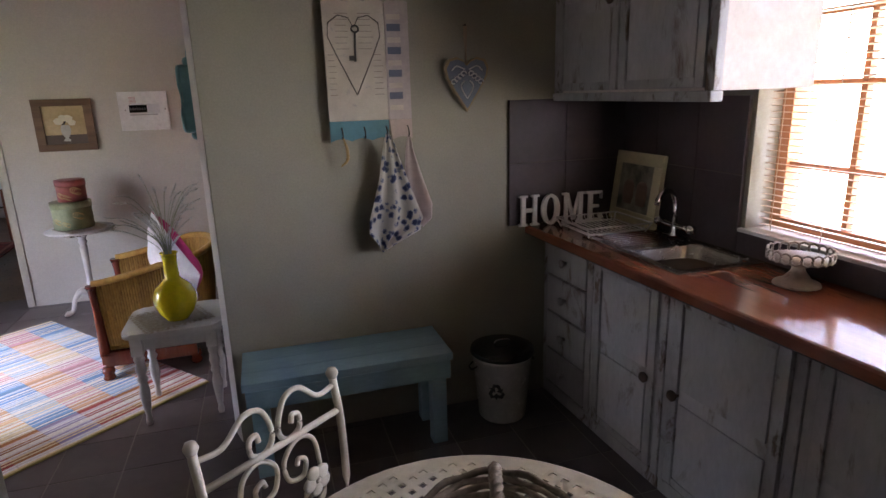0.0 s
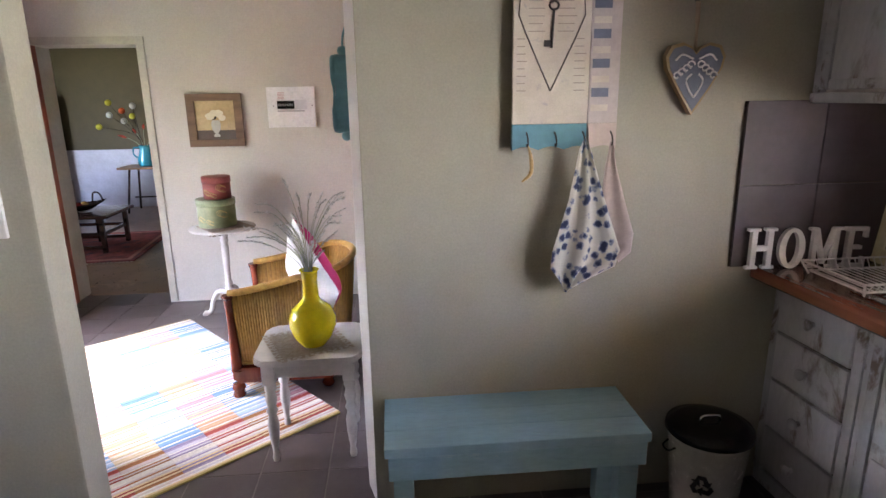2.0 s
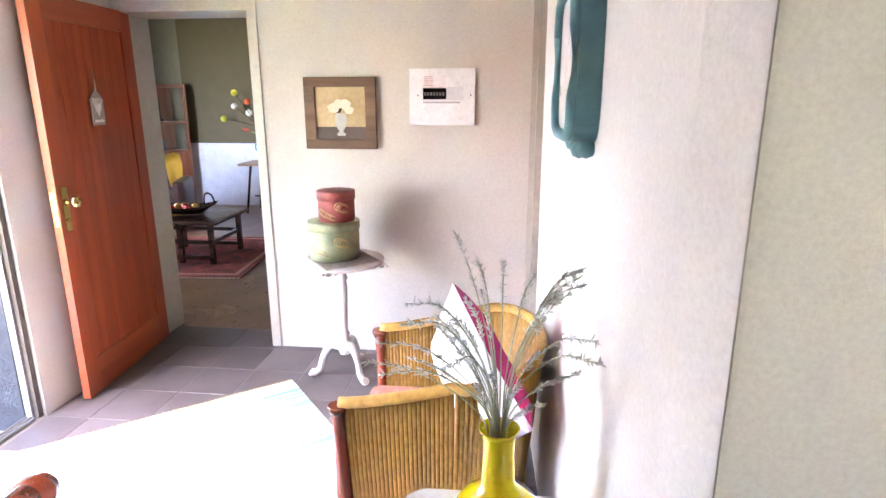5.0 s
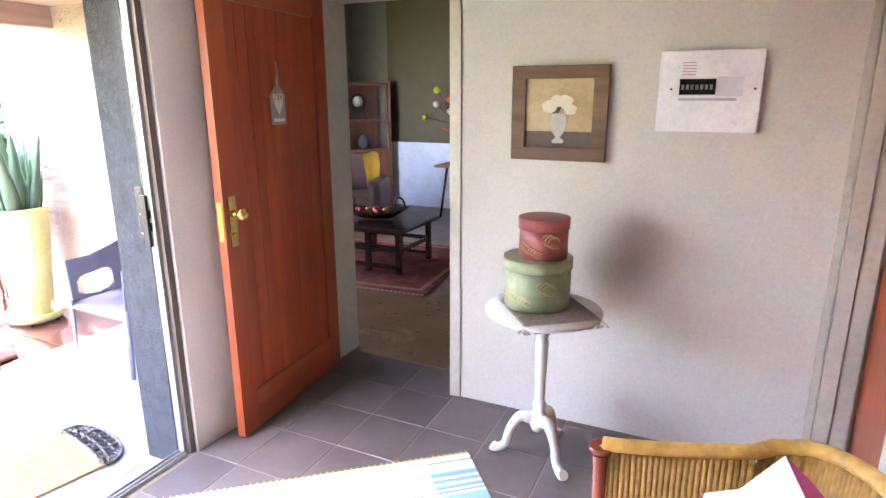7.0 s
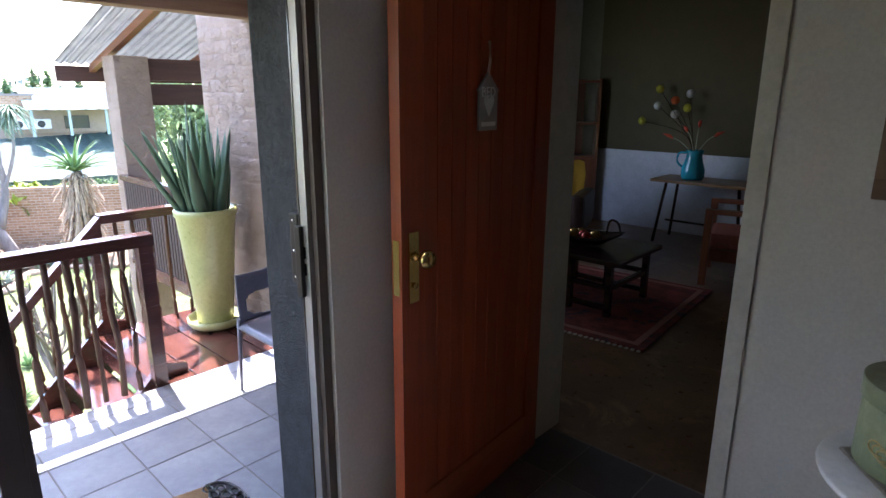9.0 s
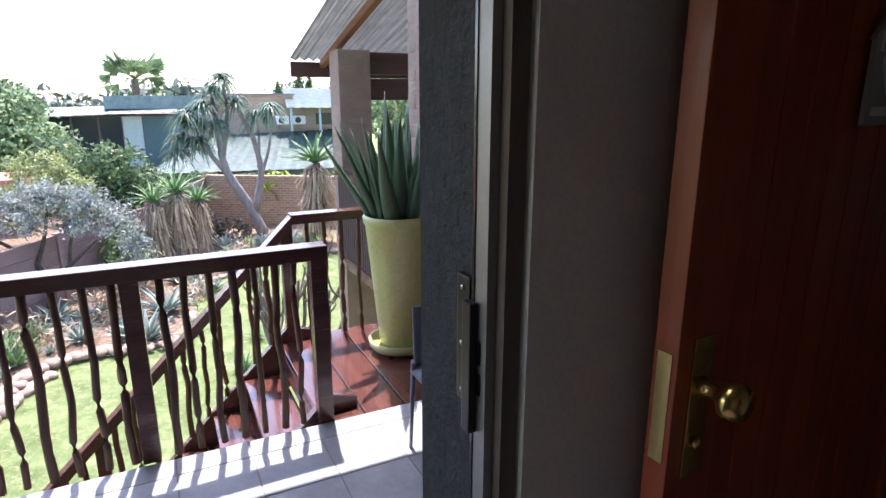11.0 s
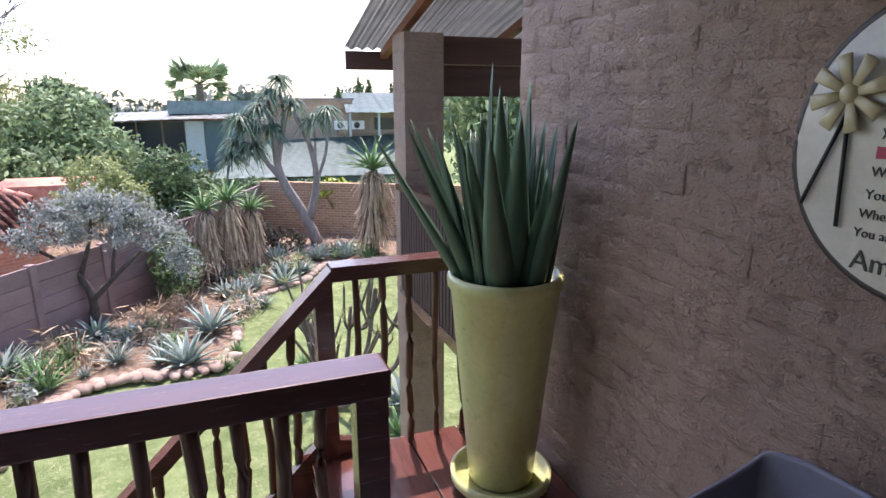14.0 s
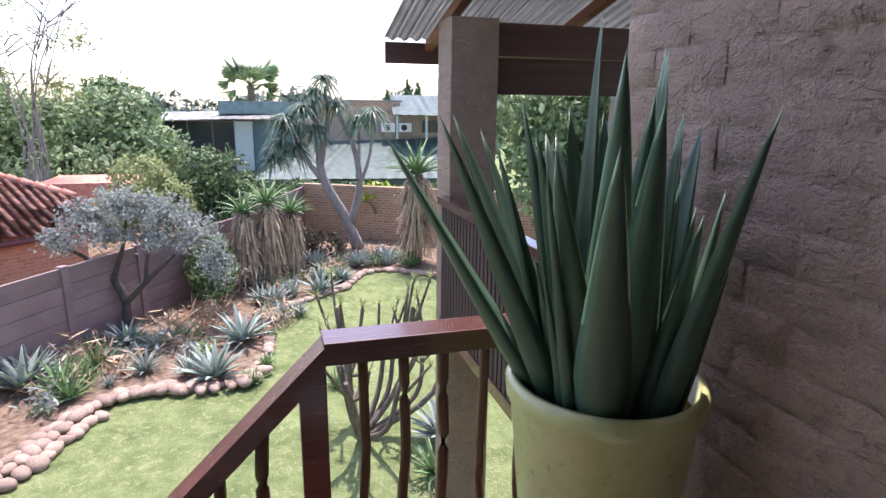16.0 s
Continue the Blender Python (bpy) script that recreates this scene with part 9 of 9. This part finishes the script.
def brick_mesh(k, w, h):
    """An uneven, softly rounded brick face, lying in x and z, facing -y."""
    rng = random.Random(k)
    xs, zs = [-w / 2, -w / 2 + 0.016, -w * 0.17, w * 0.17, w / 2 - 0.016, w / 2], [-h / 2, -h / 2 + 0.017, h / 2 - 0.017, h / 2]
    V, F = [], []
    for i, x in enumerate(xs):
        for j, z in enumerate(zs):
            rim = i in (0, 5) or j in (0, 3)
            y = 0.001 if rim else -0.0032 + rng.uniform(-0.003, 0.003)
            if not rim and rng.random() < 0.14:
                y += 0.005
            V.append((x + (rng.uniform(-0.005, 0.005) if 0 < i < 5 else rng.uniform(-0.002, 0.002)), y, z + rng.uniform(-0.003, 0.003)))
    for i in range(5):
        for j in range(3):
            F.append((i * 4 + j, i * 4 + 4 + j, i * 4 + 5 + j, i * 4 + 1 + j))
    me = bpy.data.meshes.new("brick")
    me.from_pydata(V, [], F)
    for p in me.polygons:
        p.use_smooth = True
    me.materials.append(PINK_BRICK)
    return me


whole = [brick_mesh(k, 0.234, 0.0845) for k in range(8)]
half = [brick_mesh(20 + k, 0.117, 0.0845) for k in range(4)]
random.seed(71)


def brick_face(parent, origin, turn, width, z0, z1):
    """Stretcher courses over an upright face; origin is its foot, turn the heading of its length."""
    r, z = 0, z0
    while z + 0.08 < z1:
        x = 0.0
        first = r % 2 == 1
        while x < width - 0.09:
            short = first or x + 0.235 > width + 0.02
            w = 0.1175 if short else 0.235
            o = new("brick", random.choice(half if short else whole))
            o.parent = parent
            o.matrix_basis = pose(origin[0], origin[1], 0, 0, 0, turn) @ Matrix.Translation((x + w / 2, random.uniform(-0.004, 0.0), z + 0.0425 + random.uniform(-0.002, 0.002))) @ Euler((random.uniform(-0.03, 0.03), random.uniform(-0.012, 0.012), random.uniform(-0.012, 0.012))).to_matrix().to_4x4()
            x += w
            first = False
        r += 1
        z += 0.085


brick_face(wall_brick, (-4.995, 6.515), 0, 2.64, -0.08, 2.11)
brick_face(column, (-8.18, 6.90), 0, 0.35, -1.2, 1.92)
brick_face(column, (-7.83, 6.90), 90, 0.35, -1.2, 1.92)
